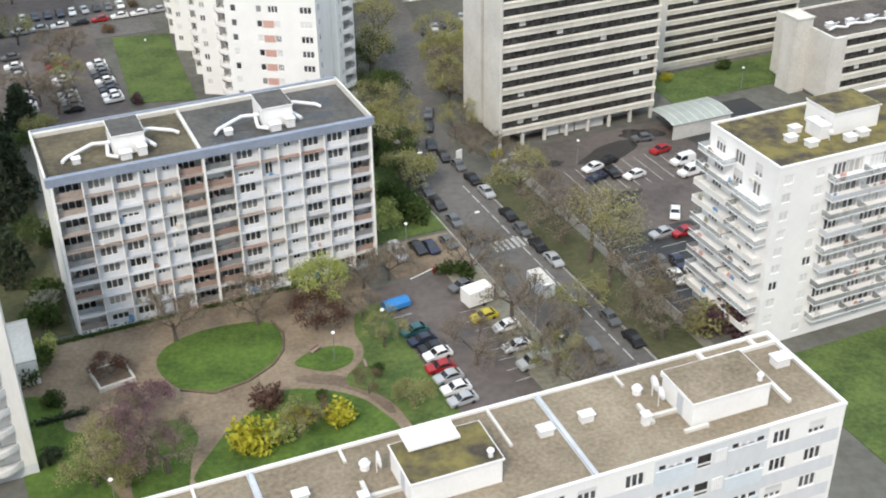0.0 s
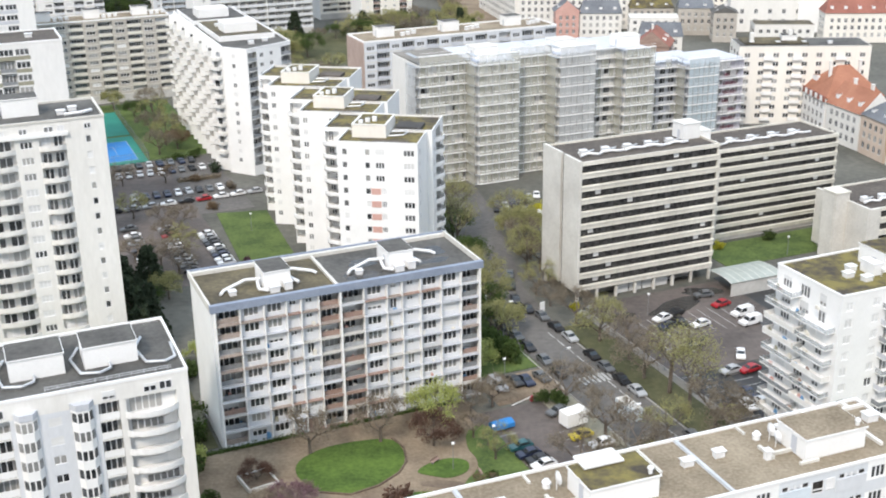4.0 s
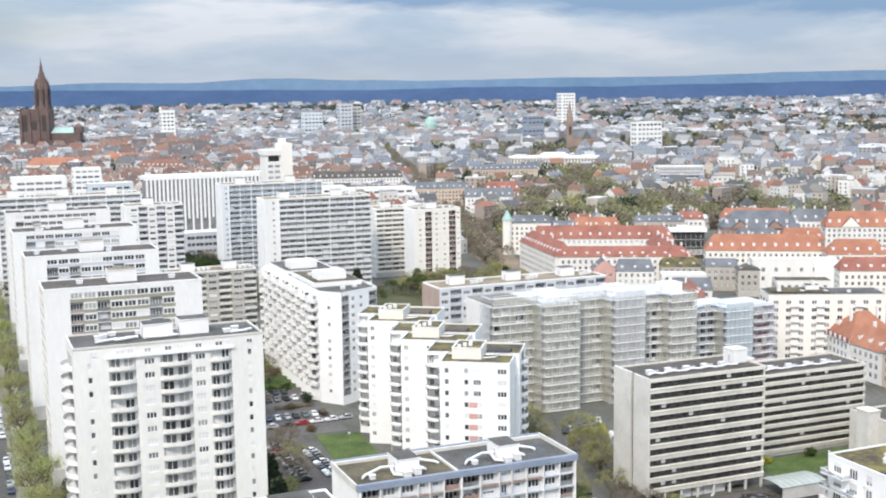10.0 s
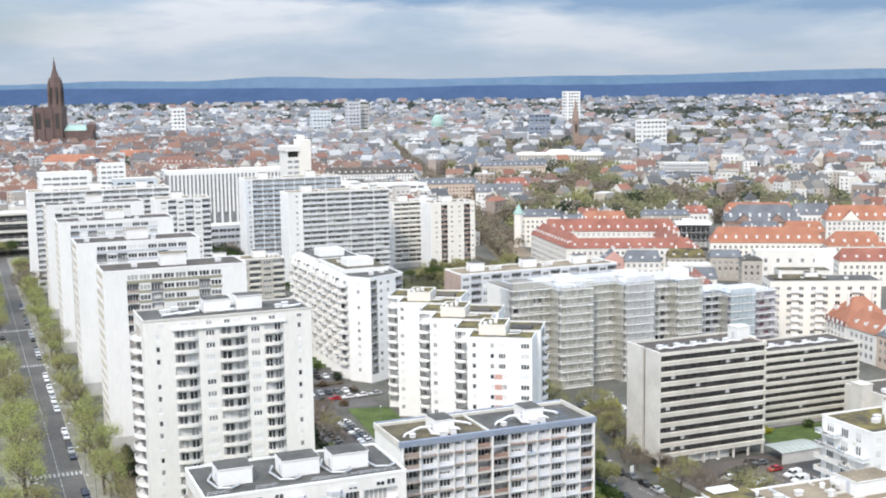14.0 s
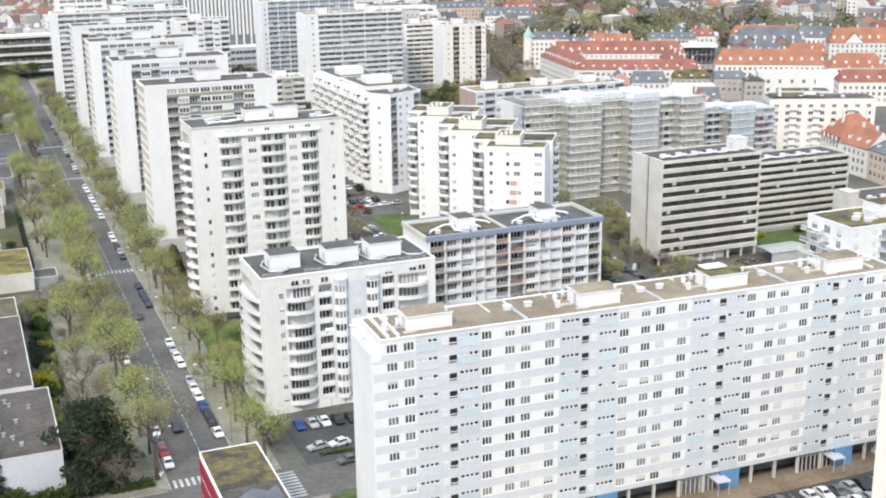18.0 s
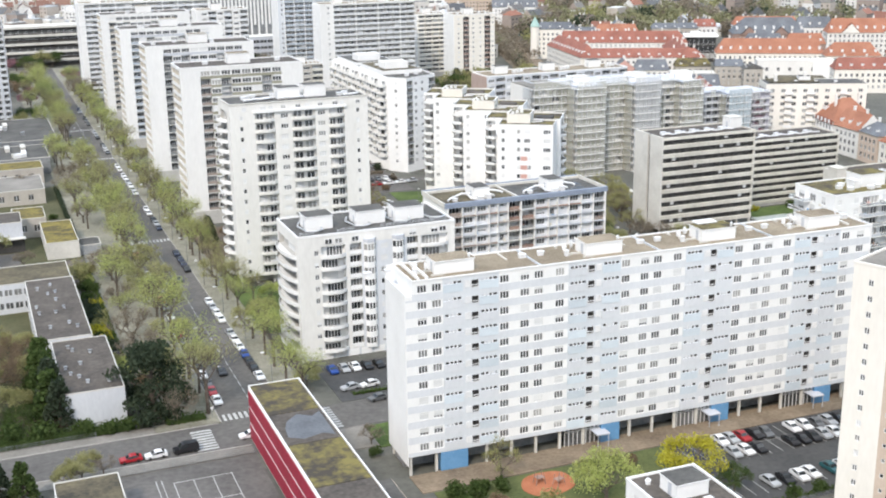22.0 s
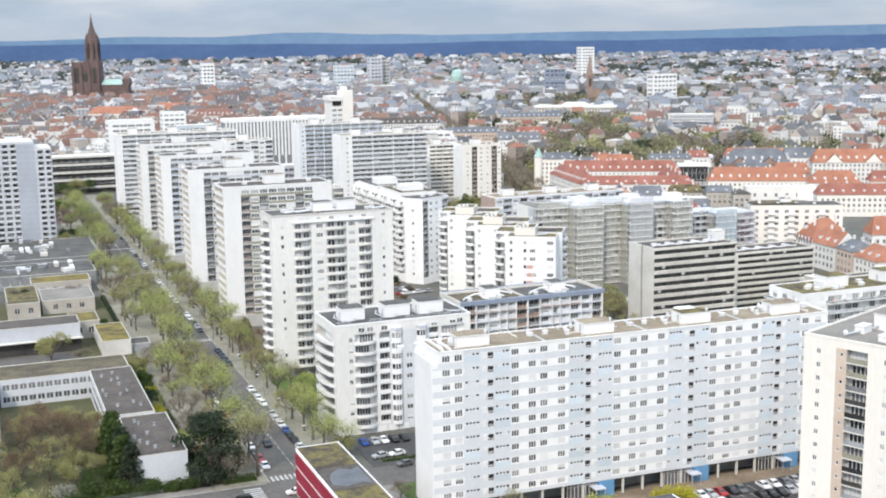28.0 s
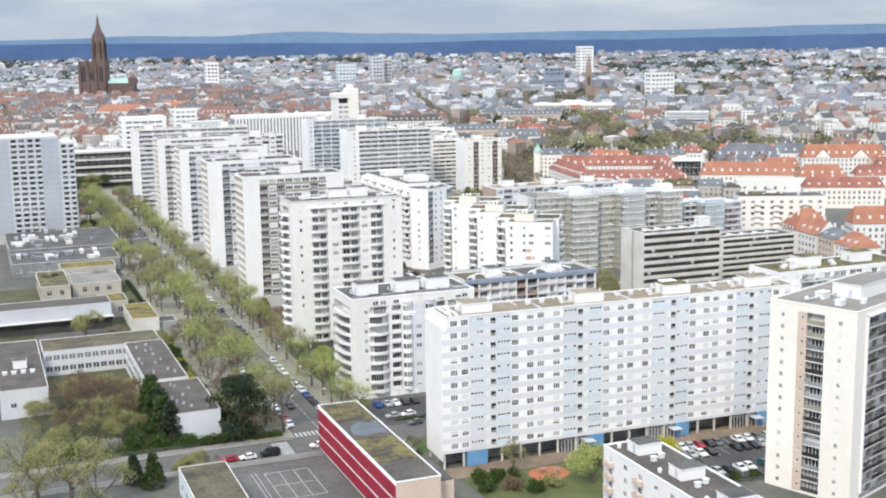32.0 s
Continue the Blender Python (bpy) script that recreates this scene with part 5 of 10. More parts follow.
# ---------- concrete offices ----------
def office(u, v, L, D, H, n, z_low, label, stilts=True, lift=0.0):
    t = thing("office_block", label, "office building", at(u, v), "concrete office blocks")
    pitch = (H - 0.9 - z_low) / n
    core = Build()
    # near-black core: shade behind slots and glazing is put into its colour
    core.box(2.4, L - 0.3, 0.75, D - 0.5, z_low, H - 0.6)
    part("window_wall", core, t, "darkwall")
    for k in range(n):
        z0 = z_low + pitch * k
        s = Build()
        s.box(0.5, L, 0.0, 0.3, z0, z0 + pitch * 0.47)
        s.box(0.5, L, -0.22, 0.0, z0 + pitch * 0.33, z0 + pitch * 0.42)
        s.box(0.5, L, D - 0.3, D, z0, z0 + pitch * 0.56)
        s.box(2.4, L - 0.1, 0.3, D - 0.3, z0 + 0.05, z0 + 0.3)
        part("spandrel", s, t, "concrete")
        g = Build()
        x = 1.0
        while x < L - 1.6:
            g.box(x + 0.05, x + 1.5, 0.62, 0.68, z0 + pitch * 0.5, z0 + pitch - 0.02)
            x += 1.6
        gl = part("window_strip", g, t, "officeglass", kind="stuff")
        fr = Build()
        x = 1.0
        while x < L - 1.0:
            fr.box(x - 0.05, x + 0.05, 0.5, 0.66, z0 + pitch * 0.5, z0 + pitch)
            x += 1.6
        part("mullions", fr, gl, "officeglass")
        for i in range(3):
            if random.random() < 0.3:
                bl = Build()
                x = 1.0 + 1.6 * random.randrange(1, int(L / 1.6) - 1)
                bl.box(x + 0.1, x + 1.4, 0.56, 0.6, z0 + pitch * 0.55 + 0.2, z0 + pitch - 0.1)
                part("blind", bl, gl, "shutter")
    top = Build()
    top.box(0.5, L, 0, 0.3, H - 0.9, H)
    top.box(0.5, L, D - 0.3, D, H - 0.9, H)
    top.box(L - 0.3, L, 0.3, D - 0.3, z_low, H)
    part("parapet", top, t, "concrete")
    for y0, y1 in ((-0.35, D * 0.42), (D * 0.50, D + 0.3)):
        e = Build()
        e.box(-0.1, 0.5, y0, y1, z_low - 0.3, H + 0.25)
        part("end_panel", e, t, "concrete_pale")
    if not stilts:
        e = Build()
        e.box(0.5, 3.6, -0.4, 0.0, z_low, H)
        part("front_panel", e, t, "concrete_pale")
    r = Build()
    r.box(0.5, L - 0.3, 0.3, D - 0.3, H - 0.7, H - 0.4)
    part("roof", r, t, "brownroof")
    if stilts:
        nx = int(L / 4.6)
        for i in range(nx + 1):
            for y in (0.3, D - 0.9):
                c = Build()
                c.box(0.3 + i * (L - 0.9) / nx, 0.85 + i * (L - 0.9) / nx, y, y + 0.55, 0, z_low)
                part("stilt", c, t, "concrete_pale")
        lob = Build()
        lob.box(6, L - 3, 4.0, D - 2, 0, z_low)
        part("lobby", lob, t, "soffit")
        sh = Build()
        for i in range(4):
            sh.box(11 + i * 3.4, 14.1 + i * 3.4, 1.6, 1.75, 0.1, z_low - 0.2)
        part("shop_shutter", sh, t, "shutter")
    else:
        b = Build()
        b.box(0.5, L - 0.3, 0.4, D - 0.4, 0, z_low)
        part("base", b, t, "soffit")
    for i in range(5):
        x0 = 2.5 + i * (L - 8) / 5
        duct(t, [(x0, 4.0 + (i % 2), H + 0.1), (x0 + 2.2, 4.6, H + 0.3), (x0 + 4.0, 3.6 + (i % 3) * 0.4, H + 0.2), (x0 + (L - 8) / 5, 4.4, H + 0.1)], 0.26)
        duct(t, [(x0 + 0.6, 6.4 - (i % 2) * 0.8, H + 0.1), (x0 + 2.8, 5.6, H + 0.35), (x0 + 4.6, 6.6, H + 0.2)], 0.2, "metal")
        roof_vent(t, x0 + 1.0, 5.6, H - 0.4, 1.5, 1.0, 1.0)
    lift_house(lift or L - 5.0, 7.0, H - 0.4, 4.5, 4.2, 3.4, t, top="concrete_pale", wall="white")
    return t


random.seed(31)
office(92.0, 185.4, 35.0, 15.6, 32.0, 10, 2.9, "concrete office block on stilts with dark window strips")
office(138.0, 205.0, 39.5, 15.0, 23.6, 9, 1.0, "lower concrete office block with dark window strips", False, 1.2)
office(163.0, 177.0, 34.0, 17.4, 14.0, 4, 1.0, "low concrete office block with a tall blank end wall", False)


def stair_tower():
    t = thing("stair_tower", "pale concrete stair tower with a plain shaft", "stair tower", at(159.4, 183.6))
    b = Build()
    b.box(0, 3.9, 0, 4.6, 0, 16.2)
    b.box(-0.15, 0, 0.3, 1.4, 0.3, 15.6)
    part("shaft", b, t, "concrete_pale")
    c = Build()
    c.box(-0.2, 4.1, -0.2, 4.8, 16.2, 16.5)
    part("cap", c, t, "concrete")


stair_tower()


def canopy():
    t = thing("covered_link", "low curved sheet-metal canopy beside the office block", "canopy", at(124.5, 174.5))
    b = Build()
    n = 8
    for i in range(n):
        y = [9.0 * (i + k) / n for k in (0, 1)]
        z = [3.3 + 0.5 * math.sin(math.pi * q / 9.0) for q in y]
        b.face([(0, y[0], z[0]), (14, y[0], z[0]), (14, y[1], z[1]), (0, y[1], z[1])])
    part("canopy_roof", b, t, "sagesheet")
    for i in range(8):
        s = Build()
        x = i * 1.95
        for q in range(n):
            y = [9.0 * (q + k) / n for k in (0, 1)]
            z = [3.33 + 0.5 * math.sin(math.pi * w / 9.0) for w in y]
            s.face([(x, y[0], z[0]), (x + 0.18, y[0], z[0]), (x + 0.18, y[1], z[1]), (x, y[1], z[1])])
        part("roof_seam", s, t, "concrete_pale")
    w = Build()
    w.box(0.3, 13.7, 0.3, 0.5, 0, 3.3)
    w.box(13.4, 13.7, 0.5, 8.7, 0, 3.3)
    part("canopy_wall", w, t, "soffit")


canopy()


# ---------- white stepped block with quarter-round balconies ----------
def corner_balcony():
    """A quarter-round balcony that fills the inner corner to its right."""
    if "corner" not in WINDOWS:
        r, h, n = 3.6, 1.05, 8
        arc = [(3.3 - r * math.cos(math.pi / 2 * i / n), -0.75 * r * math.sin(math.pi / 2 * i / n)) for i in range(n + 1)]
        b = Build()
        b.prism(arc + [(3.3, 0.02)], 0, 0.2)
        for (xa, ya), (xb, yb) in zip(arc, arc[1:]):
            b.face([(xa, ya, 0), (xb, yb, 0), (xb, yb, h), (xa, ya, h)])
            b.face([(xb + 0.08, yb + 0.1, 0.2), (xa + 0.08, ya + 0.1, 0.2), (xa + 0.08, ya + 0.1, h), (xb + 0.08, yb + 0.1, h)])
            b.face([(xa, ya, h), (xb, yb, h), (xb + 0.08, yb + 0.1, h), (xa + 0.08, ya + 0.1, h)])
        WINDOWS["corner"] = b.mesh("balcony", "white_clean")
    return WINDOWS["corner"]


def stepped_block():
    t = thing("apartment_block", "white stepped block with quarter-round balconies, salmon panels and green roofs", "apartment building", at(47.0, 209.3, 0, -33))
    random.seed(41)
    H, pitch = 36.2, 2.85
    # each unit: left, right, front, back, width of the front that stands free, kind of front
    units = [(0.0, 17.4, 0.0, 10.4, 17.4, "head"), (-5.5, 18.6, 10.4, 23.6, 5.5, "balcony"), (-15.1, 2.6, 23.6, 34.0, 9.6, "plain"),
             (-20.6, 3.6, 34.0, 47.2, 5.5, "balcony"), (-30.2, -12.4, 47.2, 57.6, 9.6, "plain"), (-35.7, -11.6, 57.6, 71.0, 5.5, "balcony")]
    for i, (x0, x1, y0, y1, free, kind) in enumerate(units):
        h = H + 0.12 * i
        F = MOVE((x0, y0, 0))
        f = Face(t, F, ["white_clean", "soffit"], 1)
        L, D = x1 - x0, y1 - y0
        for k in range(12):
            z1 = h - 0.9 - pitch * k
            z0 = z1 - pitch
            zc = z0 + 1.5
            if k == 0:
                f.blank(0, free, z1, h)
            if kind == "head":
                f.win(0, 4.0, z0, z1, 1.1, 1.35, zc, 1, 0, 0.2, xc=1.7)
                f.win(4.0, 7.9, z0, z1, 1.1, 1.35, zc, 1, 0, 0.25, xc=6.6)
                f.win(7.9, 13.0, z0, z1, 1.9 if k < 3 else 1.1, 1.35, zc, 3, 0, 0.35, xc=9.3 if k < 3 else 10.0)
                f.win(13.0, L, z0, z1, 2.3, 1.35, zc, 3, 0, 0.55, xc=15.5)
                if k > 2:
                    p = Build()
                    p.box(7.25, 9.35, -0.05, 0.0, zc - 0.68, zc + 0.68)
                    part("salmon_panel", p, t, "salmon" if k < 8 else "offwhite", m=F)
            elif kind == "plain":
                f.win(0, 3.4, z0, z1, 1.15, 1.3, zc, 2, 0, 0.55, xc=1.5)
                if k == 0:
                    f.win(3.4, free, z0, z1, 1.5, 1.4, zc, 2, 0, 0.1, xc=7.9)
                else:
                    f.blank(3.4, free, z0, z1)
            else:
                f.blank(0, 0.2, z0, z1)
                f.loggia(0.2, 3.3, z0, z1, 1.7, 0, 0, inner=0, glazed=0.34, down=0.45)
                f.blank(3.3, free, z0, z1)
                if k < 11:
                    part("balcony", corner_balcony(), t, m=F @ MOVE((0, 0, z0)))
        f.blank(0, free, 0, h - 0.9 - pitch * 12 + 0.001)
        if kind == "balcony":
            f.blank(units[i - 1][1] - x0, L, 0, h)
        f.done()
        # side towards the street
        E = MOVE((x1, y0, 0)) @ Matrix.Rotation(radians(90), 4, "Z")
        e = Face(t, E, ["white_clean", "soffit"], 1)
        for k in range(12):
            z1 = h - 0.9 - pitch * k
            z0 = z1 - pitch
            if k == 0:
                e.blank(0, D, z1, h)
            if i < 2:
                e.win(0, 4.4, z0, z1, 1.2, 1.3, z0 + 1.5, 2, 0, 0.3)
                if kind == "balcony":
                    e.loggia(4.4, 9.6, z0, z1, 1.2, 0, 0, inner=1, glazed=0.6)
                    e.bow_balcony(4.2, 9.8, z0, 1.4, 1.05, "white_clean")
                else:
                    e.blank(4.4, 9.6, z0, z1)
                e.blank(9.6, D, z0, z1)
            else:
                e.blank(0, D, z0, z1)
        e.blank(0, D, 0, h - 0.9 - pitch * 12 + 0.001)
        e.done("side_wall")
        s = Build()
        s.face([(L, D, 0), (0, D, 0), (0, D, h), (L, D, h)])
        s.face([(0, D, 0), (0, 0, 0), (0, 0, h), (0, D, h)])
        part("rear_wall", s, t, "white", m=F)
        r = Build()
        r.box(0.16, L - 0.16, 0.16, D + (0.0 if i < 5 else -0.16), h - 0.75, h - 0.45)
        part("roof", r, t, "mossroof", "green mossy roof", m=F)
        wk = Build()
        wk.box(0.4, L - 0.4, 0.4, 1.5, h - 0.45, h - 0.3)
        wk.box(L * 0.42, L * 0.86, 1.5, min(3.2, D - 1), h - 0.45, h - 0.3)
        part("roof_walkway", wk, t, "brownroof", m=F)
        q = Build()
        q.box(-0.04, L + 0.04, -0.04, 0.16, h - 0.02, h + 0.06)
        q.box(-0.04, 0.16, 0.16, D, h - 0.02, h + 0.06)
        q.box(L - 0.16, L + 0.04, 0.16, D, h - 0.02, h + 0.06)
        part("parapet", q, t, "white_clean", m=F)
    for i in range(3):
        P = MOVE((-15.1 * i, 23.6 * i, 0.12 * 2 * i))
        hb = Build()
        hb.box(2.2, 9.6, 5.0, 14.6, H - 0.5, H + 2.3)
        ho = part("roof_pavilion", hb, t, "cream", "cream roof pavilion with a mossy top", m=P)
        hr = Build()
        hr.box(2.6, 9.2, 5.4, 14.2, H + 2.3, H + 2.36)
        part("pavilion_roof", hr, ho, "mossroof")
        rim = Build()
        for box in ((2.1, 9.7, 4.9, 5.3), (2.1, 9.7, 14.3, 14.7), (2.1, 2.5, 5.3, 14.3), (9.3, 9.7, 5.3, 14.3)):
            rim.box(*box, H + 2.28, H + 2.5)
        part("pavilion_rim", rim, ho, "offwhite")
        for q in range(3):
            v_box = Build()
            v_box.box(3.4 + q * 1.3, 4.3 + q * 1.3, 6.2 + q * 0.9, 7.0 + q * 0.9, H + 2.36, H + 3.0 + 0.2 * q)
            part("roof_vent", v_box, ho, "duct")
        for q in range(2):
            d = Build()
            d.tube((9.9, 6.2 + q * 3.4, H - 0.2), (13.0, 6.8 + q * 3.4, H - 0.1), 0.2, 0.2, 8)
            d.tube((13.0, 6.8 + q * 3.4, H - 0.1), (13.4, 9.2 + q * 3.4, H - 0.1), 0.2, 0.2, 8)
            part("duct", d, t, "metal", m=P)
        d = Build()
        d.box(10.2, 16.0, 11.0, 16.0, H - 0.4, H + 0.5)
        part("roof_hatch", d, t, "darkwall" if i == 0 else "brownroof", m=P)


stepped_block()


def zigzag_block():
    H, pitch, storeys = 37.2, 2.8, 12
    # outline from the prow: left corner, prow, right corner, back
    outline = [(-5.5, 7.0), (0.0, 0.0), (15.0, 7.5), (15.0, 78.0), (-5.5, 78.0)]
    t = thing("apartment_block", "tall white block with angled prow and zigzag side balconies", "apartment building", at(53.5, 309.5))
    random.seed(43)

    def facet(i, j):
        (xa, ya), (xb, yb) = outline[i], outline[j]
        return MOVE((xa, ya, 0)) @ Matrix.Rotation(math.atan2(yb - ya, xb - xa), 4, "Z"), math.hypot(xb - xa, yb - ya)

    m, w1 = facet(0, 1)
    f = Face(t, m, ["white_clean", "soffit"], 1)
    m, w2 = facet(1, 2)
    g = Face(t, m, ["white_clean", "soffit"], 1)
    for k in range(storeys):
        z1 = H - 0.8 - pitch * k
        z0 = z1 - pitch
        if k == 0:
            f.blank(0, w1, z1, H)
            g.blank(0, w2, z1, H)
        f.blank(0, 2.6, z0, z1)
        f.win(2.6, 5.2, z0, z1, 1.2, 1.3, z0 + 1.5, 2, 0, 0.3)
        f.blank(5.2, w1, z0, z1)
        g.loggia(0.3, 3.6, z0, z1, 1.5, 0, 1.0, "railglass")
        g.blank(0, 0.3, z0, z1)
        g.win(3.6, 7.4, z0, z1, 1.4, 1.3, z0 + 1.5, 2, 0, 0.3)
        g.win(7.4, 11.0, z0, z1, 1.2, 1.3, z0 + 1.5, 2, 0, 0.3)
        g.blank(11.0, 13.0, z0, z1)
        g.loggia(13.0, w2, z0, z1, 1.5, 0, 1.0, "railglass")
    f.blank(0, w1, 0, H - 0.8 - pitch * storeys + 0.001)
    g.blank(0, w2, 0, H - 0.8 - pitch * storeys + 0.001)
    f.done("prow_wall")
    g.done("end_wall")
    b = Build()
    for i, j in ((2, 3), (3, 4), (4, 0)):
        (xa, ya), (xb, yb) = outline[i], outline[j]
        b.face([(xa, ya, 0), (xb, yb, 0), (xb, yb, H), (xa, ya, H)])
    part("rear_wall", b, t, "white")
    E, D = facet(4, 0)
    n = 11
    w = (D - 1.0) / n
    def jut(dark):
        """A balcony on the far flank of a wedge; every other one is screened in white."""
        b = Build()
        p0, p1, p2, p3 = (w * 0.52, -2.25), (w * 0.62, -3.7), (w * 1.08, -1.7), (w * 0.97, -0.1)
        b.prism([p0, p1, p2, p3], 0, 0.22, 0)
        for (xa, ya), (xb, yb) in ((p0, p1), (p1, p2), (p2, p3)):
            b.face([(xa, ya, 0.2), (xb, yb, 0.2), (xb, yb, 1.0), (xa, ya, 1.0)], 1)
        if dark:
            b.face([(w * 0.60, -1.98, 0.25), (w * 0.80, -1.05, 0.25), (w * 0.80, -1.05, 2.3), (w * 0.60, -1.98, 2.3)], 2)
        else:
            b.face([p0 + (1.0,), p1 + (1.0,), p1 + (2.5,), p0 + (2.5,)], 1)
            b.face([(w * 0.72, -1.4, 1.0), (w * 0.90, -0.55, 1.0), (w * 0.90, -0.55, 2.2), (w * 0.72, -1.4, 2.2)], 2)
        return b.mesh("balcony", ["white", "offwhite", "glass" if dark else "railglass"])

    zig, zag = jut(True), jut(False)
    for i in range(n):
        wedge = Build()
        wedge.prism([(0, 0.02), (w * 0.5, -2.3), (w, 0.02)], 0.3, H - 0.4)
        part("side_bay", wedge, t, "white", m=E @ MOVE((0.5 + i * w, 0, 0)))
        for k in range(storeys - 1):
            part("balcony", zig if (i + k) % 2 else zag, t, m=E @ MOVE((0.5 + i * w, 0, H - 0.8 - pitch * (k + 1))))
    r = Build()
    r.prism([(-5.2, 7.2), (0.1, 0.45), (14.7, 7.7), (14.7, 77.7), (-5.2, 77.7)], H - 0.4, H - 0.05)
    part("roof", r, t, "bitumen")
    for i, j in ((0, 1), (1, 2), (2, 3), (4, 0)):
        e, d = facet(i, j)
        b = Build()
        b.box(-0.05, d + 0.05, -0.06, 0.25, H, H + 0.45)
        part("parapet", b, t, "white_clean", m=e)
    # stepped upper storeys
    for x0, x1, y0, y1, z0, z1, top in ((-4.0, 13.0, 17.0, 46.0, H - 0.06, H + 1.5, "oldroof"), (-4.6, 13.0, 50.0, 76.0, H - 0.06, H + 1.2, "bitumen"), (-1.0, 9.0, 22.0, 30.0, H + 1.4, H + 4.3, "concrete_pale"), (-2.0, 8.0, 54.0, 62.0, H + 1.1, H + 4.0, "concrete_pale")):
        b = Build()
        b.box(x0, x1, y0, y1, z0, z1)
        part("roof_storey", b, t, "white_clean")
        b = Build()
        b.box(x0 + 0.3, x1 - 0.3, y0 + 0.3, y1 - 0.3, z1, z1 + 0.06)
        part("roof_cover", b, t, top)
    for x, y, z in ((3, 9, H), (8, 12, H), (-1, 34, H + 1.5), (6, 36, H + 1.5), (10, 42, H + 1.5), (2, 68, H + 1.2)):
        roof_vent(t, x, y, z, 1.5, 1.2, 0.8)


zigzag_block()


# ---------- slabs of alternating loggias and window bands ----------
def banded_slab(u, v, L, D, H, rows, wall, end, seed, label, turn=0.0, rail="greywall", houses=3, roofm="gravel", bay=5.2, loggia_every=2, parapet=None, far=2, fins=0, margin=0.0, inner=1):
    random.seed(seed)
    t = thing("apartment_slab", label, "apartment building", at(u, v, 0, turn))
    f = Face(t, Matrix.Identity(4), [wall, "soffit", "concrete_pale", "darkwall"], far)
    pitch = (H - 3.4) / rows
    n = int((L - margin) / bay)
    w = (L - margin) / n
    for k in range(rows):
        z1 = H - 0.6 - pitch * k
        z0 = z1 - pitch
        if k == 0:
            f.blank(0, L, z1, H)
        if margin > 3.5:
            f.win(0, margin, z0, z1, 1.2, 1.3, z0 + 1.6, 2, 0, 0.25, xc=margin * 0.62)
        elif margin:
            f.blank(0, margin, z0, z1)
        for i in range(n):
            a = margin + i * w
            if i % loggia_every == loggia_every - 1:
                f.loggia(a, a + w, z0, z1, 0.9 if fins else 1.2, 0, 1.0, rail, inner=inner, glazed=0.7 if fins else 0.8, down=0.12)
            else:
                f.blank(a, a + w, z0, z0 + 0.3, 2)
                f.win(a, a + w, z0 + 0.3, z1, w * 0.62, 1.3, z0 + 1.65, 3, 0, 0.25)
    zb = H - 0.6 - pitch * rows
    f.blank(0, L, 0, zb, 1)
    f.done()
    if fins:
        for i in range(0, n + 1, fins):
            q = Build()
            x = margin + i * w
            q.box(x - 0.22, x + 0.22, -0.3, 0.0, zb, H)
            part("fin", q, t, "white_clean")
    e = Build()
    e.box(-0.3, 0.0, 0, D, 0, H)
    part("end_wall", e, t, end)
    s = Build()
    shell(s, L, D, H)
    part("rear_wall", s, t, wall)
    flat_roof(t, L, D, H, roofm, parapet or "white_clean", 0.45)
    for i in range(houses):
        lift_house(L * (i + 0.4) / houses - 2, D * 0.4, H, 5.5, 4.5, 3.0, t)
        for q in range(3):
            roof_vent(t, L * (i + 0.65) / houses + q * 2.2, D * 0.35 + q, H, 1.2, 1.0, 1.0)
    flush_rows()
    return t


banded_slab(91.8, 318.0, 66.0, 15.5, 34.6, 11, "slabband", "pinkband", 51, "long slab with brown end wall, pale window bands and grey loggias", loggia_every=2, bay=4.1, far=1)
banded_slab(1.0, 424.0, 52.0, 14.0, 30.5, 10, "taupe", "taupe", 52, "taupe slab of balconies behind the tennis courts", rail="concrete", loggia_every=2)
banded_slab(83.5, 529.0, 56.5, 16.0, 49.5, 16, "white", "white_clean", 53, "tall white slab with long grey balcony bands", rail="slabpale", loggia_every=1, bay=4.4, houses=2, fins=3, margin=7.5)
banded_slab(77.0, 600.0, 58.0, 16.0, 52.5, 17, "bluezone", "white_clean", 54, "tall white slab with blue-grey balcony bands", rail="bluerail", loggia_every=1, bay=3.1, houses=2, fins=2, margin=4.0)
banded_slab(154.0, 562.0, 19.5, 16.0, 38.5, 13, "cream", "white", 56, "pale cream block with small balconies", rail="cream", loggia_every=1, houses=1, bay=4.6, margin=1.0, inner=0)
banded_slab(-44.0, 567.0, 72.0, 16.0, 52.8, 17, "white", "white_clean", 57, "broad white slab closing the row along the avenue", rail="slabpale", loggia_every=1, bay=4.2, houses=3, fins=2, margin=3.0)
banded_slab(17.0, 545.0, 28.6, 15.0, 48.0, 15, "white", "white_clean", 58, "lower white slab beside the broad slab", rail="slabpale", loggia_every=2, bay=4.2, houses=1, margin=2.0)


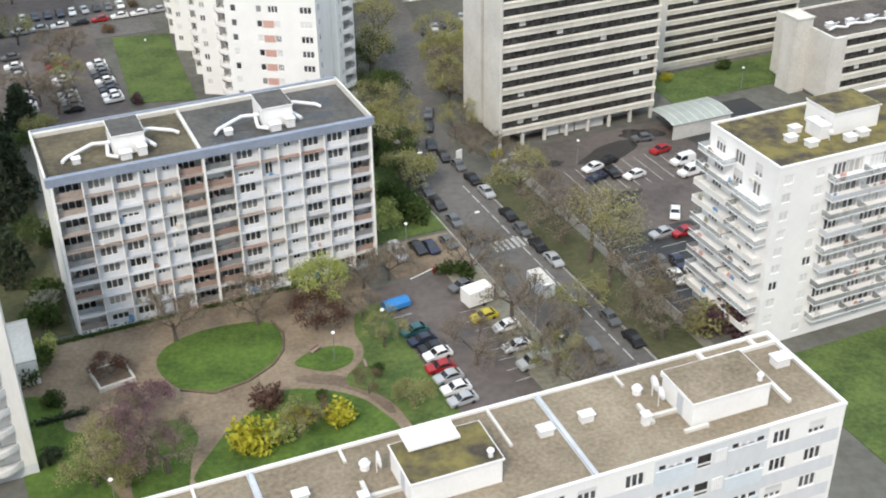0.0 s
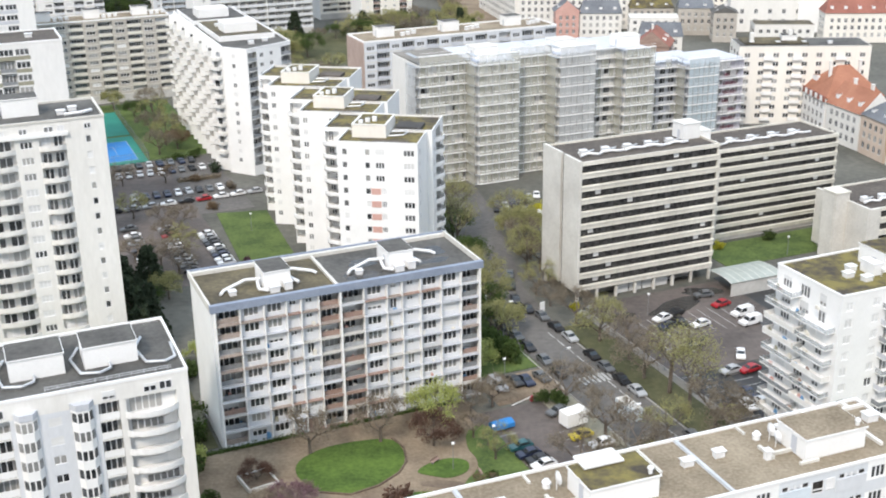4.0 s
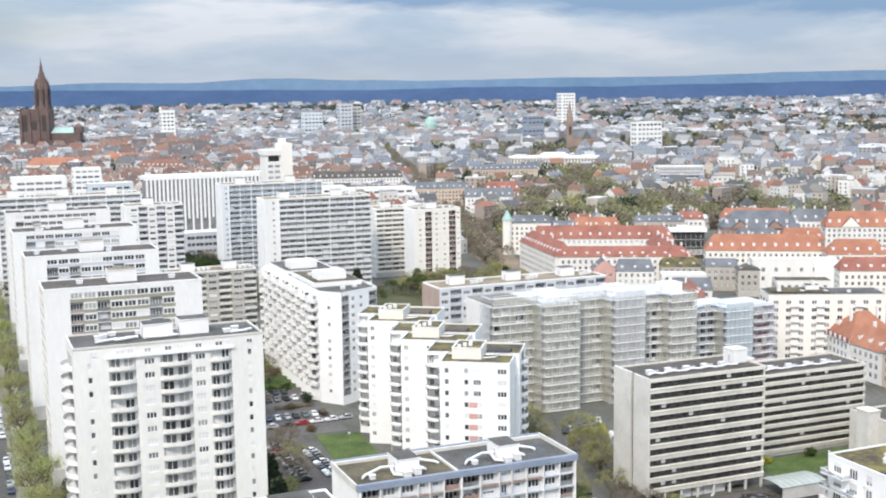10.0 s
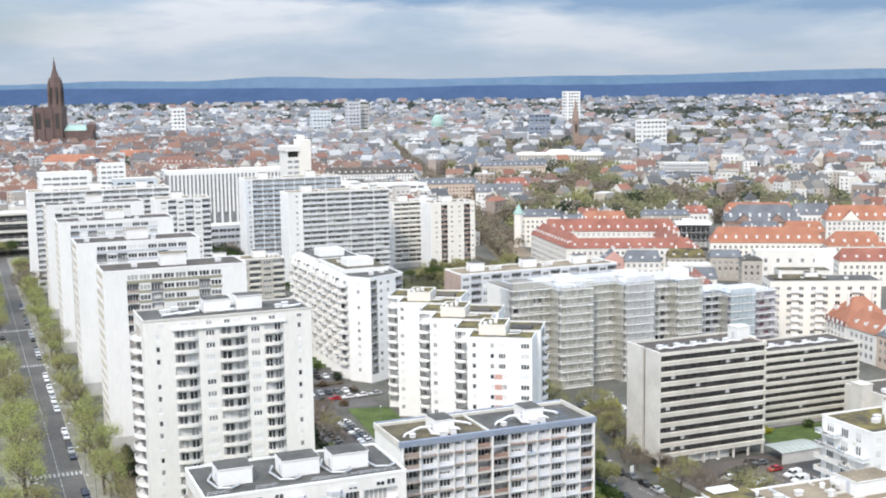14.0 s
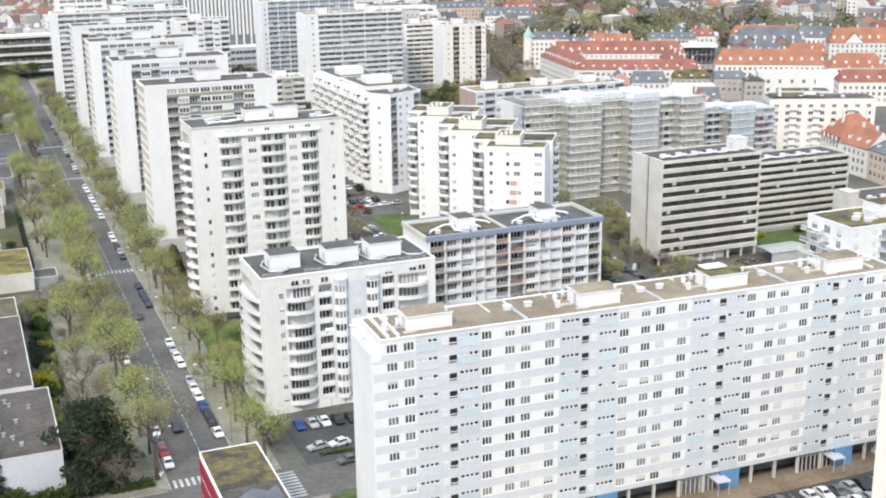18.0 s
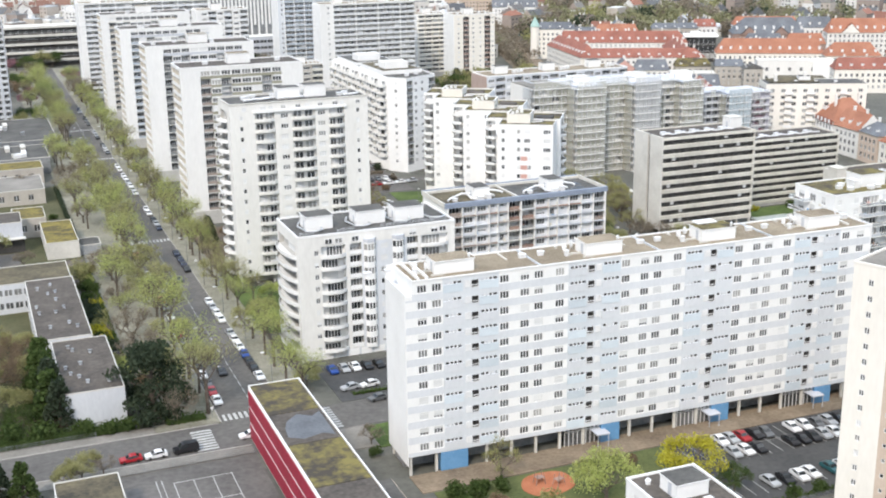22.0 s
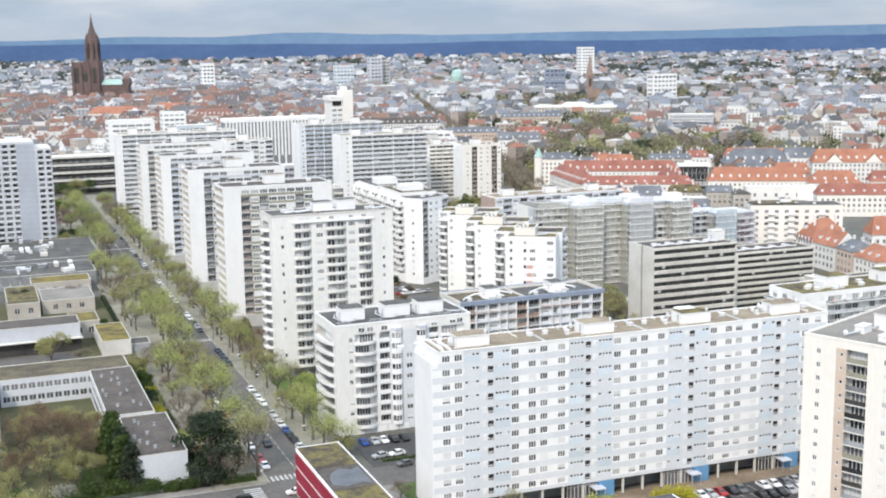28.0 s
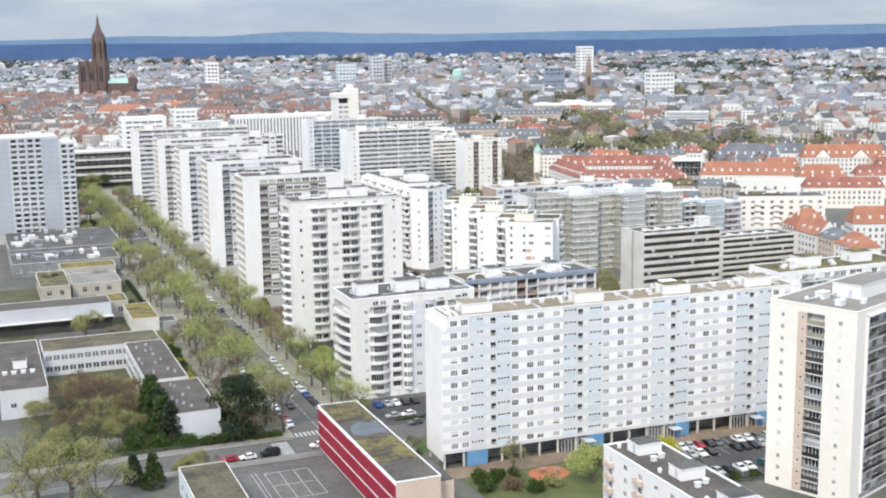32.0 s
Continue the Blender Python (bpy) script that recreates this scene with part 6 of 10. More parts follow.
# ---------- the cream tower with dark balcony stacks ----------
def stack_tower():
    L, D, H, pitch = 26.5, 16.0, 40.0, 2.8
    t = thing("apartment_tower", "cream tower with two dark brown stacks of balconies", "apartment building", at(165.5, 531.0))
    random.seed(55)
    f = Face(t, Matrix.Identity(4), ["cream", "soffit", "white", "darkwall"], 2)
    f.blank(0, L, H - 1.2, H)
    for k in range(13):
        z1 = H - 1.2 - pitch * k
        z0 = z1 - pitch
        x = 0.0
        for a, b, kind in ((1.2, 5.0, "w"), (6.0, 9.7, "L"), (10.6, 14.4, "w"), (15.2, 19.0, "w"), (19.8, 23.6, "L"), (24.2, 26.2, "w")):
            f.blank(x, a, z0, z1)
            if kind == "L":
                f.loggia(a, b, z0, z1, 1.3, 0, 0.9, "brown", inner=3, glazed=0.5, down=0.05)
            else:
                f.win(a, b, z0, z1, 1.2, 1.1, z0 + 1.6, 2, 0, 0.3)
            x = b
        f.blank(x, L, z0, z1)
    f.blank(0, L, 0, H - 1.2 - pitch * 13, 1)
    f.done()
    e = Build()
    e.box(-0.3, 0.0, 0, D, 0, H)
    part("end_wall", e, t, "white_clean")
    s = Build()
    shell(s, L, D, H)
    part("rear_wall", s, t, "cream")
    flat_roof(t, L, D, H, "gravel", "white_clean", 0.45)
    lift_house(9.0, 6.0, H, 6.0, 5.0, 3.0, t)
    for x in (4.0, 18.0, 22.0):
        roof_vent(t, x, 5.0, H, 1.2, 1.0, 1.0)
    flush_rows()


stack_tower()


# ---------- the solitary tower beside the school ----------
def solitary_tower():
    t = thing("apartment_tower", "solitary blue-grey tower with white balcony stacks", "apartment building", at(-133.0, 478.0))
    random.seed(59)
    D, pitch = 30.0, 2.85
    for x0, x1, H, cells in ((0.0, 37.6, 57.0, (("b", 2.0, 10.0), ("p", 10.0, 12.4), ("l", 12.4, 16.6), ("l", 16.6, 20.8), ("l", 20.8, 25.0), ("l", 25.0, 28.8), ("b", 28.8, 37.6))), (37.6, 46.0, 53.4, (("l", 38.0, 42.0), ("l", 42.0, 45.6)))):
        f = Face(t, Matrix.Identity(4), ["greywall", "soffit", "towergrey", "slabband"], 2)
        n = int((H - 4.0) / pitch)
        for k in range(n):
            z1 = H - 1.0 - pitch * k
            z0 = z1 - pitch
            if k == 0:
                f.blank(x0, x1, z1, H, 3)
            x = x0
            for kind, a, b in cells:
                f.blank(x, a, z0, z1, 2)
                if kind == "l":
                    f.loggia(a + 1.1, b - 0.15, z0, z1, 1.6, 3, 0.95, "slabband", inner=1, glazed=0.7, down=0.1)
                    f.blank(a + 0.15, a + 1.1, z0, z1, 0)
                    f.blank(a, a + 0.15, z0, z1, 3)
                    f.blank(b - 0.15, b, z0, z1, 3)
                else:
                    f.blank(a, b, z0, z1 - 0.12, 2)
                    f.blank(a, b, z1 - 0.12, z1, 0)
                x = b
            f.blank(x, x1, z0, z1, 2)
        f.blank(x0, x1, 0, H - 1.0 - pitch * n + 0.001, 1)
        f.done()
        s = Build()
        s.face([(x1, 0, 0), (x1, D, 0), (x1, D, H), (x1, 0, H)])
        s.face([(x1, D, 0), (x0, D, 0), (x0, D, H), (x1, D, H)])
        s.face([(x0, D, 0), (x0, 0, 0), (x0, 0, H), (x0, D, H)])
        part("rear_wall", s, t, "towergrey")
        r = Build()
        r.box(x0 + 0.2, x1 - 0.2, 0.2, D - 0.2, H - 0.2, H + 0.1)
        part("roof", r, t, "concrete_pale")
    lift_house(24.0, 8.0, 57.1, 6.0, 5.0, 2.4, t, wall="slabpale")
    flush_rows()


solitary_tower()


# ---------- the scaffolded block ----------
def scaffolded_block():
    t = thing("scaffolded_block", "stepped apartment block wrapped in scaffolding and grey-green netting", "apartment building", at(92.0, 262.0))
    segs = [(2.0, 17.5, 18.0, 34.5), (17.5, 30.0, 12.5, 34.5), (30.0, 43.0, 18.0, 34.3), (43.0, 54.5, 12.5, 34.3), (54.5, 66.0, 18.0, 33.6), (66.0, 76.0, 14.5, 33.2), (76.0, 90.0, 21.0, 27.0), (90.0, 101.0, 17.0, 26.4), (101.0, 115.0, 22.0, 25.6)]
    sheets = ["net", "net", "net", "net_white", "net", "net", "net", "net_blue", "net_white"]
    cover = [0.9, 1.0, 0.85, 1.0, 0.25, 1.0, 0.15, 1.0, 0.12]
    random.seed(61)
    for i, (x0, x1, y0, h) in enumerate(segs):
        L = x1 - x0
        c = Build()
        c.box(x0, x1, y0, 38.0, 0, h)
        part("core_wall", c, t, "offwhite" if i < 6 else ("greywall" if i < 8 else "lilacwall"))
        n = int(h / 2.85)
        w = Build()
        for k in range(n):
            z = 1.2 + k * 2.85
            q = x0 + 0.8
            while q < x1 - 1.6:
                if random.random() < 0.8:
                    w.box(q, q + 2.0, y0 - 0.05, y0 + 0.02, z - 0.3, z + 1.3)
                q += 3.1
        part("window_panes", w, t, "glass", kind="stuff")
        # netting hung in sheets, with gaps
        s = Build()
        q = x0
        while q < x1 - 0.5:
            e = min(x1, q + 2.6)
            for k in range(n + 1):
                z = k * 2.85
                if random.random() < cover[i]:
                    s.face([(q + 0.03, y0 - 1.35 + random.uniform(-0.05, 0.05), z + 0.25), (e - 0.03, y0 - 1.35, z + 0.25), (e - 0.03, y0 - 1.35 + random.uniform(-0.05, 0.05), z + 2.75), (q + 0.03, y0 - 1.35, z + 2.75)])
            q = e
        part("netting", s, t, sheets[i], kind="stuff")
        for k in range(n + 2):
            z = k * 2.85
            d = Build()
            d.box(x0 - 0.1, x1 + 0.1, y0 - 1.5, y0 - 0.25, z - 0.03, z + 0.07)
            d.box(x0 - 0.1, x1 + 0.1, y0 - 1.56, y0 - 1.5, z - 0.05, z + 0.26)
            d.box(x0 - 0.1, x1 + 0.1, y0 - 1.5, y0 - 1.44, z + 0.93, z + 0.99)
            part("scaffold_deck", d, t, "white_clean")
        q = x0
        while q <= x1 + 0.01:
            p = Build()
            p.tube((q, y0 - 1.45, 0), (q, y0 - 1.45, h + 1.2), 0.1, 0.1, 5)
            p.tube((q, y0 - 0.3, 0), (q, y0 - 0.3, h + 1.2), 0.06, 0.06, 5)
            part("standard", p, t, "steel")
            q += L / max(1, round(L / 2.0))
        r = Build()
        r.box(x0 + 0.3, x1 - 0.3, y0 + 0.3, 37.7, h, h + 0.3)
        part("roof", r, t, "greywall" if i else "paving")
        if i in (1, 3, 5):
            lift_house(x0 + 2, y0 + 6, h + 0.3, 7.0, 5.5, 3.0, t, "concrete_pale")
        if i == 8:
            for k in range(1, n):
                m = Build()
                m.box(x0 + 2.2, x0 + 4.2, y0 - 0.12, y0, k * 2.85 + 0.3, k * 2.85 + 2.4)
                m.box(x0 + 6.5, x0 + 11.5, y0 - 0.12, y0, k * 2.85 + 0.6, k * 2.85 + 1.6)
                part("crimson_panel", m, t, "purplewall")
        lf = Build()
        yb = 36.0
        for k in range(n + 2):
            lf.box(x0 - 1.4, x0 - 0.2, y0 - 1.4, min(yb, y0 + 6), k * 2.85 - 0.05, k * 2.85 + 0.1)
        if i % 2 or i == 0:
            lf.face([(x0 - 1.35, min(yb, y0 + 6), 0), (x0 - 1.35, y0 - 1.4, 0), (x0 - 1.35, y0 - 1.4, h), (x0 - 1.35, min(yb, y0 + 6), h)], 1)
            part("side_scaffold", lf, t, ["steel", "net_white" if i == 0 else "net"], kind="stuff")


scaffolded_block()


# ---------- plain window blocks for the middle distance ----------
def window_block(name, label, category, m, L, D, H, wall, roofm="bitumen", pitch=2.9, bay=3.0, w=1.4, h=1.4, group="", roof="flat", rise_h=6.0, hip=4.0, sides=True, house=True, chimneys=0, balc=(), front=True):
    """A block whose windows are set in as frames and panes, row by row."""
    t = thing(name, label, category, m, group)
    b = Build()
    shell(b, L, D, H, front=True, left=True)
    part("wall", b, t, wall)
    n = int((H - 0.8) / pitch)
    z_first = (H - n * pitch) * 0.5
    for k in range(n):
        z = z_first + k * pitch + pitch * 0.3
        gl = Build()
        for along, F in ((L, 0), (D, 1)):
            if (F and not sides) or (not F and not front):
                continue
            c = max(1, int((along - 0.6) / bay))
            for i in range(c):
                q = (along - c * bay) / 2 + i * bay + (bay - w) / 2
                if F:
                    gl.box(-0.1, 0.0, q - 0.12, q + w + 0.12, z - 0.14, z)
                    gl.box(-0.05, 0.02, q, q + w, z, z + h, 1)
                else:
                    gl.box(q - 0.12, q + w + 0.12, -0.1, 0.0, z - 0.14, z)
                    gl.box(q + w / 2 - 0.07, q + w / 2 + 0.07, -0.08, 0.0, z, z + h)
                    gl.box(q, q + w, -0.05, 0.02, z, z + h, 1)
        part("glazing", gl, t, ["frame", "glass"], kind="stuff")
    for q in balc:
        for k in range(n):
            z = z_first + k * pitch
            bb = Build()
            bb.box(q, q + 3.4, -1.2, 0.0, z, z + 0.18)
            bb.box(q, q + 3.4, -1.2, -1.12, z + 0.18, z + 1.05)
            bb.box(q, q + 0.08, -1.12, 0.0, z + 0.18, z + 1.05)
            part("balcony", bb, t, "white_clean")
    if roof == "flat":
        flat_roof(t, L, D, H, roofm, "concrete_pale", 0.22, 0.16, 0.04)
        if house:
            lift_house(L * 0.35, D * 0.4, H, min(5.0, L * 0.3), min(4.0, D * 0.4), 2.4, t)
            for q in range(4):
                roof_vent(t, L * (0.1 + 0.2 * q), D * 0.3, H, 1.3, 1.0, 0.8)
    else:
        r = Build()
        r.gable(-0.4, L + 0.4, 0, D, H, H + rise_h, 0, 1, L >= D, hip)
        ro = part("roof", r, t, [roofm, wall])
        nd = int(max(L, D) / 5.5)
        dm = Build()
        along = L >= D
        near, far_edge = (0.12 * D, 0.32 * D) if along else (0.12 * L, 0.32 * L)
        half = 0.7
        lo, hi = H + rise_h * 0.12, H + rise_h * 0.5
        if along:
            dm.box(-half, half, near, far_edge, lo, hi)
            dm.face([(-half - 0.1, near - 0.1, hi), (half + 0.1, near - 0.1, hi), (0, far_edge + 0.2, hi + 0.5)], 1)
        else:
            dm.box(near, far_edge, -half, half, lo, hi)
            dm.face([(near - 0.1, half + 0.1, hi), (near - 0.1, -half - 0.1, hi), (far_edge + 0.2, 0, hi + 0.5)], 1)
        dm = dm.mesh("dormer", ["frame", roofm])
        for i in range(nd if label.find("old building") < 0 else 0):
            q = (i + 0.5) * max(L, D) / nd
            part("dormer", dm, ro, m=MOVE((q, 0, 0)) if along else MOVE((0, q, 0)))
        for i in range(chimneys):
            c = Build()
            q = (i + 0.5) / chimneys
            x, y = (q * L, D * 0.55) if L >= D else (L * 0.55, q * D)
            c.box(x - 0.5, x + 0.5, y - 0.4, y + 0.4, H + rise_h * 0.4, H + rise_h + 1.4)
            c.box(x - 0.6, x + 0.6, y - 0.5, y + 0.5, H + rise_h + 1.4, H + rise_h + 1.6)
            part("chimney", c, ro, "offwhite")
    return t


window_block("apartment_block", "cream eight-storey block with flat roof and balconies", "apartment building", at(215.5, 298.0, 0, -25), 43.0, 15.0, 26.0, "cream", "bitumen", 2.9, 4.7, 1.7, 1.3, balc=(8.0, 17.4, 31.5))
for u, v, L, D, tn, z in ((219.0, 300.0, 21.0, 11.5, -25, 26.2),):
    pent = thing("roof_garden", "low dark planted roof set back on the flat block", "roof garden", at(u, v, z, tn))
    b = Build()
    b.prism([(0, 0), (L, 0), (L, D), (0, D)], 0.05, 0.3)
    b.gable(0.5, L - 0.5, 0.5, D - 0.5, 0.3, 1.3, 0, 0, True, 3.0, 0.0)
    part("planted_roof", b, pent, "oldroof")
    for x0, y0, z1 in ((2.0, 1.5, 3.4), (L - 6, 3.0, 4.0)):
        b = Build()
        b.box(x0, x0 + 1.2, y0, y0 + 1.5, 0.4, z1)
        part("chimney", b, pent, "offwhite")


# ---------- cream tower at the near right ----------
def cream_tower():
    t = thing("apartment_tower", "cream sixteen-storey tower with dark balcony stacks and roof plant", "apartment building", at(36.0, 5.0, 0, 22.0))
    L, D, H, pitch = 42.0, 21.2, 44.0, 2.8
    random.seed(71)
    f = Face(t, Matrix.Identity(4), ["cream", "soffit", "darkwall"], 1)
    e = Face(t, left_side(D), ["cream", "soffit", "pinkwall"], 1)
    rng = random.Random(71)
    for k in range(15):
        z1 = H - 1.6 - pitch * k
        z0 = z1 - pitch
        if k == 0:
            f.blank(0, L, z1, H)
            e.blank(0, D, z1, H)
        f.blank(0, 4.6, z0, z1)
        x = 4.6
        while x < L - 3:
            f.loggia(x, x + 5.6, z0, z1, 1.4, 0, 0.9, rng.choice(("lampmetal", "darkwall", "railglass", "tyre")), inner=1, glazed=0.85, down=0.5)
            x += 5.6
        f.blank(x, L, z0, z1)
        e.blank(0, 1.4, z0, z1)
        e.win(1.4, 5.0, z0, z1, 0.9, 1.1, z0 + 1.5, 2, 0, 0.3)
        e.blank(5.0, 7.0, z0, z1)
        e.win(7.0, 9.2, z0, z1, 0.7, 0.8, z0 + 1.6, 1, 2, 0.1)
        e.loggia(9.2, 13.6, z0, z1, 1.4, 0, 1.0, rng.choice(("tyre", "olive", "darkwall", "railglass")), inner=1, glazed=0.8)
        e.blank(13.6, 15.2, z0, z1)
        e.win(15.2, 19.4, z0, z1, 0.9, 1.1, z0 + 1.5, 2, 0, 0.5)
        e.blank(19.4, D, z0, z1)
    f.blank(0, L, 0, H - 1.6 - pitch * 15 + 0.001)
    e.blank(0, D, 0, H - 1.6 - pitch * 15 + 0.001)
    f.done()
    e.done("side_wall")
    s = Build()
    shell(s, L, D, H)
    part("rear_wall", s, t, "cream")
    fr = Build()
    fr.box(4.2, 4.6, -0.5, 0, 2, H - 1.2)
    fr.box(4.2, L - 2, -0.5, 0, H - 1.6, H - 1.2)
    part("balcony_surround", fr, t, "white_clean")
    flat_roof(t, L, D, H, "paving", "cream", 0.4)
    lift_house(13.0, 6.0, H, 17.0, 7.0, 3.2, t, "paving", "white")
    for x, y, w, d, h in ((4.0, 6.0, 2.2, 1.6, 1.2), (7.6, 12.4, 3.4, 2.0, 1.5), (9.6, 3.4, 1.2, 1.0, 1.0), (33.0, 5.0, 2.4, 1.6, 1.2)):
        roof_vent(t, x, y, H, w, d, h)
    for x, y in ((5.0, 15.0), (10.4, 9.0)):
        roof_turbine(t, x, y, H)
    duct(t, [(3, 14, H + 0.6), (9, 13, H + 0.6), (13, 12, H + 0.9)], 0.22, "metal")


cream_tower()


def low_white_block():
    L, D, H = 11.8, 46.0, 20.0
    t = thing("apartment_block", "seven-storey white block with pink balconies and roof sheds", "apartment building", at(-22.0, -33.5))
    random.seed(72)
    f = Face(t, left_side(D), ["white", "soffit"])
    for k in range(7):
        z1 = H - 0.6 - 2.77 * k
        z0 = z1 - 2.77
        if k == 0:
            f.blank(0, D, z1, H)
        for i in range(8):
            a = i * D / 8
            f.win(a, a + D / 8, z0, z1, 1.4, 1.3, z0 + 1.45, 2, 0, 0.4)
            if i % 2 == 0:
                key = ("pinkbal",)
                if key not in WINDOWS:
                    b = Build()
                    b.box(0, 2.6, -1.1, 0.02, 0, 0.18)
                    b.box(0, 2.6, -1.1, -1.02, 0.18, 1.0)
                    b.box(0, 0.08, -1.02, 0, 0.18, 1.0)
                    b.box(2.52, 2.6, -1.02, 0, 0.18, 1.0)
                    WINDOWS[key] = b.mesh("balcony", "pinkwall")
                part("balcony", WINDOWS[key], t, m=f.F @ MOVE((a + 1.6, 0, z0)))
    f.blank(0, D, 0, H - 0.6 - 2.77 * 7 + 0.001)
    f.done()
    s = Build()
    shell(s, L, D, H, front=True)
    part("rear_wall", s, t, "white")
    flat_roof(t, L, D, H, "brownroof", "white_clean", 0.35, 0.25)
    for y in (6.0, 22.0, 37.5):
        lift_house(3.2, y, H, 5.4, 4.4, 2.2, t, "bitumen")
        roof_vent(t, 4.0, y - 4, H, 1.0, 0.8, 0.9)
        roof_vent(t, 6.4, y - 3, H, 1.0, 0.8, 0.9)
        roof_turbine(t, 2.2, y + 6, H)


low_white_block()


def red_school():
    L, D, H = 10.2, 59.8, 11.3
    t = thing("school_building", "low school building with crimson side wall and mossy flat roof", "school", at(-61.2, 31.4))
    E = left_side(D)
    w = Build()
    holed(w, 0, D, 0, H)
    part("side_wall", w, t, "white_clean", m=E)
    for k in range(3):
        z0 = 0.5 + k * 3.5
        for i in range(20):
            b = Build()
            a = 0.15 + i * (D - 0.3) / 20
            b.box(a, a + (D - 0.3) / 20 - 0.06, -0.18, 0.0, z0, z0 + 2.9 + (0.2 if k == 2 else 0))
            part("crimson_panel", b, t, "red", m=E)
        g = Build()
        g.box(0.2, D - 0.2, -0.08, 0.0, z0 + 2.95, z0 + 3.4)
        part("white_band", g, t, "white_clean", m=E)
    s = Build()
    shell(s, L, D, H, front=True)
    part("end_wall", s, t, "pinkwall")
    spans = [(0.0, 13.0, "brownroof"), (13.0, 30.0, "mossroof"), (30.0, 44.0, "brownroof"), (44.0, D, "mossroof")]
    for y0, y1, mt in spans:
        r = Build()
        r.box(0.25, L - 0.25, y0 + 0.2, y1, H - 0.1, H + 0.12)
        part("roof", r, t, mt)
    r = Build()
    r.prism([(1.2, 33.5), (3.6, 31.8), (7.4, 33.0), (9.4, 31.6), (9.5, 42.6), (7.6, 41.0), (5.2, 42.8), (2.6, 40.2), (1.6, 37.4)], H + 0.12, H + 0.127)
    part("damp_patch", r, t, "slate")
    p = Build()
    p.box(-0.1, 0.12, 0, D, H, H + 0.16)
    p.box(L - 0.12, L + 0.1, 0, D, H, H + 0.3)
    p.box(0.12, L - 0.12, -0.1, 0.12, H, H + 0.3)
    p.box(0.12, L - 0.12, D - 0.2, D, H, H + 0.25)
    part("parapet", p, t, "white_clean")
    a = Build()
    a.box(L, L + 4.2, 3.0, 16.0, 0, 8.8)
    an = part("annex", a, t, "pinkwall")
    r = Build()
    r.box(L + 0.2, L + 4.0, 3.2, 15.8, 8.8, 9.0)
    part("annex_roof", r, an, "bitumen")


red_school()


# ---------- streets, lots and lawns ----------
def sheet(name, outline, z, mat, label, category="ground", h=0.12):
    """A flat piece of ground with a small thickness, given by its outline on the grid."""
    b = Build()
    area = sum(outline[i][0] * outline[(i + 1) % len(outline)][1] - outline[(i + 1) % len(outline)][0] * outline[i][1] for i in range(len(outline)))
    if area < 0:
        outline = outline[::-1]
    b.prism(outline, z - h, z)
    return single(name, b, mat, label, category, at(0, 0), kind="structure")


def rect(u0, u1, v0, v1):
    return [(u0, v0), (u1, v0), (u1, v1), (u0, v1)]


def ellipse(u, v, a, b, turn=0.0, n=28, wob=0.0):
    out = []
    for i in range(n):
        t = 2 * math.pi * i / n
        k = 1 + wob * noise.noise((math.cos(t) * 1.3, math.sin(t) * 1.3, u))
        x, y = a * k * math.cos(t), b * k * math.sin(t)
        c, s = math.cos(radians(turn)), math.sin(radians(turn))
        out.append((u + x * c - y * s, v + x * s + y * c))
    return out


def rounded(pts, n=4):
    """A closed smooth outline through a few corners."""
    out = []
    c = len(pts)
    for i in range(c):
        p0, p1, p2, p3 = (Vector(pts[(i + k - 1) % c]) for k in range(4))
        for q in range(n):
            t = q / n
            p = 0.5 * (2 * p1 + (p2 - p0) * t + (2 * p0 - 5 * p1 + 4 * p2 - p3) * t * t + (3 * p1 - p0 - 3 * p2 + p3) * t ** 3)
            out.append((p.x, p.y))
    return out


def ribbon(pts, w):
    left, right = [], []
    for i, p in enumerate(pts):
        a, b = pts[max(0, i - 1)], pts[min(len(pts) - 1, i + 1)]
        d = Vector((b[0] - a[0], b[1] - a[1])).normalized()
        n = Vector((-d.y, d.x)) * w / 2
        left.append((p[0] + n.x, p[1] + n.y))
        right.append((p[0] - n.x, p[1] - n.y))
    return right + left[::-1]


sheet("road", rect(-65.2, -51.0, 84, 720), 0.05, "asphalt_old", "worn grey asphalt avenue with parked cars", "road")
sheet("road", rect(-260, 70, 88.5, 101.0), 0.045, "asphalt_old", "worn asphalt side street crossing the avenue", "road")
street = [(76.5, 40), (76.5, 110), (76.8, 150), (77.2, 178), (80.5, 200), (88, 222), (97, 250), (106, 292), (112, 330)]
sheet("road", ribbon(street, 11.5), 0.05, "asphalt_old", "worn asphalt street between the blocks", "road")
sheet("pavement", rect(-78.5, -65.2, 101.5, 720), 0.17, "verge", "worn grassy walk under the avenue trees", "pavement", 0.2)
sheet("pavement", rect(-51.0, -44.2, 101.5, 720), 0.17, "verge", "worn grassy walk beside the towers", "pavement", 0.2)
sheet("pavement", rect(-260, -78.6, 101.2, 104.5), 0.17, "paving", "narrow pavement beside the school hedge", "pavement", 0.2)
sheet("pavement", rect(-260, -62, 84.6, 88.2), 0.17, "paving", "narrow pavement beside the school yard", "pavement", 0.2)
sheet("pavement", rect(-44, -38.6, 78, 88.2), 0.17, "paving", "small paved corner beside the slab", "pavement", 0.2)
sheet("verge", rect(64.5, 70.4, 104, 150), 0.15, "verge", "worn grassy strip under street trees", "verge", 0.2)
sheet("verge", rect(83.2, 90.5, 104, 176), 0.15, "scrub", "weedy verge under street trees", "verge", 0.2)
sheet("pavement", rect(90.5, 92.2, 112, 184), 0.16, "paving", "paved walk before the parking lot", "pavement", 0.2)
sheet("parking_lot", rect(50.0, 66.0, 100, 149.5), 0.04, "asphalt_red", "asphalt parking lot beside the garden", "parking lot")
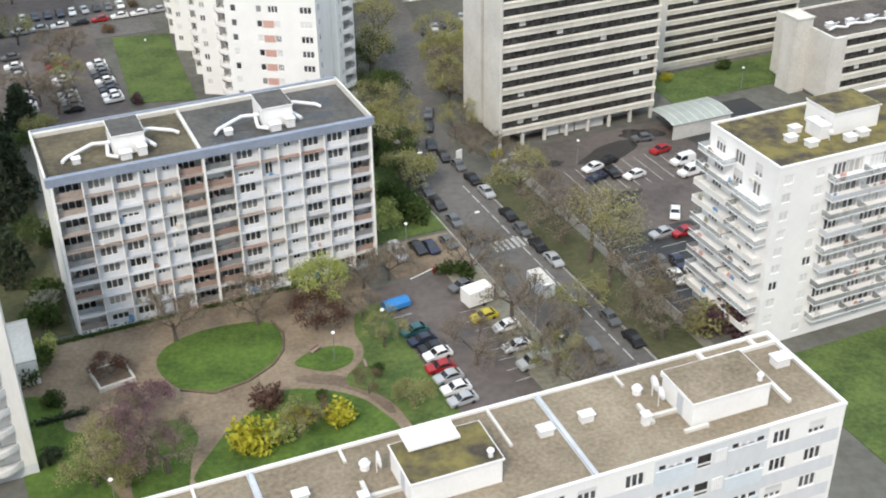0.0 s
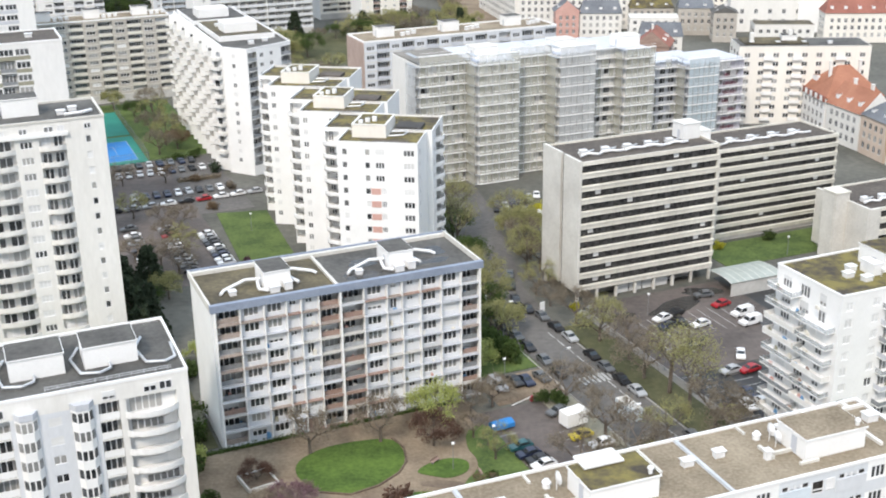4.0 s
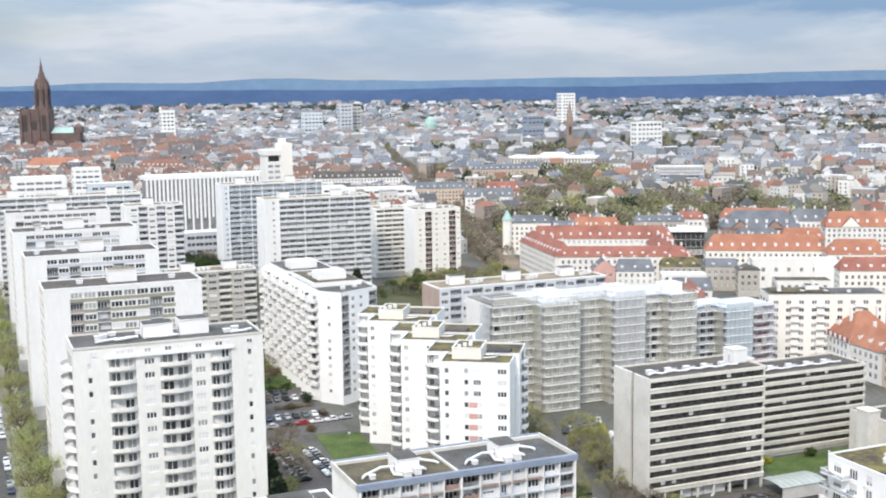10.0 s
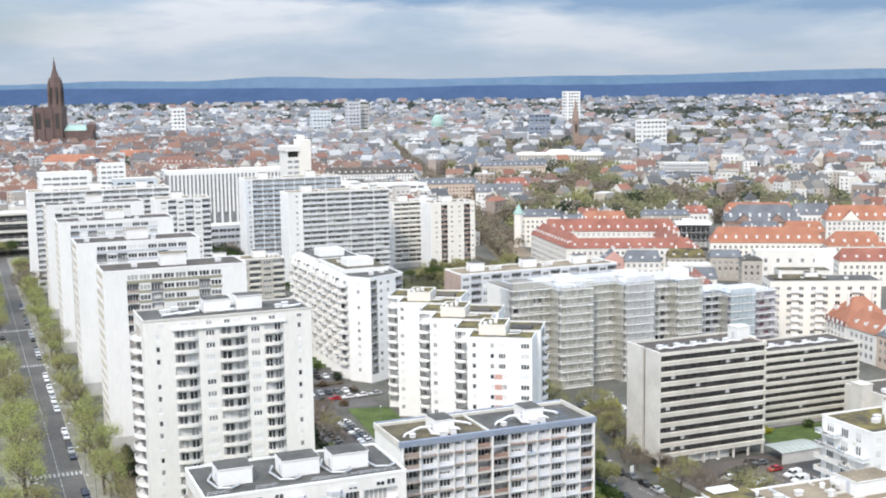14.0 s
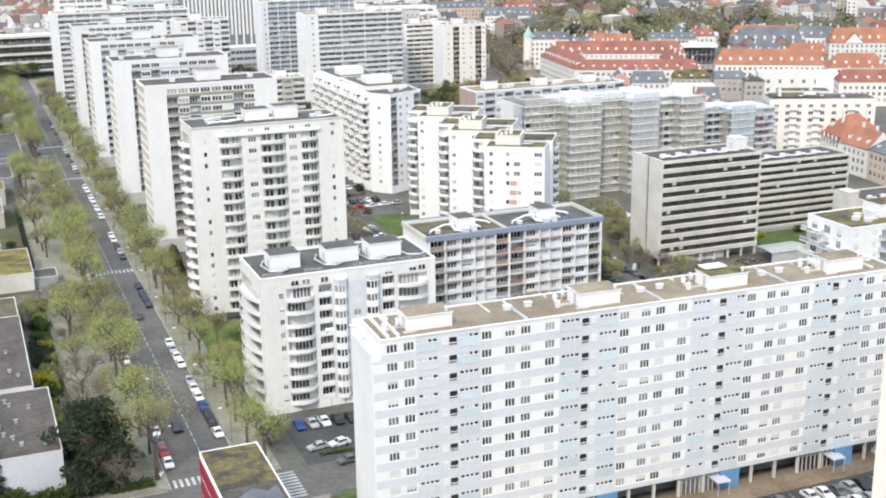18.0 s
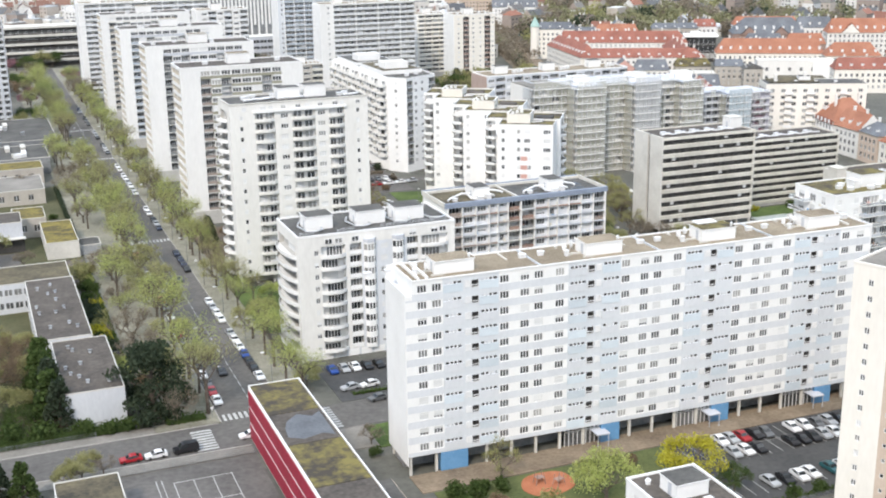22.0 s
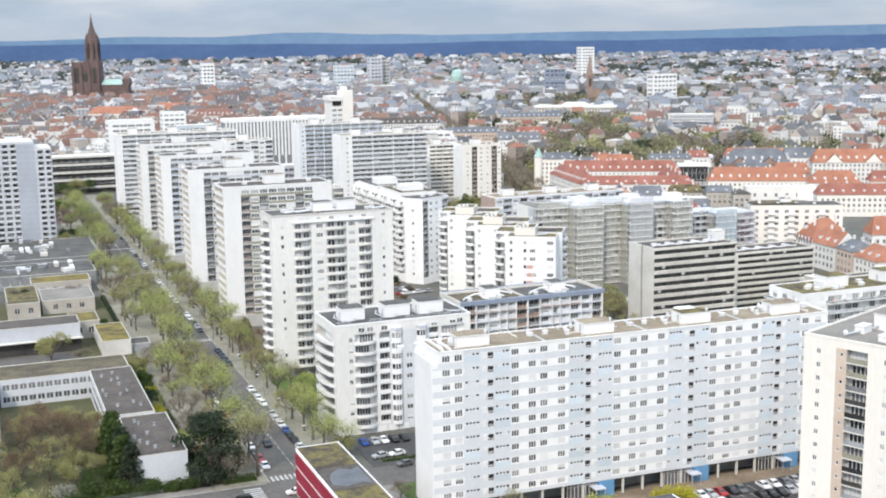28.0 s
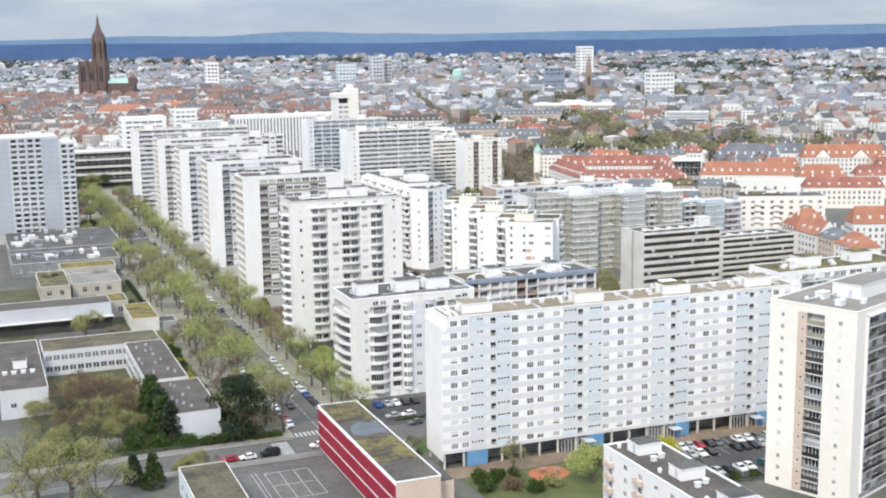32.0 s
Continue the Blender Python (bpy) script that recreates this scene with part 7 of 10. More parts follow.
sheet("parking_lot", rect(56.8, 71.0, 150.5, 161.0), 0.05, "sandpath", "sandy asphalt drive beside the loggia block", "parking lot")
sheet("parking_lot", rect(92.5, 128.0, 147.0, 184.0), 0.035, "asphalt_red", "worn parking lot before the offices", "parking lot")
sheet("parking_lot", rect(92.5, 110.0, 122.0, 147.0), 0.04, "asphalt_wet", "dark new asphalt parking lot", "parking lot")
sheet("parking_lot", rect(128.0, 150.0, 140.0, 186.0), 0.03, "asphalt_wet", "damp dark yard beside the canopy", "parking lot")
sheet("parking_lot", rect(6.0, 31.0, 232, 338), 0.04, "asphalt_red", "dark parking lot between the towers", "parking lot")
sheet("parking_lot", rect(31.0, 46.0, 281, 338), 0.035, "asphalt_old", "parking rows before the tennis courts", "parking lot")
sheet("parking_lot", rect(12.0, 66.0, 27.0, 56.0), 0.04, "asphalt", "parking lot before the long slab", "parking lot")
sheet("pavement", rect(-38.0, 64, 55.8, 63.0), 0.14, "sandpath", "paved forecourt of the long slab", "pavement", 0.2)
sheet("parking_lot", rect(-39.0, -14.0, 101.4, 122.5), 0.045, "asphalt", "small car park behind the long slab", "parking lot")
sheet("lawn", rect(-38.5, -12, 77, 87.6), 0.12, "grass", "mown grass strip behind the slab", "lawn")
sheet("lawn", [(31.8, 239), (44.8, 235), (48.0, 277), (35.0, 280)], 0.12, "grass", "bright mown lawn beside the stepped block", "lawn")
sheet("lawn", rect(97.0, 175.0, 78.0, 107.5), 0.10, "grass", "mown lawn before the white block", "lawn")
sheet("lawn", rect(135.0, 182.0, 189.5, 203.5), 0.10, "grass", "mown lawn before the offices", "lawn")
sheet("lawn", rect(57.0, 71.0, 162.0, 196.0), 0.10, "grass", "shrubby lawn beside the street", "lawn")
sheet("lawn", rect(-36, 12, 26, 55.4), 0.10, "roughgrass", "rough lawn with shrubs before the slab", "lawn")
sheet("lawn", rect(-132, -98, 104.6, 178), 0.10, "scrub", "overgrown school garden", "lawn")
for u0, v0, a, b, tn in ((112, 176, 7.5, 2.6, 20), (121, 180, 5, 2.2, -15), (124, 158, 2.4, 7, 10), (104, 158, 4.5, 1.6, 30), (98, 176, 3, 1.2, 0)):
    sheet("puddle", ellipse(u0, v0, a, b, tn, wob=0.5), 0.05, "puddle", "dark damp patch on the parking lot", "puddle", 0.02)
sheet("schoolyard", rect(-85.6, -79.4, 142.0, 191.0), 0.075, "asphalt_old", "narrow worn asphalt yard beside the school wing", "schoolyard")
sheet("schoolyard", rect(-85.8, -79.2, 191.4, 238.0), 0.08, "asphalt_red", "reddish paved court beside the school", "schoolyard")
sheet("schoolyard", rect(-123.0, -97.0, 210.0, 253.0), 0.085, "asphalt_old", "grey paved inner court of the school", "schoolyard")
sheet("lawn", rect(-140, -79, 178.2, 345), 0.06, "scrub", "rough planted ground between the school wings", "ground")
sheet("road", ribbon([(196, 448), (220, 516), (248, 606), (262, 650)], 24), 0.12, "sandpath", "broad sandy promenade of the far avenue", "road")
sheet("road", ribbon([(262, 650), (300, 780), (330, 885)], 24), 1.15, "sandpath", "broad sandy promenade beside the park", "road")
sheet("lawn", rect(96, 214, 338, 526), 0.06, "scrub", "rough planted ground between the blocks", "ground")
sheet("road", rect(84, 214, 440, 449), 0.09, "asphalt_old", "worn side street between the blocks", "road")
sheet("lawn", rect(8.0, 48.0, 340.0, 420.0), 0.08, "grass", "park lawn round the tennis courts", "lawn")
sheet("lawn", rect(-44.0, -6.0, 210, 258), 0.08, "soil", "worn planted strip between towers", "lawn")
sheet("lawn", rect(-44.0, -4.0, 150, 189), 0.08, "grass", "planted strip beside the tower", "lawn")
sheet("lawn", rect(-3.9, 7.0, 157.0, 231.0), 0.085, "scrub", "planted ground beside the loggia block", "lawn")
sheet("tennis_court", rect(12, 27.5, 339, 372), 0.14, "courtgreen", "green hard tennis court surround", "tennis court")
sheet("tennis_court", rect(14.5, 25, 342, 366), 0.16, "courtblue", "blue hard tennis court", "tennis court")
sheet("tennis_court", rect(12, 27.5, 374, 408), 0.14, "courtgreen", "green hard tennis court", "tennis court")
sheet("schoolyard", rect(-88.5, -62.0, 20.0, 84.4), 0.04, "asphalt_old", "worn asphalt school yard with faded court lines", "schoolyard")
sheet("garden_path", rect(-2.0, 52.0, 112.0, 156.0), 0.03, "sandpath", "sandy garden paths before the loggia block", "path")
sheet("lawn", rounded([(16.6, 142.5), (18.2, 146.9), (23.5, 149.3), (30.3, 149.0), (34.5, 147.3), (35.3, 143.8), (34.1, 139.6), (31.8, 136.8), (27.6, 134.6), (22.8, 133.9), (18.6, 136.6)]), 0.12, "gardengrass", "round mown lawn in the garden", "lawn")
sheet("lawn", rounded([(34.9, 135.7), (37.7, 137.3), (41.4, 137.4), (43.6, 135.5), (42.5, 132.6), (39.1, 131.8), (36.5, 133.6)]), 0.12, "gardengrass", "small lawn between garden paths", "lawn")
sheet("lawn", rounded([(47.9, 144.5), (51.8, 144.3), (51.8, 130), (51.8, 114), (45.8, 114), (44.8, 120), (43.5, 123.8), (40.4, 127.6), (41.0, 129.8), (44.0, 132.3), (45.4, 135.6), (45.6, 139.6)]), 0.11, "grass", "grass slope beside the parking lot", "lawn")
sheet("lawn", rounded([(16.0, 116.0), (20.3, 123.0), (24.2, 126.3), (28.5, 128.7), (32.2, 130.1), (36.0, 128.4), (39.6, 125.6), (42.0, 121.5), (42.6, 114), (30, 113)]), 0.11, "gardengrass", "flowery grass bank", "lawn")
sheet("lawn", rounded([(8.3, 119.5), (11.2, 125.1), (13.7, 129.9), (17.1, 129.8), (18.3, 125.6), (16.4, 121.2), (14.1, 115), (9, 114)]), 0.11, "gardengrass", "oval lawn beside the path", "lawn")
sheet("lawn", rounded([(-3.0, 142.0), (2.4, 140.5), (2.4, 134.5), (4.6, 131.8), (4.4, 125.5), (6.2, 119.5), (6.4, 114), (-3.0, 114)]), 0.11, "gardengrass", "shaded lawn beside the bow-window block", "lawn")
sheet("garden_wall", ribbon([(18.4, 136.3), (22.7, 133.6), (27.7, 134.3), (32.0, 136.6), (34.4, 139.4), (35.7, 143.8), (35.0, 147.6)], 0.3), 0.3, "soil", "low dark weathered wall round the garden lawn", "wall", 0.4)
sheet("garden_bed", rounded([(34.6, 132.6), (39.3, 130.6), (43.0, 126.6), (44.3, 120.0), (43.2, 119.6), (41.8, 124.2), (38.3, 128.4), (34.2, 131.2)]), 0.05, "soil", "dark earth path through the flowery grass", "path")
sheet("playground", ellipse(-15.5, 50.5, 5.2, 4.6, 0, wob=0.2), 0.16, "orangeclay", "orange clay playground before the slab", "playground")


def kerbs(name, lines, label):
    b = Build()
    for (u0, v0), (u1, v1) in lines:
        b.box(min(u0, u1) - 0.1, max(u0, u1) + 0.1, min(v0, v1) - 0.1, max(v0, v1) + 0.1, 0, 0.19)
    single(name, b, "kerb", label, "kerb", at(0, 0), kind="structure")


for ln in (((-65.2, 101.5), (-65.2, 720)), ((-51.0, 101.5), (-51.0, 720)), ((-260, 101.1), (-66, 101.1)), ((-260, 88.4), (-62, 88.4)), ((70.6, 60), (70.6, 176)), ((82.6, 60), (82.6, 176)), ((92.4, 122), (92.4, 178))):
    kerbs("kerb", [ln], "pale stone kerb along the street")


def stripes(name, boxes, label, z=0.07, mat="marking"):
    for u0, u1, v0, v1 in boxes:
        b = Build()
        b.box(u0, u1, v0, v1, z - 0.02, z)
        single(name, b, mat, label, "road marking", at(0, 0), "road markings", "structure")


def dashes(name, boxes, label, z=0.07):
    b = Build()
    for u0, u1, v0, v1 in boxes:
        b.box(u0, u1, v0, v1, z - 0.02, z)
    single(name, b, "marking", label, "road marking", at(0, 0), kind="stuff")


for v in (103.5, 249.0, 391.0, 466.0):
    dashes("zebra_crossing", [(-64.4 + 1.15 * i, -63.8 + 1.15 * i, v - 1.6, v + 1.6) for i in range(12)], "white painted zebra crossing on the avenue")
stripes("zebra_stripe", [(-72.2, -68.0, 89.6 + 1.25 * i, 90.3 + 1.25 * i) for i in range(8)], "white zebra stripe on the side street")
stripes("zebra_stripe", [(-46.2, -42.4, 89.4 + 1.25 * i, 90.1 + 1.25 * i) for i in range(9)], "white zebra stripe beside the slab")
stripes("zebra_stripe", [(75.0 + 1.0 * i, 75.5 + 1.0 * i, 151.2, 154.4) for i in range(7)], "white zebra stripe on the street")
dashes("lane_line", [(-57.2, -57.02, 106 + 4.4 * i, 109 + 4.4 * i) for i in range(130)], "dashed white line along the avenue")
dashes("lane_line", [(79.6, 79.8, 104 + 4 * i, 107 + 4 * i) for i in range(18)], "dashed white line along the street")
dashes("bay_lines", [(92.9 + 0, 97.6, 123.5 + 2.5 * i, 123.62 + 2.5 * i) for i in range(10)] + [(100.5, 105.3, 126 + 2.5 * i, 126.12 + 2.5 * i) for i in range(8)], "white parking bay lines on dark asphalt")
dashes("bay_lines", [(99.0 + 2.5 * i, 99.12 + 2.5 * i, 161.5, 166.5) for i in range(9)] + [(99.0 + 2.5 * i, 99.12 + 2.5 * i, 167.0, 172.0) for i in range(9)] + [(97.0, 97.12 + 3 * i, 150 + 2.6 * i, 150.12 + 2.6 * i) for i in range(4)], "white parking bay lines before the offices")
dashes("bay_lines", [(62.0, 66.0, 118.5 + 2.7 * i, 118.62 + 2.7 * i) for i in range(8)] + [(50.6, 55.2, 117.0 + 2.6 * i, 117.12 + 2.6 * i) for i in range(10)], "white parking bay lines beside the garden")
dashes("bay_lines", [(14.0 + 2.6 * i, 14.12 + 2.6 * i, 49.5, 54.6) for i in range(19)] + [(14.0 + 2.6 * i, 14.12 + 2.6 * i, 44.4, 49.4) for i in range(19)] + [(14.0 + 2.6 * i, 14.12 + 2.6 * i, 31.5, 36.4) for i in range(19)] + [(14, 62, 49.42, 49.5)], "white parking bay lines before the slab")
dashes("court_lines", [(-79, -78.85, 60, 78), (-68.2, -68.05, 60, 78), (-79, -68, 78, 78.15), (-79, -68, 69, 69.15), (-79, -68, 60, 60.15), (-75.4, -75.25, 60, 78), (-71.8, -71.65, 60, 78), (-82, -81.85, 62, 80), (-81, -80.85, 62, 80)], "faded white court lines on the school yard")
dashes("court_lines", [(14.6, 24.9, 342.1, 342.25), (14.6, 24.9, 365.8, 365.95), (14.6, 14.75, 342.1, 365.9), (24.75, 24.9, 342.1, 365.9), (16.0, 23.5, 348, 348.12), (16.0, 23.5, 360, 360.12), (19.7, 19.82, 348, 360)], "white lines of the tennis court", 0.19)


# ---------- cars ----------
PAINT = {}
for _n, _a in (("white", (0.66, 0.66, 0.66)), ("silver", (0.34, 0.35, 0.36)), ("grey", (0.10, 0.105, 0.11)), ("black", (0.012, 0.012, 0.014)), ("blue", (0.012, 0.05, 0.22)), ("red", (0.30, 0.012, 0.018)), ("green", (0.02, 0.09, 0.10)), ("yellow", (0.5, 0.4, 0.02)), ("navy", (0.015, 0.022, 0.05))):
    PAINT[_n] = material("car_paint_" + _n, _a, tuple(min(1, c * 1.15) for c in _a), 0.28, 0.6, 3, spec=0.6)
CARS = {}


def car_meshes(colour, van):
    key = (colour, van)
    if key in CARS:
        return CARS[key]
    if van:
        L, W, hood, roof = 4.9, 1.9, 1.1, 2.05
        prof = [(0, 0.35), (0, 0.85), (0.15, 1.0), (1.0, 1.12), (1.65, 1.85), (2.0, roof), (L - 0.25, roof), (L, 1.7), (L, 0.35)]
        glass = [(1.05, 1.16), (1.62, 1.8), (2.0, 1.95), (2.9, 1.92), (2.9, 1.16)]
    else:
        L, W, hood, roof = 4.25, 1.76, 0.95, 1.46
        prof = [(0, 0.32), (0, 0.66), (0.2, 0.8), (1.15, 0.93), (1.85, 1.38), (2.3, roof), (3.2, roof - 0.03), (3.85, 1.05), (4.15, 0.98), (L, 0.85), (L, 0.32)]
        glass = [(1.24, 0.95), (1.9, 1.36), (2.3, 1.42), (3.15, 1.40), (3.75, 1.02)]
    b = Build()
    n = len(prof)

    def half(z):
        return W / 2 * (1 - 0.20 * max(0, z - 0.85) / (roof - 0.85))

    for x, z in prof:
        b.v.append((x, -half(z), z))
    for x, z in prof:
        b.v.append((x, half(z), z))
    b.f.append(tuple(range(n)))
    b.f.append(tuple(range(2 * n - 1, n - 1, -1)))
    for i in range(n):
        j = (i + 1) % n
        b.f.append((i, n + i, n + j, j))
    b.m = [0] * len(b.f)
    g = Build()
    for s in (-1, 1):
        pts = [(x, s * (half(z) + 0.012), z) for x, z in glass]
        g.face(pts if s < 0 else pts[::-1])
    k = prof.index((1.0, 1.12)) if van else prof.index((1.15, 0.93))
    (xa, za), (xb, zb) = prof[k], prof[k + 1]
    g.face([(xa + 0.06, -half(za) + 0.1, za + 0.06), (xa + 0.06, half(za) - 0.1, za + 0.06), (xb - 0.06, half(zb) - 0.08, zb + 0.01), (xb - 0.06, -half(zb) + 0.08, zb + 0.01)])
    if not van:
        g.face([(3.26, -half(1.4) + 0.08, 1.42), (3.26, half(1.4) - 0.08, 1.42), (3.8, half(1.05) - 0.1, 1.1), (3.8, -half(1.05) + 0.1, 1.1)])
    w = Build()
    w.tube((0, -0.1, 0.32), (0, 0.1, 0.32), 0.32, 0.32, 12)
    lf = Build()
    lf.box(-0.02, 0.1, -0.18, 0.18, 0, 0.16)
    ws = Build()
    rim = []
    for x, start in ((0.8, 18), (L - 0.85, 198)):
        rim += [(x + 0.32 * math.cos(radians(start + 36 * i)), 0.32 + 0.32 * math.sin(radians(start + 36 * i))) for i in range(10)]
    n = len(rim)
    for y in (-W / 2 + 0.02, W / 2 - 0.02):
        ws.v.extend((x, y, z) for x, z in rim)
    ws.f = [tuple(range(n)), tuple(range(2 * n - 1, n - 1, -1))] + [(i, n + i, n + (i + 1) % n, (i + 1) % n) for i in range(n)]
    ws.m = [0] * len(ws.f)
    CARS[key] = (b.mesh("body", PAINT[colour]), g.mesh("glass", "carglass"), w.mesh("wheel", "tyre"), L, W, ws.mesh("wheel_set", "tyre"))
    return CARS[key]


def car(u, v, colour, turn=0.0, van=False, near=True, z=0.05):
    """A parked car; its length lies along u at turn 0."""
    body, glass, wheel, L, W, wheels = car_meshes(colour, van)
    t = thing("van" if van else "car", f"{colour} parked {'delivery van' if van else 'family car'} with dark windows", "van" if van else "car", at(u, v, z, turn) @ MOVE((-L / 2, 0, 0)), "parked cars")
    part("body", body, t)
    part("glass", glass, t)
    if not near:
        part("wheel_set", wheels, t)
    else:
        for x in (0.8, L - 0.85):
            for y in (-W / 2 + 0.1, W / 2 - 0.1):
                part("wheel", wheel, t, m=MOVE((x, y, 0)))


COL = ["white", "silver", "grey", "black", "black", "white", "white", "grey", "black", "silver", "navy", "silver", "grey", "silver", "white", "black", "grey", "silver", "white", "navy", "red"]
rng = random.Random(5)


def pick():
    return rng.choice(COL)


for u, v, c, tn, vn in ((59.6, 156.9, "silver", 95, True), (63.3, 157.2, "black", 95, False), (65.4, 156.6, "navy", 92, False), (68.7, 156.8, "grey", 95, False),
                        (53.5, 135.4, "green", 2, False), (53.6, 132.6, "navy", 3, False), (54.2, 130.2, "black", -2, False), (54.3, 128.4, "white", 4, False), (53.4, 125.4, "red", -3, False), (53.5, 122.8, "silver", 3, False), (53.4, 120.0, "white", 0, False), (53.2, 117.3, "silver", 2, False),
                        (65.0, 143.6, "grey", 12, False), (67.2, 141.6, "red", 10, False), (64.6, 134.4, "yellow", 5, False), (66.4, 130.6, "white", 3, False), (65.6, 125.4, "white", -2, False), (66.0, 120.8, "silver", 3, True), (69.0, 121.0, "grey", 4, False),
                        (75.0, 119.0, "grey", 88, True), (82.0, 119.8, "black", 90, False), (81.7, 126.0, "grey", 90, False), (73.0, 126.5, "black", 90, False), (82.0, 144.4, "silver", 90, False), (81.8, 149.6, "black", 90, False),
                        (104.3, 170.4, "white", 12, False), (108.2, 171.6, "black", 14, False), (106.6, 167.2, "black", 90, False), (109.8, 164.6, "white", 8, False), (103.0, 166.6, "navy", 16, False), (119.5, 177.4, "grey", -10, False), (119.8, 171.5, "red", 10, False), (121.0, 165.6, "white", 5, True), (119.8, 161.2, "white", 5, True),
                        (108.6, 149.3, "white", 55, False), (102.6, 144.3, "silver", 4, False), (106.2, 143.2, "red", 4, False), (97.3, 136.2, "grey", 80, False), (99.9, 135.2, "navy", 82, False), (97.2, 131.6, "white", 82, False), (100.2, 131.0, "white", 84, False),
                        (74.6, 188.8, "black", 82, False), (80.8, 192.2, "black", 75, False), (81.0, 186.6, "black", 85, False), (82.0, 182.0, "grey", 88, False), (75.2, 198.0, "white", 75, True), (82.2, 170.2, "silver", 90, False), (72.4, 169.7, "black", 90, False), (72.6, 163.0, "grey", 90, False), (92.0, 180.2, "silver", 20, False), (83.6, 200.0, "black", 65, False), (86.2, 206.0, "grey", 62, False)):
    car(u, v, c, tn, vn)
for u, v, c in ((72.5, 157.0, "black"), (72.6, 175.4, "grey"), (72.5, 181.0, "black"), (81.8, 155.4, "grey"), (82.0, 161.0, "black"), (82.0, 175.8, "black")):
    car(u, v, c, 90 + rng.uniform(-3, 3))
# slab lot
for i, (u, v) in enumerate([(19.9, 52.2), (23.2, 52.2), (25.6, 52.2), (28.2, 52.0), (31.2, 52.0), (33.6, 51.8), (39.9, 51.6), (42.8, 51.6), (45.6, 51.2), (48.6, 51.4), (51.3, 51.4), (56.6, 51.2), (22.5, 46.8), (25.2, 46.8), (28.0, 46.6), (35.8, 46.6), (38.3, 46.6), (41.0, 46.6), (43.6, 46.8), (46.2, 46.6), (49.0, 46.6), (21.6, 34.2), (24.8, 34.0), (28.0, 34.0), (30.6, 34.2), (35.2, 34.2), (37.8, 34.0)]):
    car(u, v, ["navy", "white", "silver", "red", "black", "grey", "white", "white", "grey", "silver", "black", "grey", "silver", "white", "black", "black", "black", "black", "silver", "white", "silver", "silver", "black", "white", "white", "green", "white"][i], 90 + rng.uniform(-4, 4), near=False)
# small car park behind the slab, avenue, side street
for i, (u, v) in enumerate([(-36.0, 118.6), (-33.2, 118.5), (-30.6, 118.5), (-27.8, 118.2), (-25.0, 118.0)]):
    car(u, v, ["blue", "silver", "white", "black", "black"][i], 92)
for u, v, c in ((-35.3, 107.4, "silver"), (-30.8, 107.4, "white"), (-31.6, 99.4, "grey")):
    car(u, v, c, 8)
for i, v in enumerate([122.0, 127.2, 131.8, 136.8, 142.2, 147.6, 152.6, 163.8, 169.1, 174.4, 179.4]):
    car(-52.2, v, ["white", "black", "black", "blue", "white", "white", "silver", "white", "white", "silver", "white"][i], 90 + rng.uniform(-2, 2))
car(-56.2, 203.0, "navy", 90)
car(-59.5, 128.0, "black", 90)
for v in [212, 217.5, 223, 230, 263, 269, 275, 284.5, 291, 318, 324, 331, 338, 345, 351, 363, 370, 402, 408, 415, 421, 440, 447, 455, 480, 490, 500, 520, 530]:
    car(-52.2, v, pick(), 90 + rng.uniform(-2, 2), near=False)
for v in [112, 117.4, 122.4, 127.6, 133, 151, 157, 171.4, 179.2, 186, 205, 211, 232, 240, 262, 270, 288, 320, 335, 350, 372, 380, 405, 430, 450]:
    car(-63.9, v, rng.choice(("white", "silver", "white", "grey", "black", "red")), 90 + rng.uniform(-2, 2), near=v < 140)
for u, v, c, vn in ((-85.0, 90.4, "red", False), (-80.2, 90.3, "white", False), (-74.4, 90.5, "black", True), (-61.4, 92.0, "white", False)):
    car(u, v, c, 2, vn)
for u, v in ((-77.5, 141), (-77.4, 146.5), (-79.6, 152.0)):
    car(u, v, pick(), 70)
# lots between the towers
sheet("road", rect(6.0, 66.0, 294.6, 299.4), 0.05, "asphalt_old", "worn lane between the parking rows", "road")
for i in range(12):
    if rng.random() < 0.85:
        car(20.0, 240 + 2.9 * i, pick(), rng.uniform(-6, 6), near=False)
for i in range(9):
    car(28.6, 241.5 + 2.75 * i, pick(), rng.uniform(-6, 6), near=False)
for i in range(13):
    if rng.random() < 0.8:
        car(11.2, 240 + 3.0 * i, pick(), rng.uniform(-6, 6), near=False)
for i in range(9):
    if rng.random() < 0.9:
        car(30 + 4.9 * i - 20, 292 + 0.2 * i, pick(), rng.uniform(-4, 4), near=False)
for i in range(10):
    car(17 + 3.0 * i, 301.5, pick(), 90 + rng.uniform(-6, 6), near=False)
for i in range(10):
    car(16 + 3.1 * i, 324, pick(), 90 + rng.uniform(-6, 6), near=False)
for i in range(8):
    car(17 + 3.2 * i, 333, pick(), 90 + rng.uniform(-6, 6), near=False)
for i in range(6):
    car(104 + 3.0 * i, 250 + 1.2 * i, pick(), 70 + rng.uniform(-8, 8), near=False)
for u, v in ((118, 236), (121, 240), (124, 234), (113, 233)):
    car(u, v, pick(), 20, near=False)


# ---------- trees ----------
TREES = {}


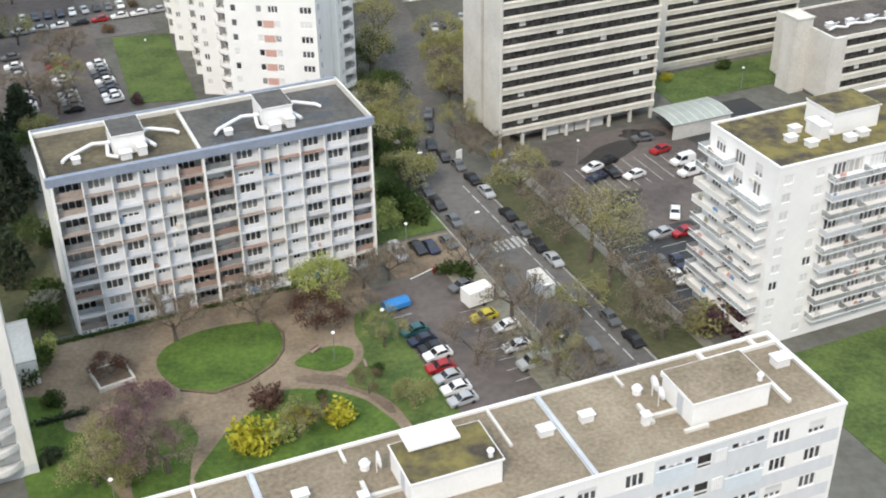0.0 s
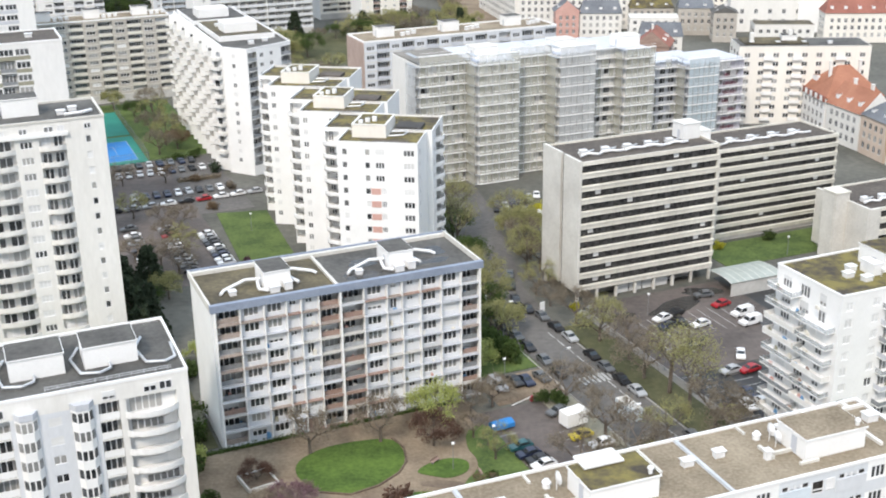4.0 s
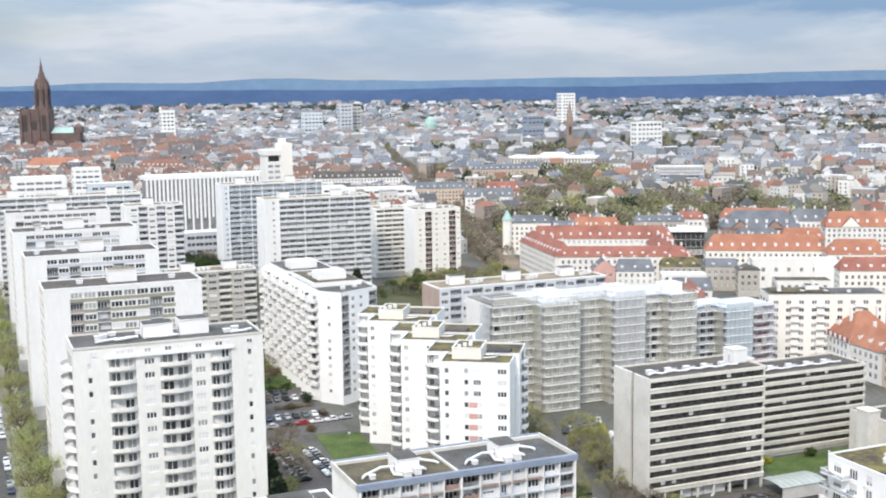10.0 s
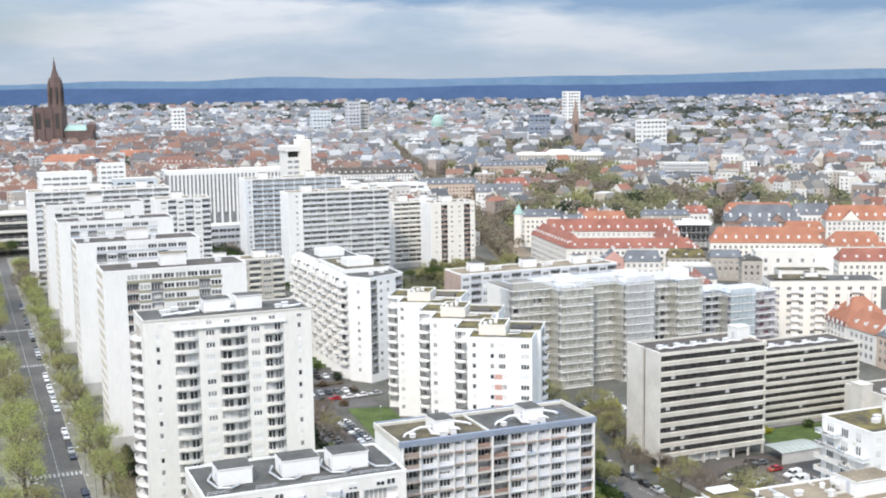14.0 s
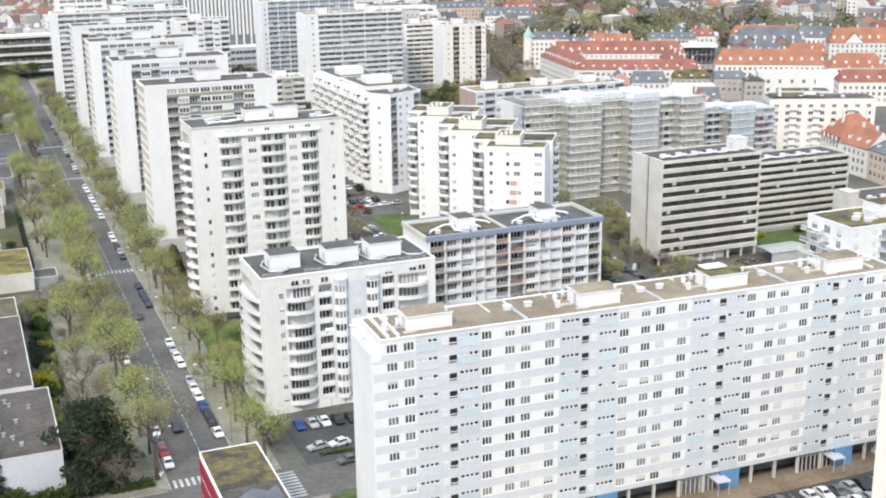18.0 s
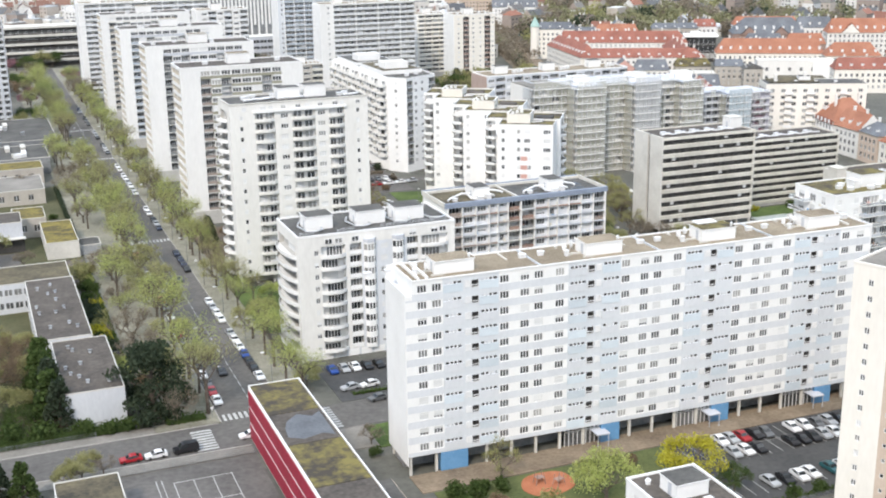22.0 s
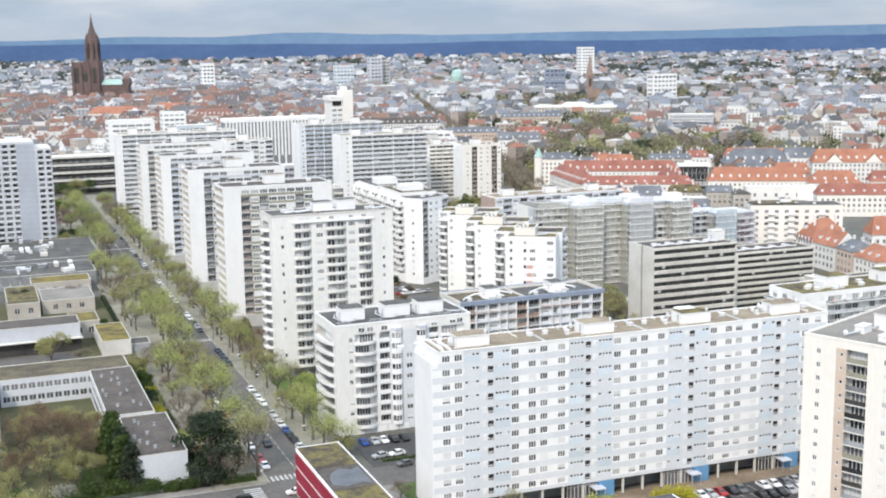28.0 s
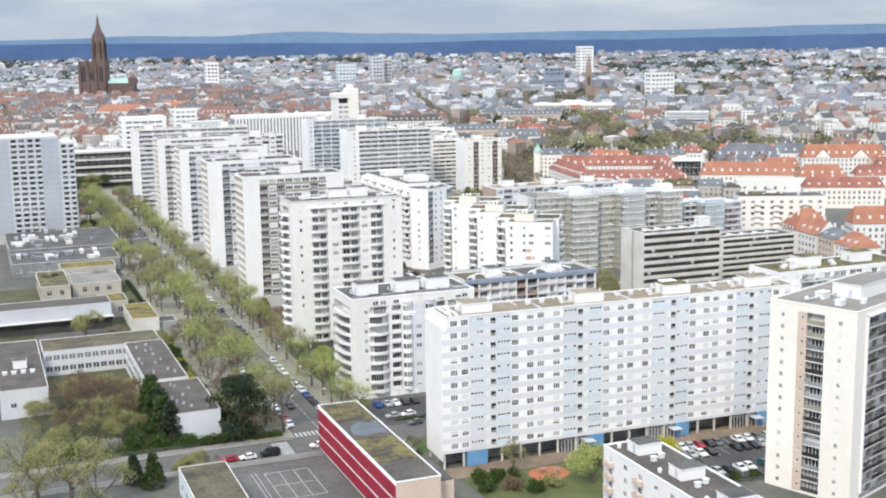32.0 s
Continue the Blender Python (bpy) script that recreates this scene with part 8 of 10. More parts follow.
def leaf_quads(b, rng, c, r, n, size, flat=0.85, squash=1.0):
    """n small leaf-clump faces scattered in a lobe, denser towards its skin."""
    for _ in range(n):
        d = Vector((rng.gauss(0, 1), rng.gauss(0, 1), rng.gauss(0, 1) * flat)).normalized()
        p = c + Vector((d.x, d.y, d.z * squash)) * r * (rng.random() ** 0.45)
        a = Vector((rng.gauss(0, 1), rng.gauss(0, 1), rng.gauss(0, 0.7))).normalized()
        q = a.orthogonal().normalized()
        q = (q * math.cos(rng.random() * 6.3) + a.cross(q) * math.sin(rng.random() * 6.3)).normalized()
        w = a.cross(q)
        s = size * rng.uniform(0.6, 1.25)
        b.face([tuple(p - q * s), tuple(p + w * s * 0.55), tuple(p + q * s), tuple(p - w * s * 0.55)])


def tree_meshes(kind, variant):
    key = (kind, variant)
    if key in TREES:
        return TREES[key]
    rng = random.Random(f"{kind}{variant}")
    shape, leaf = kind.split("_")
    tr, cr = Build(), Build()
    H = 1.0
    if shape == "conifer":
        tr.tube((0, 0, 0), (0, 0, 9.5), 0.35, 0.06, 7)
        for i in range(26):
            z = 1.2 + 8.6 * i / 26
            r = (1 - i / 27) * 3.4 + 0.3
            for k in range(5):
                t = rng.random() * 6.28
                tip = Vector((math.cos(t) * r, math.sin(t) * r, z - 0.5))
                tr.tube((0, 0, z), tuple(tip), 0.05, 0.02, 4)
                leaf_quads(cr, rng, tip * 0.75 + Vector((0, 0, z * 0.25)), 0.85, 16, 0.42, 0.5)
    elif shape == "bush":
        for i in range(5):
            t = rng.random() * 6.28
            tip = (math.cos(t) * 0.9, math.sin(t) * 0.9, 1.2)
            tr.tube((0, 0, 0), tip, 0.06, 0.03, 5)
        for i in range(9):
            t = rng.random() * 6.28
            c = Vector((math.cos(t) * rng.uniform(0.2, 1.3), math.sin(t) * rng.uniform(0.2, 1.3), rng.uniform(0.6, 1.6)))
            leaf_quads(cr, rng, c, 0.85, 70, 0.22)
    elif shape == "cedar":
        tr.tube((0, 0, 0), (0.2, 0.1, 6), 0.6, 0.35, 8)
        tr.tube((0.2, 0.1, 6), (0.5, 0.2, 11), 0.35, 0.1, 7)
        for i in range(34):
            t = i * 2.399
            z = rng.uniform(1.8, 11.2)
            r = (6.4 if z < 6.5 else 6.4 - (z - 6.5) * 0.95) * rng.uniform(0.5, 1.0)
            c = Vector((math.cos(t) * r, math.sin(t) * r, z))
            tr.tube((0.2, 0.1, max(0.8, z - 1.0)), tuple(c), 0.12, 0.03, 4)
            leaf_quads(cr, rng, c, 2.0, 130, 0.34, 0.6, 0.55)
            leaf_quads(cr, rng, c * 0.6 + Vector((0, 0, z * 0.4)), 1.8, 45, 0.36, 0.6, 0.55)
    else:
        # broad-leaved: trunk, forking limbs, twigs, then leaf clumps at the twig ends
        th = {"tall": 5.0, "round": 2.0, "bare": 2.6}[shape]
        tr.tube((0, 0, 0), (0.1, 0, th), 0.28, 0.2, 8)
        tips = []

        def grow(p, d, length, r, depth):
            q = p + d * length
            tr.tube(tuple(p), tuple(q), r, r * 0.62, 5 if depth < 2 else 4)
            if depth == 3:
                tips.append(q)
                return
            for _ in range(3 if depth else 4):
                nd = (d + Vector((rng.gauss(0, 0.55), rng.gauss(0, 0.55), rng.gauss(0.12, 0.3)))).normalized()
                grow(q, nd, length * rng.uniform(0.62, 0.85), r * 0.6, depth + 1)

        for i in range(4):
            t = i * 1.57 + rng.uniform(-0.4, 0.4)
            up = 1.5 if shape == "tall" else 0.9
            grow(Vector((0.1, 0, th - 0.3 - 0.25 * i)), Vector((math.cos(t), math.sin(t), up)).normalized(), rng.uniform(1.7, 2.2), 0.13, 0)
        for q in tips:
            if shape == "bare":
                for _ in range(7):
                    e = q + Vector((rng.gauss(0, 0.6), rng.gauss(0, 0.6), rng.gauss(0.35, 0.5)))
                    s = Vector((rng.gauss(0, 1), rng.gauss(0, 1), 0)).normalized() * 0.035
                    cr.face([tuple(q - s), tuple(q + s), tuple(e)])
                leaf_quads(cr, rng, q, 1.0, 10, 0.12)
            else:
                leaf_quads(cr, rng, q, 1.15, 26 if shape == "round" else 13, 0.18 if shape == "round" else 0.125, 0.85, 1.0 if shape == "round" else 1.6)
    TREES[key] = (tr.mesh("trunk", "bark"), cr.mesh("crown", LEAF[leaf]))
    return TREES[key]


TREE_WORDS = {"spring": "young bright green leaves", "olive": "thin olive spring leaves", "brown": "bare brown twigs", "rust": "rusty budding twigs", "dark": "dark evergreen needles", "yellow": "bright yellow blossom", "purple": "dark purple leaves", "copper": "dense dark copper leaves", "mauve": "mauve budding twigs", "green": "dense green leaves", "pale": "pale white blossom", "pink": "pink blossom"}


GROVE = {}          # trees too far off to be told apart: joined by foliage
SHAPES = {}


def plant_far(data, key, m):
    b = GROVE.setdefault(key, Build())
    if data.name not in SHAPES:
        SHAPES[data.name] = ([q.co.copy() for q in data.vertices], [tuple(p.vertices) for p in data.polygons])
    co, fs = SHAPES[data.name]
    n = len(b.v)
    b.v.extend(tuple(m @ q) for q in co)
    b.f.extend(tuple(i + n for i in f) for f in fs)
    b.m.extend([0] * len(fs))


def tree(kind, u, v, scale=1.0, turn=None, group="", z=0.05):
    shape, leaf = kind.split("_")
    rng_t = random.Random(f"{u:.1f}{v:.1f}")
    tr, cr = tree_meshes(kind, rng_t.randrange(3))
    if v > 440:
        m = at(u, v, z, rng_t.random() * 360) @ Matrix.Diagonal((scale, scale, scale * rng_t.uniform(0.92, 1.1), 1))
        plant_far(tr, "bark", m)
        plant_far(cr, leaf, m)
        return
    word = {"conifer": "conifer", "bush": "shrub", "cedar": "old spreading cedar", "tall": "street tree", "round": "broad tree", "bare": "tree"}[shape]
    where = "avenue" if u < -44 else ("garden" if v < 160 else "towers")
    t = thing("shrub" if shape == "bush" else "tree", f"{word} with {TREE_WORDS[leaf]} near the {where}", "shrub" if shape == "bush" else "tree", at(u, v, z, rng_t.random() * 360 if turn is None else turn) @ Matrix.Diagonal((scale, scale, scale * rng_t.uniform(0.92, 1.1), 1)), group)
    part("trunk", tr, t)
    part("crown", cr, t)


rng = random.Random(77)
v = 108.0
while v < 640:
    far = v > 330
    step = 9.2 if not far else 11
    if rng.random() < 0.92 and not (92 < v < 104):
        tree(rng.choice(("tall_spring", "tall_spring", "tall_olive", "bare_olive")), -66.4 + rng.uniform(-0.6, 0.6), v + rng.uniform(-2, 2), rng.uniform(1.2, 1.6), group="avenue trees")
    if rng.random() < 0.55:
        tree(rng.choice(("tall_spring", "tall_olive", "bare_brown")), -74.5 + rng.uniform(-1, 1), v + rng.uniform(-3, 3), rng.uniform(0.95, 1.35), group="avenue trees")
    if rng.random() < 0.85:
        tree(rng.choice(("tall_spring", "tall_spring", "tall_olive", "bare_olive")), -47.0 + rng.uniform(-0.8, 0.8), v + rng.uniform(-3, 3), rng.uniform(1.0, 1.3), group="avenue trees")
    v += step
rng = random.Random(58)
for i in range(26):
    v = rng.uniform(584, 715)
    tree(rng.choice(("round_dark", "round_green", "bare_brown", "round_olive", "round_dark", "conifer_dark")), rng.uniform(52, 70) + (v - 584) * 0.14, v, rng.uniform(1.2, 1.9))
for i in range(5):
    tree(rng.choice(("round_green", "round_olive")), rng.uniform(112, 122), rng.uniform(470, 500), rng.uniform(1.0, 1.5))
rng = random.Random(12)
for i in range(30):
    u, v = rng.uniform(-112, -79), rng.choice((rng.uniform(204, 250), rng.uniform(290, 342)))
    if not (-91 < u < -77 and 229 < v < 264) and not (-110 < u < -80 and 296 < v < 334):
        tree(rng.choice(("bush_green", "bush_olive", "round_olive", "bare_brown", "bush_brown")), u, v, rng.uniform(0.8, 1.4))
for i in range(16):
    tree(rng.choice(("round_green", "bare_brown", "round_olive", "round_pink", "round_dark")), rng.uniform(-128, -72), rng.uniform(600, 636), rng.uniform(1.0, 1.6))
for i in range(16):
    tree(rng.choice(("bush_spring", "bush_green", "bush_green", "bush_yellow", "bush_olive")), rng.uniform(-82.6, -79.8), 140 + 5.5 * i + rng.uniform(-2, 2), rng.uniform(0.8, 1.5))
rng = random.Random(31)
for i in range(44):
    u, v = rng.uniform(104, 214), rng.uniform(342, 524)
    if rng.random() < 0.5:
        u, v = rng.uniform(140, 214), rng.uniform(480, 526)
    tree(rng.choice(("bare_olive", "bare_brown", "round_olive", "bare_olive", "round_green", "conifer_dark")), u, v, rng.uniform(0.9, 1.4))
for u, v, k, s in ((-43.5, 113, "round_olive", 0.8), (-44, 150, "tall_spring", 0.9), (-43.5, 158, "round_olive", 0.9), (-42, 170, "tall_olive", 1.0), (-36, 176, "round_spring", 0.7), (-28, 180, "bush_green", 1.6), (-44, 186, "tall_olive", 1.0), (-44.5, 228, "tall_olive", 1.1), (-40, 240, "conifer_dark", 0.9), (-34, 236, "bare_rust", 0.8), (-44, 252, "tall_spring", 1.2),
                   # garden
                   (12.8, 133.6, "round_mauve", 0.78), (10.1, 143.4, "round_copper", 0.6), (40.6, 142.4, "round_copper", 0.88), (28.4, 128.4, "bush_copper", 1.5), (31.3, 122.4, "bush_yellow", 1.3), (25.4, 120.4, "bush_yellow", 2.2), (28.0, 119.4, "bush_spring", 1.6), (36.6, 121.2, "bush_yellow", 1.6), (33.4, 121.8, "bare_rust", 0.55), (8.6, 129.0, "bare_brown", 0.9), (10.5, 122.5, "bare_mauve", 1.15), (6.0, 124.0, "bare_olive", 1.0), (43.4, 149.0, "round_spring", 1.05), (32.8, 147.4, "bare_brown", 1.15), (20.6, 148.6, "bare_brown", 1.1), (30.5, 119.5, "bare_olive", 0.7), (47.0, 119.6, "round_olive", 0.62), (42.2, 124.6, "bare_rust", 0.5), (4.2, 121.2, "bare_olive", 1.0), (7.6, 119.6, "round_olive", 0.7), (13.2, 120.0, "bare_brown", 1.1), (-0.6, 147.5, "bush_green", 1.4), (1.6, 150.2, "bush_green", 1.5), (2.2, 153.2, "bush_spring", 1.3), (3.2, 160.5, "bush_green", 1.9), (4.2, 164.2, "bush_pale", 1.6), (4.6, 168.0, "bush_green", 1.8), (2.0, 140.5, "bush_green", 1.1), (-0.5, 128.0, "bush_dark", 1.2), (48.2, 134.0, "bare_olive", 0.75), (47.8, 142.0, "bare_brown", 0.7), (45.0, 128.0, "bush_green", 0.8), (36.0, 126.0, "bush_green", 0.7), (51.0, 150.2, "bare_brown", 0.8), (55.6, 150.8, "bare_brown", 0.9),
                   # parking lot and street
                   (58.6, 124.5, "bare_brown", 1.1), (68.0, 117.5, "bare_olive", 0.9), (67.4, 146.5, "bush_green", 1.3), (64.5, 148.5, "bush_green", 1.1), (86.0, 118.5, "bare_brown", 1.2), (86.5, 126.5, "bare_brown", 1.4), (86.2, 134.0, "tall_olive", 1.35), (87.4, 142.0, "tall_olive", 1.5), (86.4, 149.0, "bare_brown", 1.3), (88.0, 157.0, "bare_brown", 1.3), (87.2, 167.0, "bare_olive", 1.25), (86.8, 176.0, "bare_brown", 1.15), (78.2, 128.6, "bare_olive", 1.0), (93.2, 117.0, "bush_olive", 2.0), (95.4, 115.6, "bush_purple", 2.3), (92.6, 130.0, "bush_olive", 1.2),
                   (60.0, 166.0, "round_spring", 0.8), (59.0, 172.0, "tall_spring", 0.9), (64.0, 170.0, "bush_green", 2.2), (66.5, 166.5, "bush_green", 2.0), (66.0, 176.0, "bush_green", 2.0), (69.0, 172.0, "bush_green", 1.4), (70.5, 183.0, "round_green", 0.9), (69.0, 190.0, "conifer_dark", 0.8), (70.0, 197.0, "round_olive", 1.0), (74.5, 206.0, "bare_olive", 1.3), (78.5, 214.0, "round_green", 1.2), (81.0, 224.0, "tall_olive", 1.35), (84.0, 234.0, "round_green", 1.2), (90.0, 244.0, "tall_olive", 1.2), (76.0, 236.0, "round_dark", 1.1), (94.0, 258.0, "bare_olive", 1.1), (112.0, 243.0, "bush_yellow", 1.4), (92.0, 208.5, "bare_olive", 1.2), (86.8, 194.0, "bare_olive", 0.95), (95.6, 214.0, "bare_olive", 1.3), (97.0, 220.0, "bare_brown", 1.2), (99.6, 229.0, "round_olive", 1.1), (102.0, 237.0, "bare_olive", 1.3), (86.6, 187.0, "bare_brown", 0.9), (73.4, 190.0, "bare_olive", 1.2), (76.4, 200.0, "bare_olive", 1.2), (90.6, 183.0, "bush_yellow", 0.8),
                   (140.0, 200.5, "bush_yellow", 0.9), (155.0, 200.5, "bush_green", 1.2),
                   # between tower and loggia block
                   (1.5, 196.0, "conifer_dark", 1.25), (4.0, 204.0, "conifer_dark", 1.4), (1.0, 212.0, "conifer_dark", 1.3), (5.0, 220.0, "round_green", 0.9), (3.0, 228.0, "conifer_dark", 1.2), (2.0, 236.0, "round_olive", 0.8), (3.0, 184.0, "round_green", 0.9), (1.0, 176.0, "conifer_dark", 1.0), (8.0, 186.0, "bush_green", 1.6), (12.0, 192.0, "round_spring", 0.7), (14.0, 246.0, "bare_brown", 1.0), (21.0, 252.0, "bare_olive", 1.0), (17.0, 240.0, "bare_brown", 1.1), (24.0, 272.0, "bare_brown", 0.9), (14.0, 285.0, "bare_olive", 1.0), (9.0, 308.0, "bare_brown", 1.0), (28.0, 314.0, "bare_rust", 0.8), (16.0, 316.0, "bare_brown", 0.9), (36.0, 312.0, "bush_rust", 1.1), (44.0, 300.0, "bush_brown", 1.0), (9.0, 232.0, "conifer_dark", 1.2), (12.0, 226.0, "round_olive", 0.9), (9.0, 252.0, "bare_brown", 0.9), (19.0, 262.0, "bare_brown", 0.9), (20.0, 276.0, "bare_brown", 0.9), (33.0, 238.0, "bush_purple", 1.0), (35.0, 284.0, "bush_rust", 1.0),
                   # round the tennis courts
                   (32.0, 345.0, "bare_brown", 1.2), (36.0, 355.0, "bare_olive", 1.2), (38.5, 349.0, "round_rust", 1.0), (40.0, 366.0, "bare_brown", 1.2), (34.0, 372.0, "bare_brown", 1.1), (38.0, 388.0, "bare_olive", 1.2), (33.0, 398.0, "round_green", 0.9), (40.0, 402.0, "bare_brown", 1.2), (28.0, 412.0, "round_olive", 1.0), (42.6, 341.0, "bush_green", 1.0), (41.0, 336.5, "bush_green", 1.2), (36.0, 336.5, "bush_green", 1.2), (43.0, 318.0, "bush_dark", 1.4),
                   (86.0, 420.0, "round_spring", 1.2), (88.0, 405.0, "conifer_dark", 1.3), (84.0, 432.0, "round_olive", 1.3), (96.0, 430.0, "bare_olive", 1.3), (102.0, 440.0, "bare_olive", 1.3), (110.0, 425.0, "bare_brown", 1.2), (120.0, 436.0, "bare_olive", 1.2),
                   (58.0, 500.0, "conifer_dark", 1.6), (64.0, 508.0, "conifer_dark", 1.5), (70.0, 496.0, "round_green", 1.2), (54.0, 512.0, "round_green", 1.2), (62.0, 490.0, "round_olive", 1.2), (160.0, 515.0, "bare_olive", 1.5), (170.0, 510.0, "bare_olive", 1.6), (180.0, 512.0, "bare_olive", 1.5), (190.0, 520.0, "bare_brown", 1.4), (150.0, 500.0, "bare_olive", 1.3),
                   # school
                   (-77.4, 111.5, "cedar_dark", 1.3), (-74.6, 107.0, "bush_dark", 2.2), (-78.5, 105.5, "bush_dark", 1.8), (-96.0, 110.5, "conifer_dark", 1.2), (-97.5, 114.5, "conifer_green", 1.3), (-97.0, 119.5, "conifer_dark", 1.3), (-98.0, 125.0, "conifer_green", 1.4), (-98.0, 132.0, "conifer_green", 1.4), (-103.5, 114.0, "round_green", 0.8), (-104.5, 122.0, "round_olive", 0.95), (-102.0, 138.0, "round_olive", 1.1), (-109.0, 118.0, "round_olive", 1.05), (-108.0, 130.0, "bare_rust", 1.6), (-114.0, 124.0, "bare_olive", 1.5), (-113.0, 138.0, "bare_rust", 1.7), (-120.0, 128.0, "round_rust", 1.0), (-119.0, 142.0, "bare_rust", 1.6), (-104.0, 146.0, "round_rust", 1.15), (-111.0, 154.0, "round_rust", 1.15), (-118.0, 156.0, "round_olive", 1.0), (-102.0, 158.0, "round_olive", 0.9), (-107.0, 166.0, "round_olive", 0.9), (-115.0, 168.0, "round_rust", 0.9), (-124.0, 118.0, "round_olive", 0.9), (-127.0, 134.0, "bare_olive", 1.0), (-128.0, 146.0, "round_olive", 0.9), (-121.0, 110.0, "bush_green", 2.0), (-112.0, 109.0, "bush_pale", 1.8), (-106.0, 108.0, "bush_green", 2.0), (-100.0, 107.0, "bush_green", 1.8), (-92.0, 106.5, "bush_green", 1.6), (-87.5, 106.0, "bush_green", 1.5), (-83.0, 105.6, "bush_green", 1.4), (-129.5, 108.0, "bush_olive", 1.8), (-117.0, 106.5, "bush_green", 1.5), (-94.5, 86.4, "round_olive", 0.75), (-97.0, 84.6, "round_olive", 0.7), (-90.5, 86.6, "bare_brown", 0.55), (-105.0, 80.0, "conifer_green", 0.9), (-109.0, 84.0, "conifer_dark", 0.8), (-124.0, 76.0, "bare_olive", 2.0), (-131.0, 84.0, "bare_olive", 1.9), (-119.0, 70.0, "bare_olive", 1.8), (-134.0, 76.0, "bare_olive", 1.2),
                   (-78.6, 133.0, "round_spring", 0.85), (-77.5, 127.0, "bush_rust", 1.5), (-80.2, 152.0, "bush_dark", 1.5), (-82.5, 165.0, "bush_yellow", 1.6), (-82.0, 160.0, "bush_yellow", 1.3), (-82.5, 205.0, "bush_green", 1.6), (-81.0, 215.0, "bush_green", 1.6), (-97.0, 220.0, "bush_spring", 1.4), (-110.0, 228.0, "bush_olive", 1.6), (-112.0, 336.0, "round_dark", 1.1), (-84.0, 480.0, "round_olive", 1.2), (-80.0, 500.0, "round_green", 1.2), (-46.0, 646.0, "round_pink", 1.3), (-66.0, 704.0, "round_green", 1.6), (-58.0, 724.0, "round_olive", 1.7), (-50.0, 727.0, "round_green", 1.6), (-74.0, 715.0, "round_pink", 1.4), (-47.5, 560.0, "bare_brown", 1.8), (-76.0, 560.0, "round_pink", 1.0), (-72.0, 590.0, "round_pink", 1.0), (-84.0, 600.0, "round_rust", 1.4), (-90.0, 620.0, "bare_brown", 1.5), (-70.0, 640.0, "bare_brown", 1.5),
                   # along the street
                   (68.4, 112.0, "bare_brown", 1.1), (68.0, 122.5, "bare_brown", 1.2), (68.6, 133.0, "bare_brown", 1.25), (68.2, 146.5, "bare_brown", 1.15), (70.0, 178.0, "round_olive", 1.2), (70.4, 188.0, "round_green", 1.1), (72.0, 198.0, "round_olive", 1.2), (94.0, 206.0, "bare_brown", 1.2), (101.0, 228.0, "round_olive", 1.1),
                   # before the slab
                   (-9.0, 40.5, "round_spring", 1.3), (8.6, 41.5, "round_yellow", 1.3), (14.0, 34.5, "round_green", 0.7), (-22.6, 55.5, "bare_olive", 0.85), (-24.0, 51.0, "bush_green", 1.2), (-27.5, 53.0, "bush_green", 1.2), (-30.5, 50.0, "bush_green", 1.5), (-33.5, 52.0, "bush_green", 1.4), (-34.0, 46.0, "bush_green", 1.6), (-28.0, 44.0, "bush_rust", 1.5), (-24.0, 40.0, "bush_green", 1.5), (-19.0, 42.0, "bush_olive", 1.3), (-3.0, 50.5, "bush_green", 1.0), (2.0, 51.0, "bush_rust", 1.1), (-6.0, 52.0, "bush_green", 1.0), (-40.0, 79.0, "bare_brown", 0.6), (-41.0, 74.0, "bush_green", 0.9), (22.0, 28.5, "bush_green", 1.0), (28.0, 28.5, "bush_green", 1.0), (34.0, 28.5, "bush_green", 1.0)):
    tree(k, u, v, s)
for k, b in GROVE.items():
    single("distant_tree_trunks" if k == "bark" else "distant_tree_crowns", b, "bark" if k == "bark" else LEAF[k], "brown trunks and limbs of the distant trees" if k == "bark" else f"distant trees with {TREE_WORDS[k]}", "trees", kind="stuff")


# hedges
def hedge(u0, u1, v0, v1, h, label, leaf="green"):
    b = Build()
    rng_h = random.Random(f"{u0}{v0}")
    n = int((u1 - u0) * (v1 - v0) * h * 22) + 60
    for _ in range(min(n, 5000)):
        p = Vector((rng_h.uniform(u0, u1), rng_h.uniform(v0, v1), rng_h.uniform(0.1, h)))
        leaf_quads(b, rng_h, p, 0.25, 1, 0.24)
    t = thing("hedge", label, "hedge", at(0, 0))
    part("foliage", b, t, LEAF[leaf])
    if u1 - u0 < 1.2 or v1 - v0 < 1.2:
        return
    c = Build()
    c.box(u0 + 0.35, u1 - 0.35, v0 + 0.35, v1 - 0.35, 0, h * 0.6)
    part("branchwork", c, t, LEAF[leaf])


hedge(-128, -82, 104.8, 107.4, 2.2, "clipped green hedge before the school")
hedge(-76, -67.6, 103.6, 106.0, 1.7, "dark clipped hedge at the street corner")
hedge(-79.6, -78.6, 120, 200, 1.4, "low hedge along the school fence")
hedge(-79.8, -78.4, 252, 340, 2.2, "tall dark hedge along the school fence", "dark")
hedge(-84.5, -80.0, 176, 190, 2.6, "dark clipped shrubs beside the school court", "dark")
hedge(4.0, 22.0, 154.6, 155.8, 0.7, "low hedge before the loggia block")
hedge(26.0, 50.0, 154.6, 155.8, 0.7, "low hedge before the loggia block")
hedge(12.0, 60.0, 27.0, 28.2, 1.0, "low hedge beside the parking lot")
hedge(-36.0, -16.0, 103.6, 104.8, 0.8, "low hedge beside the car park")
hedge(31.0, 44.0, 312.0, 314.0, 1.2, "clipped hedge along the parking rows", "brown")
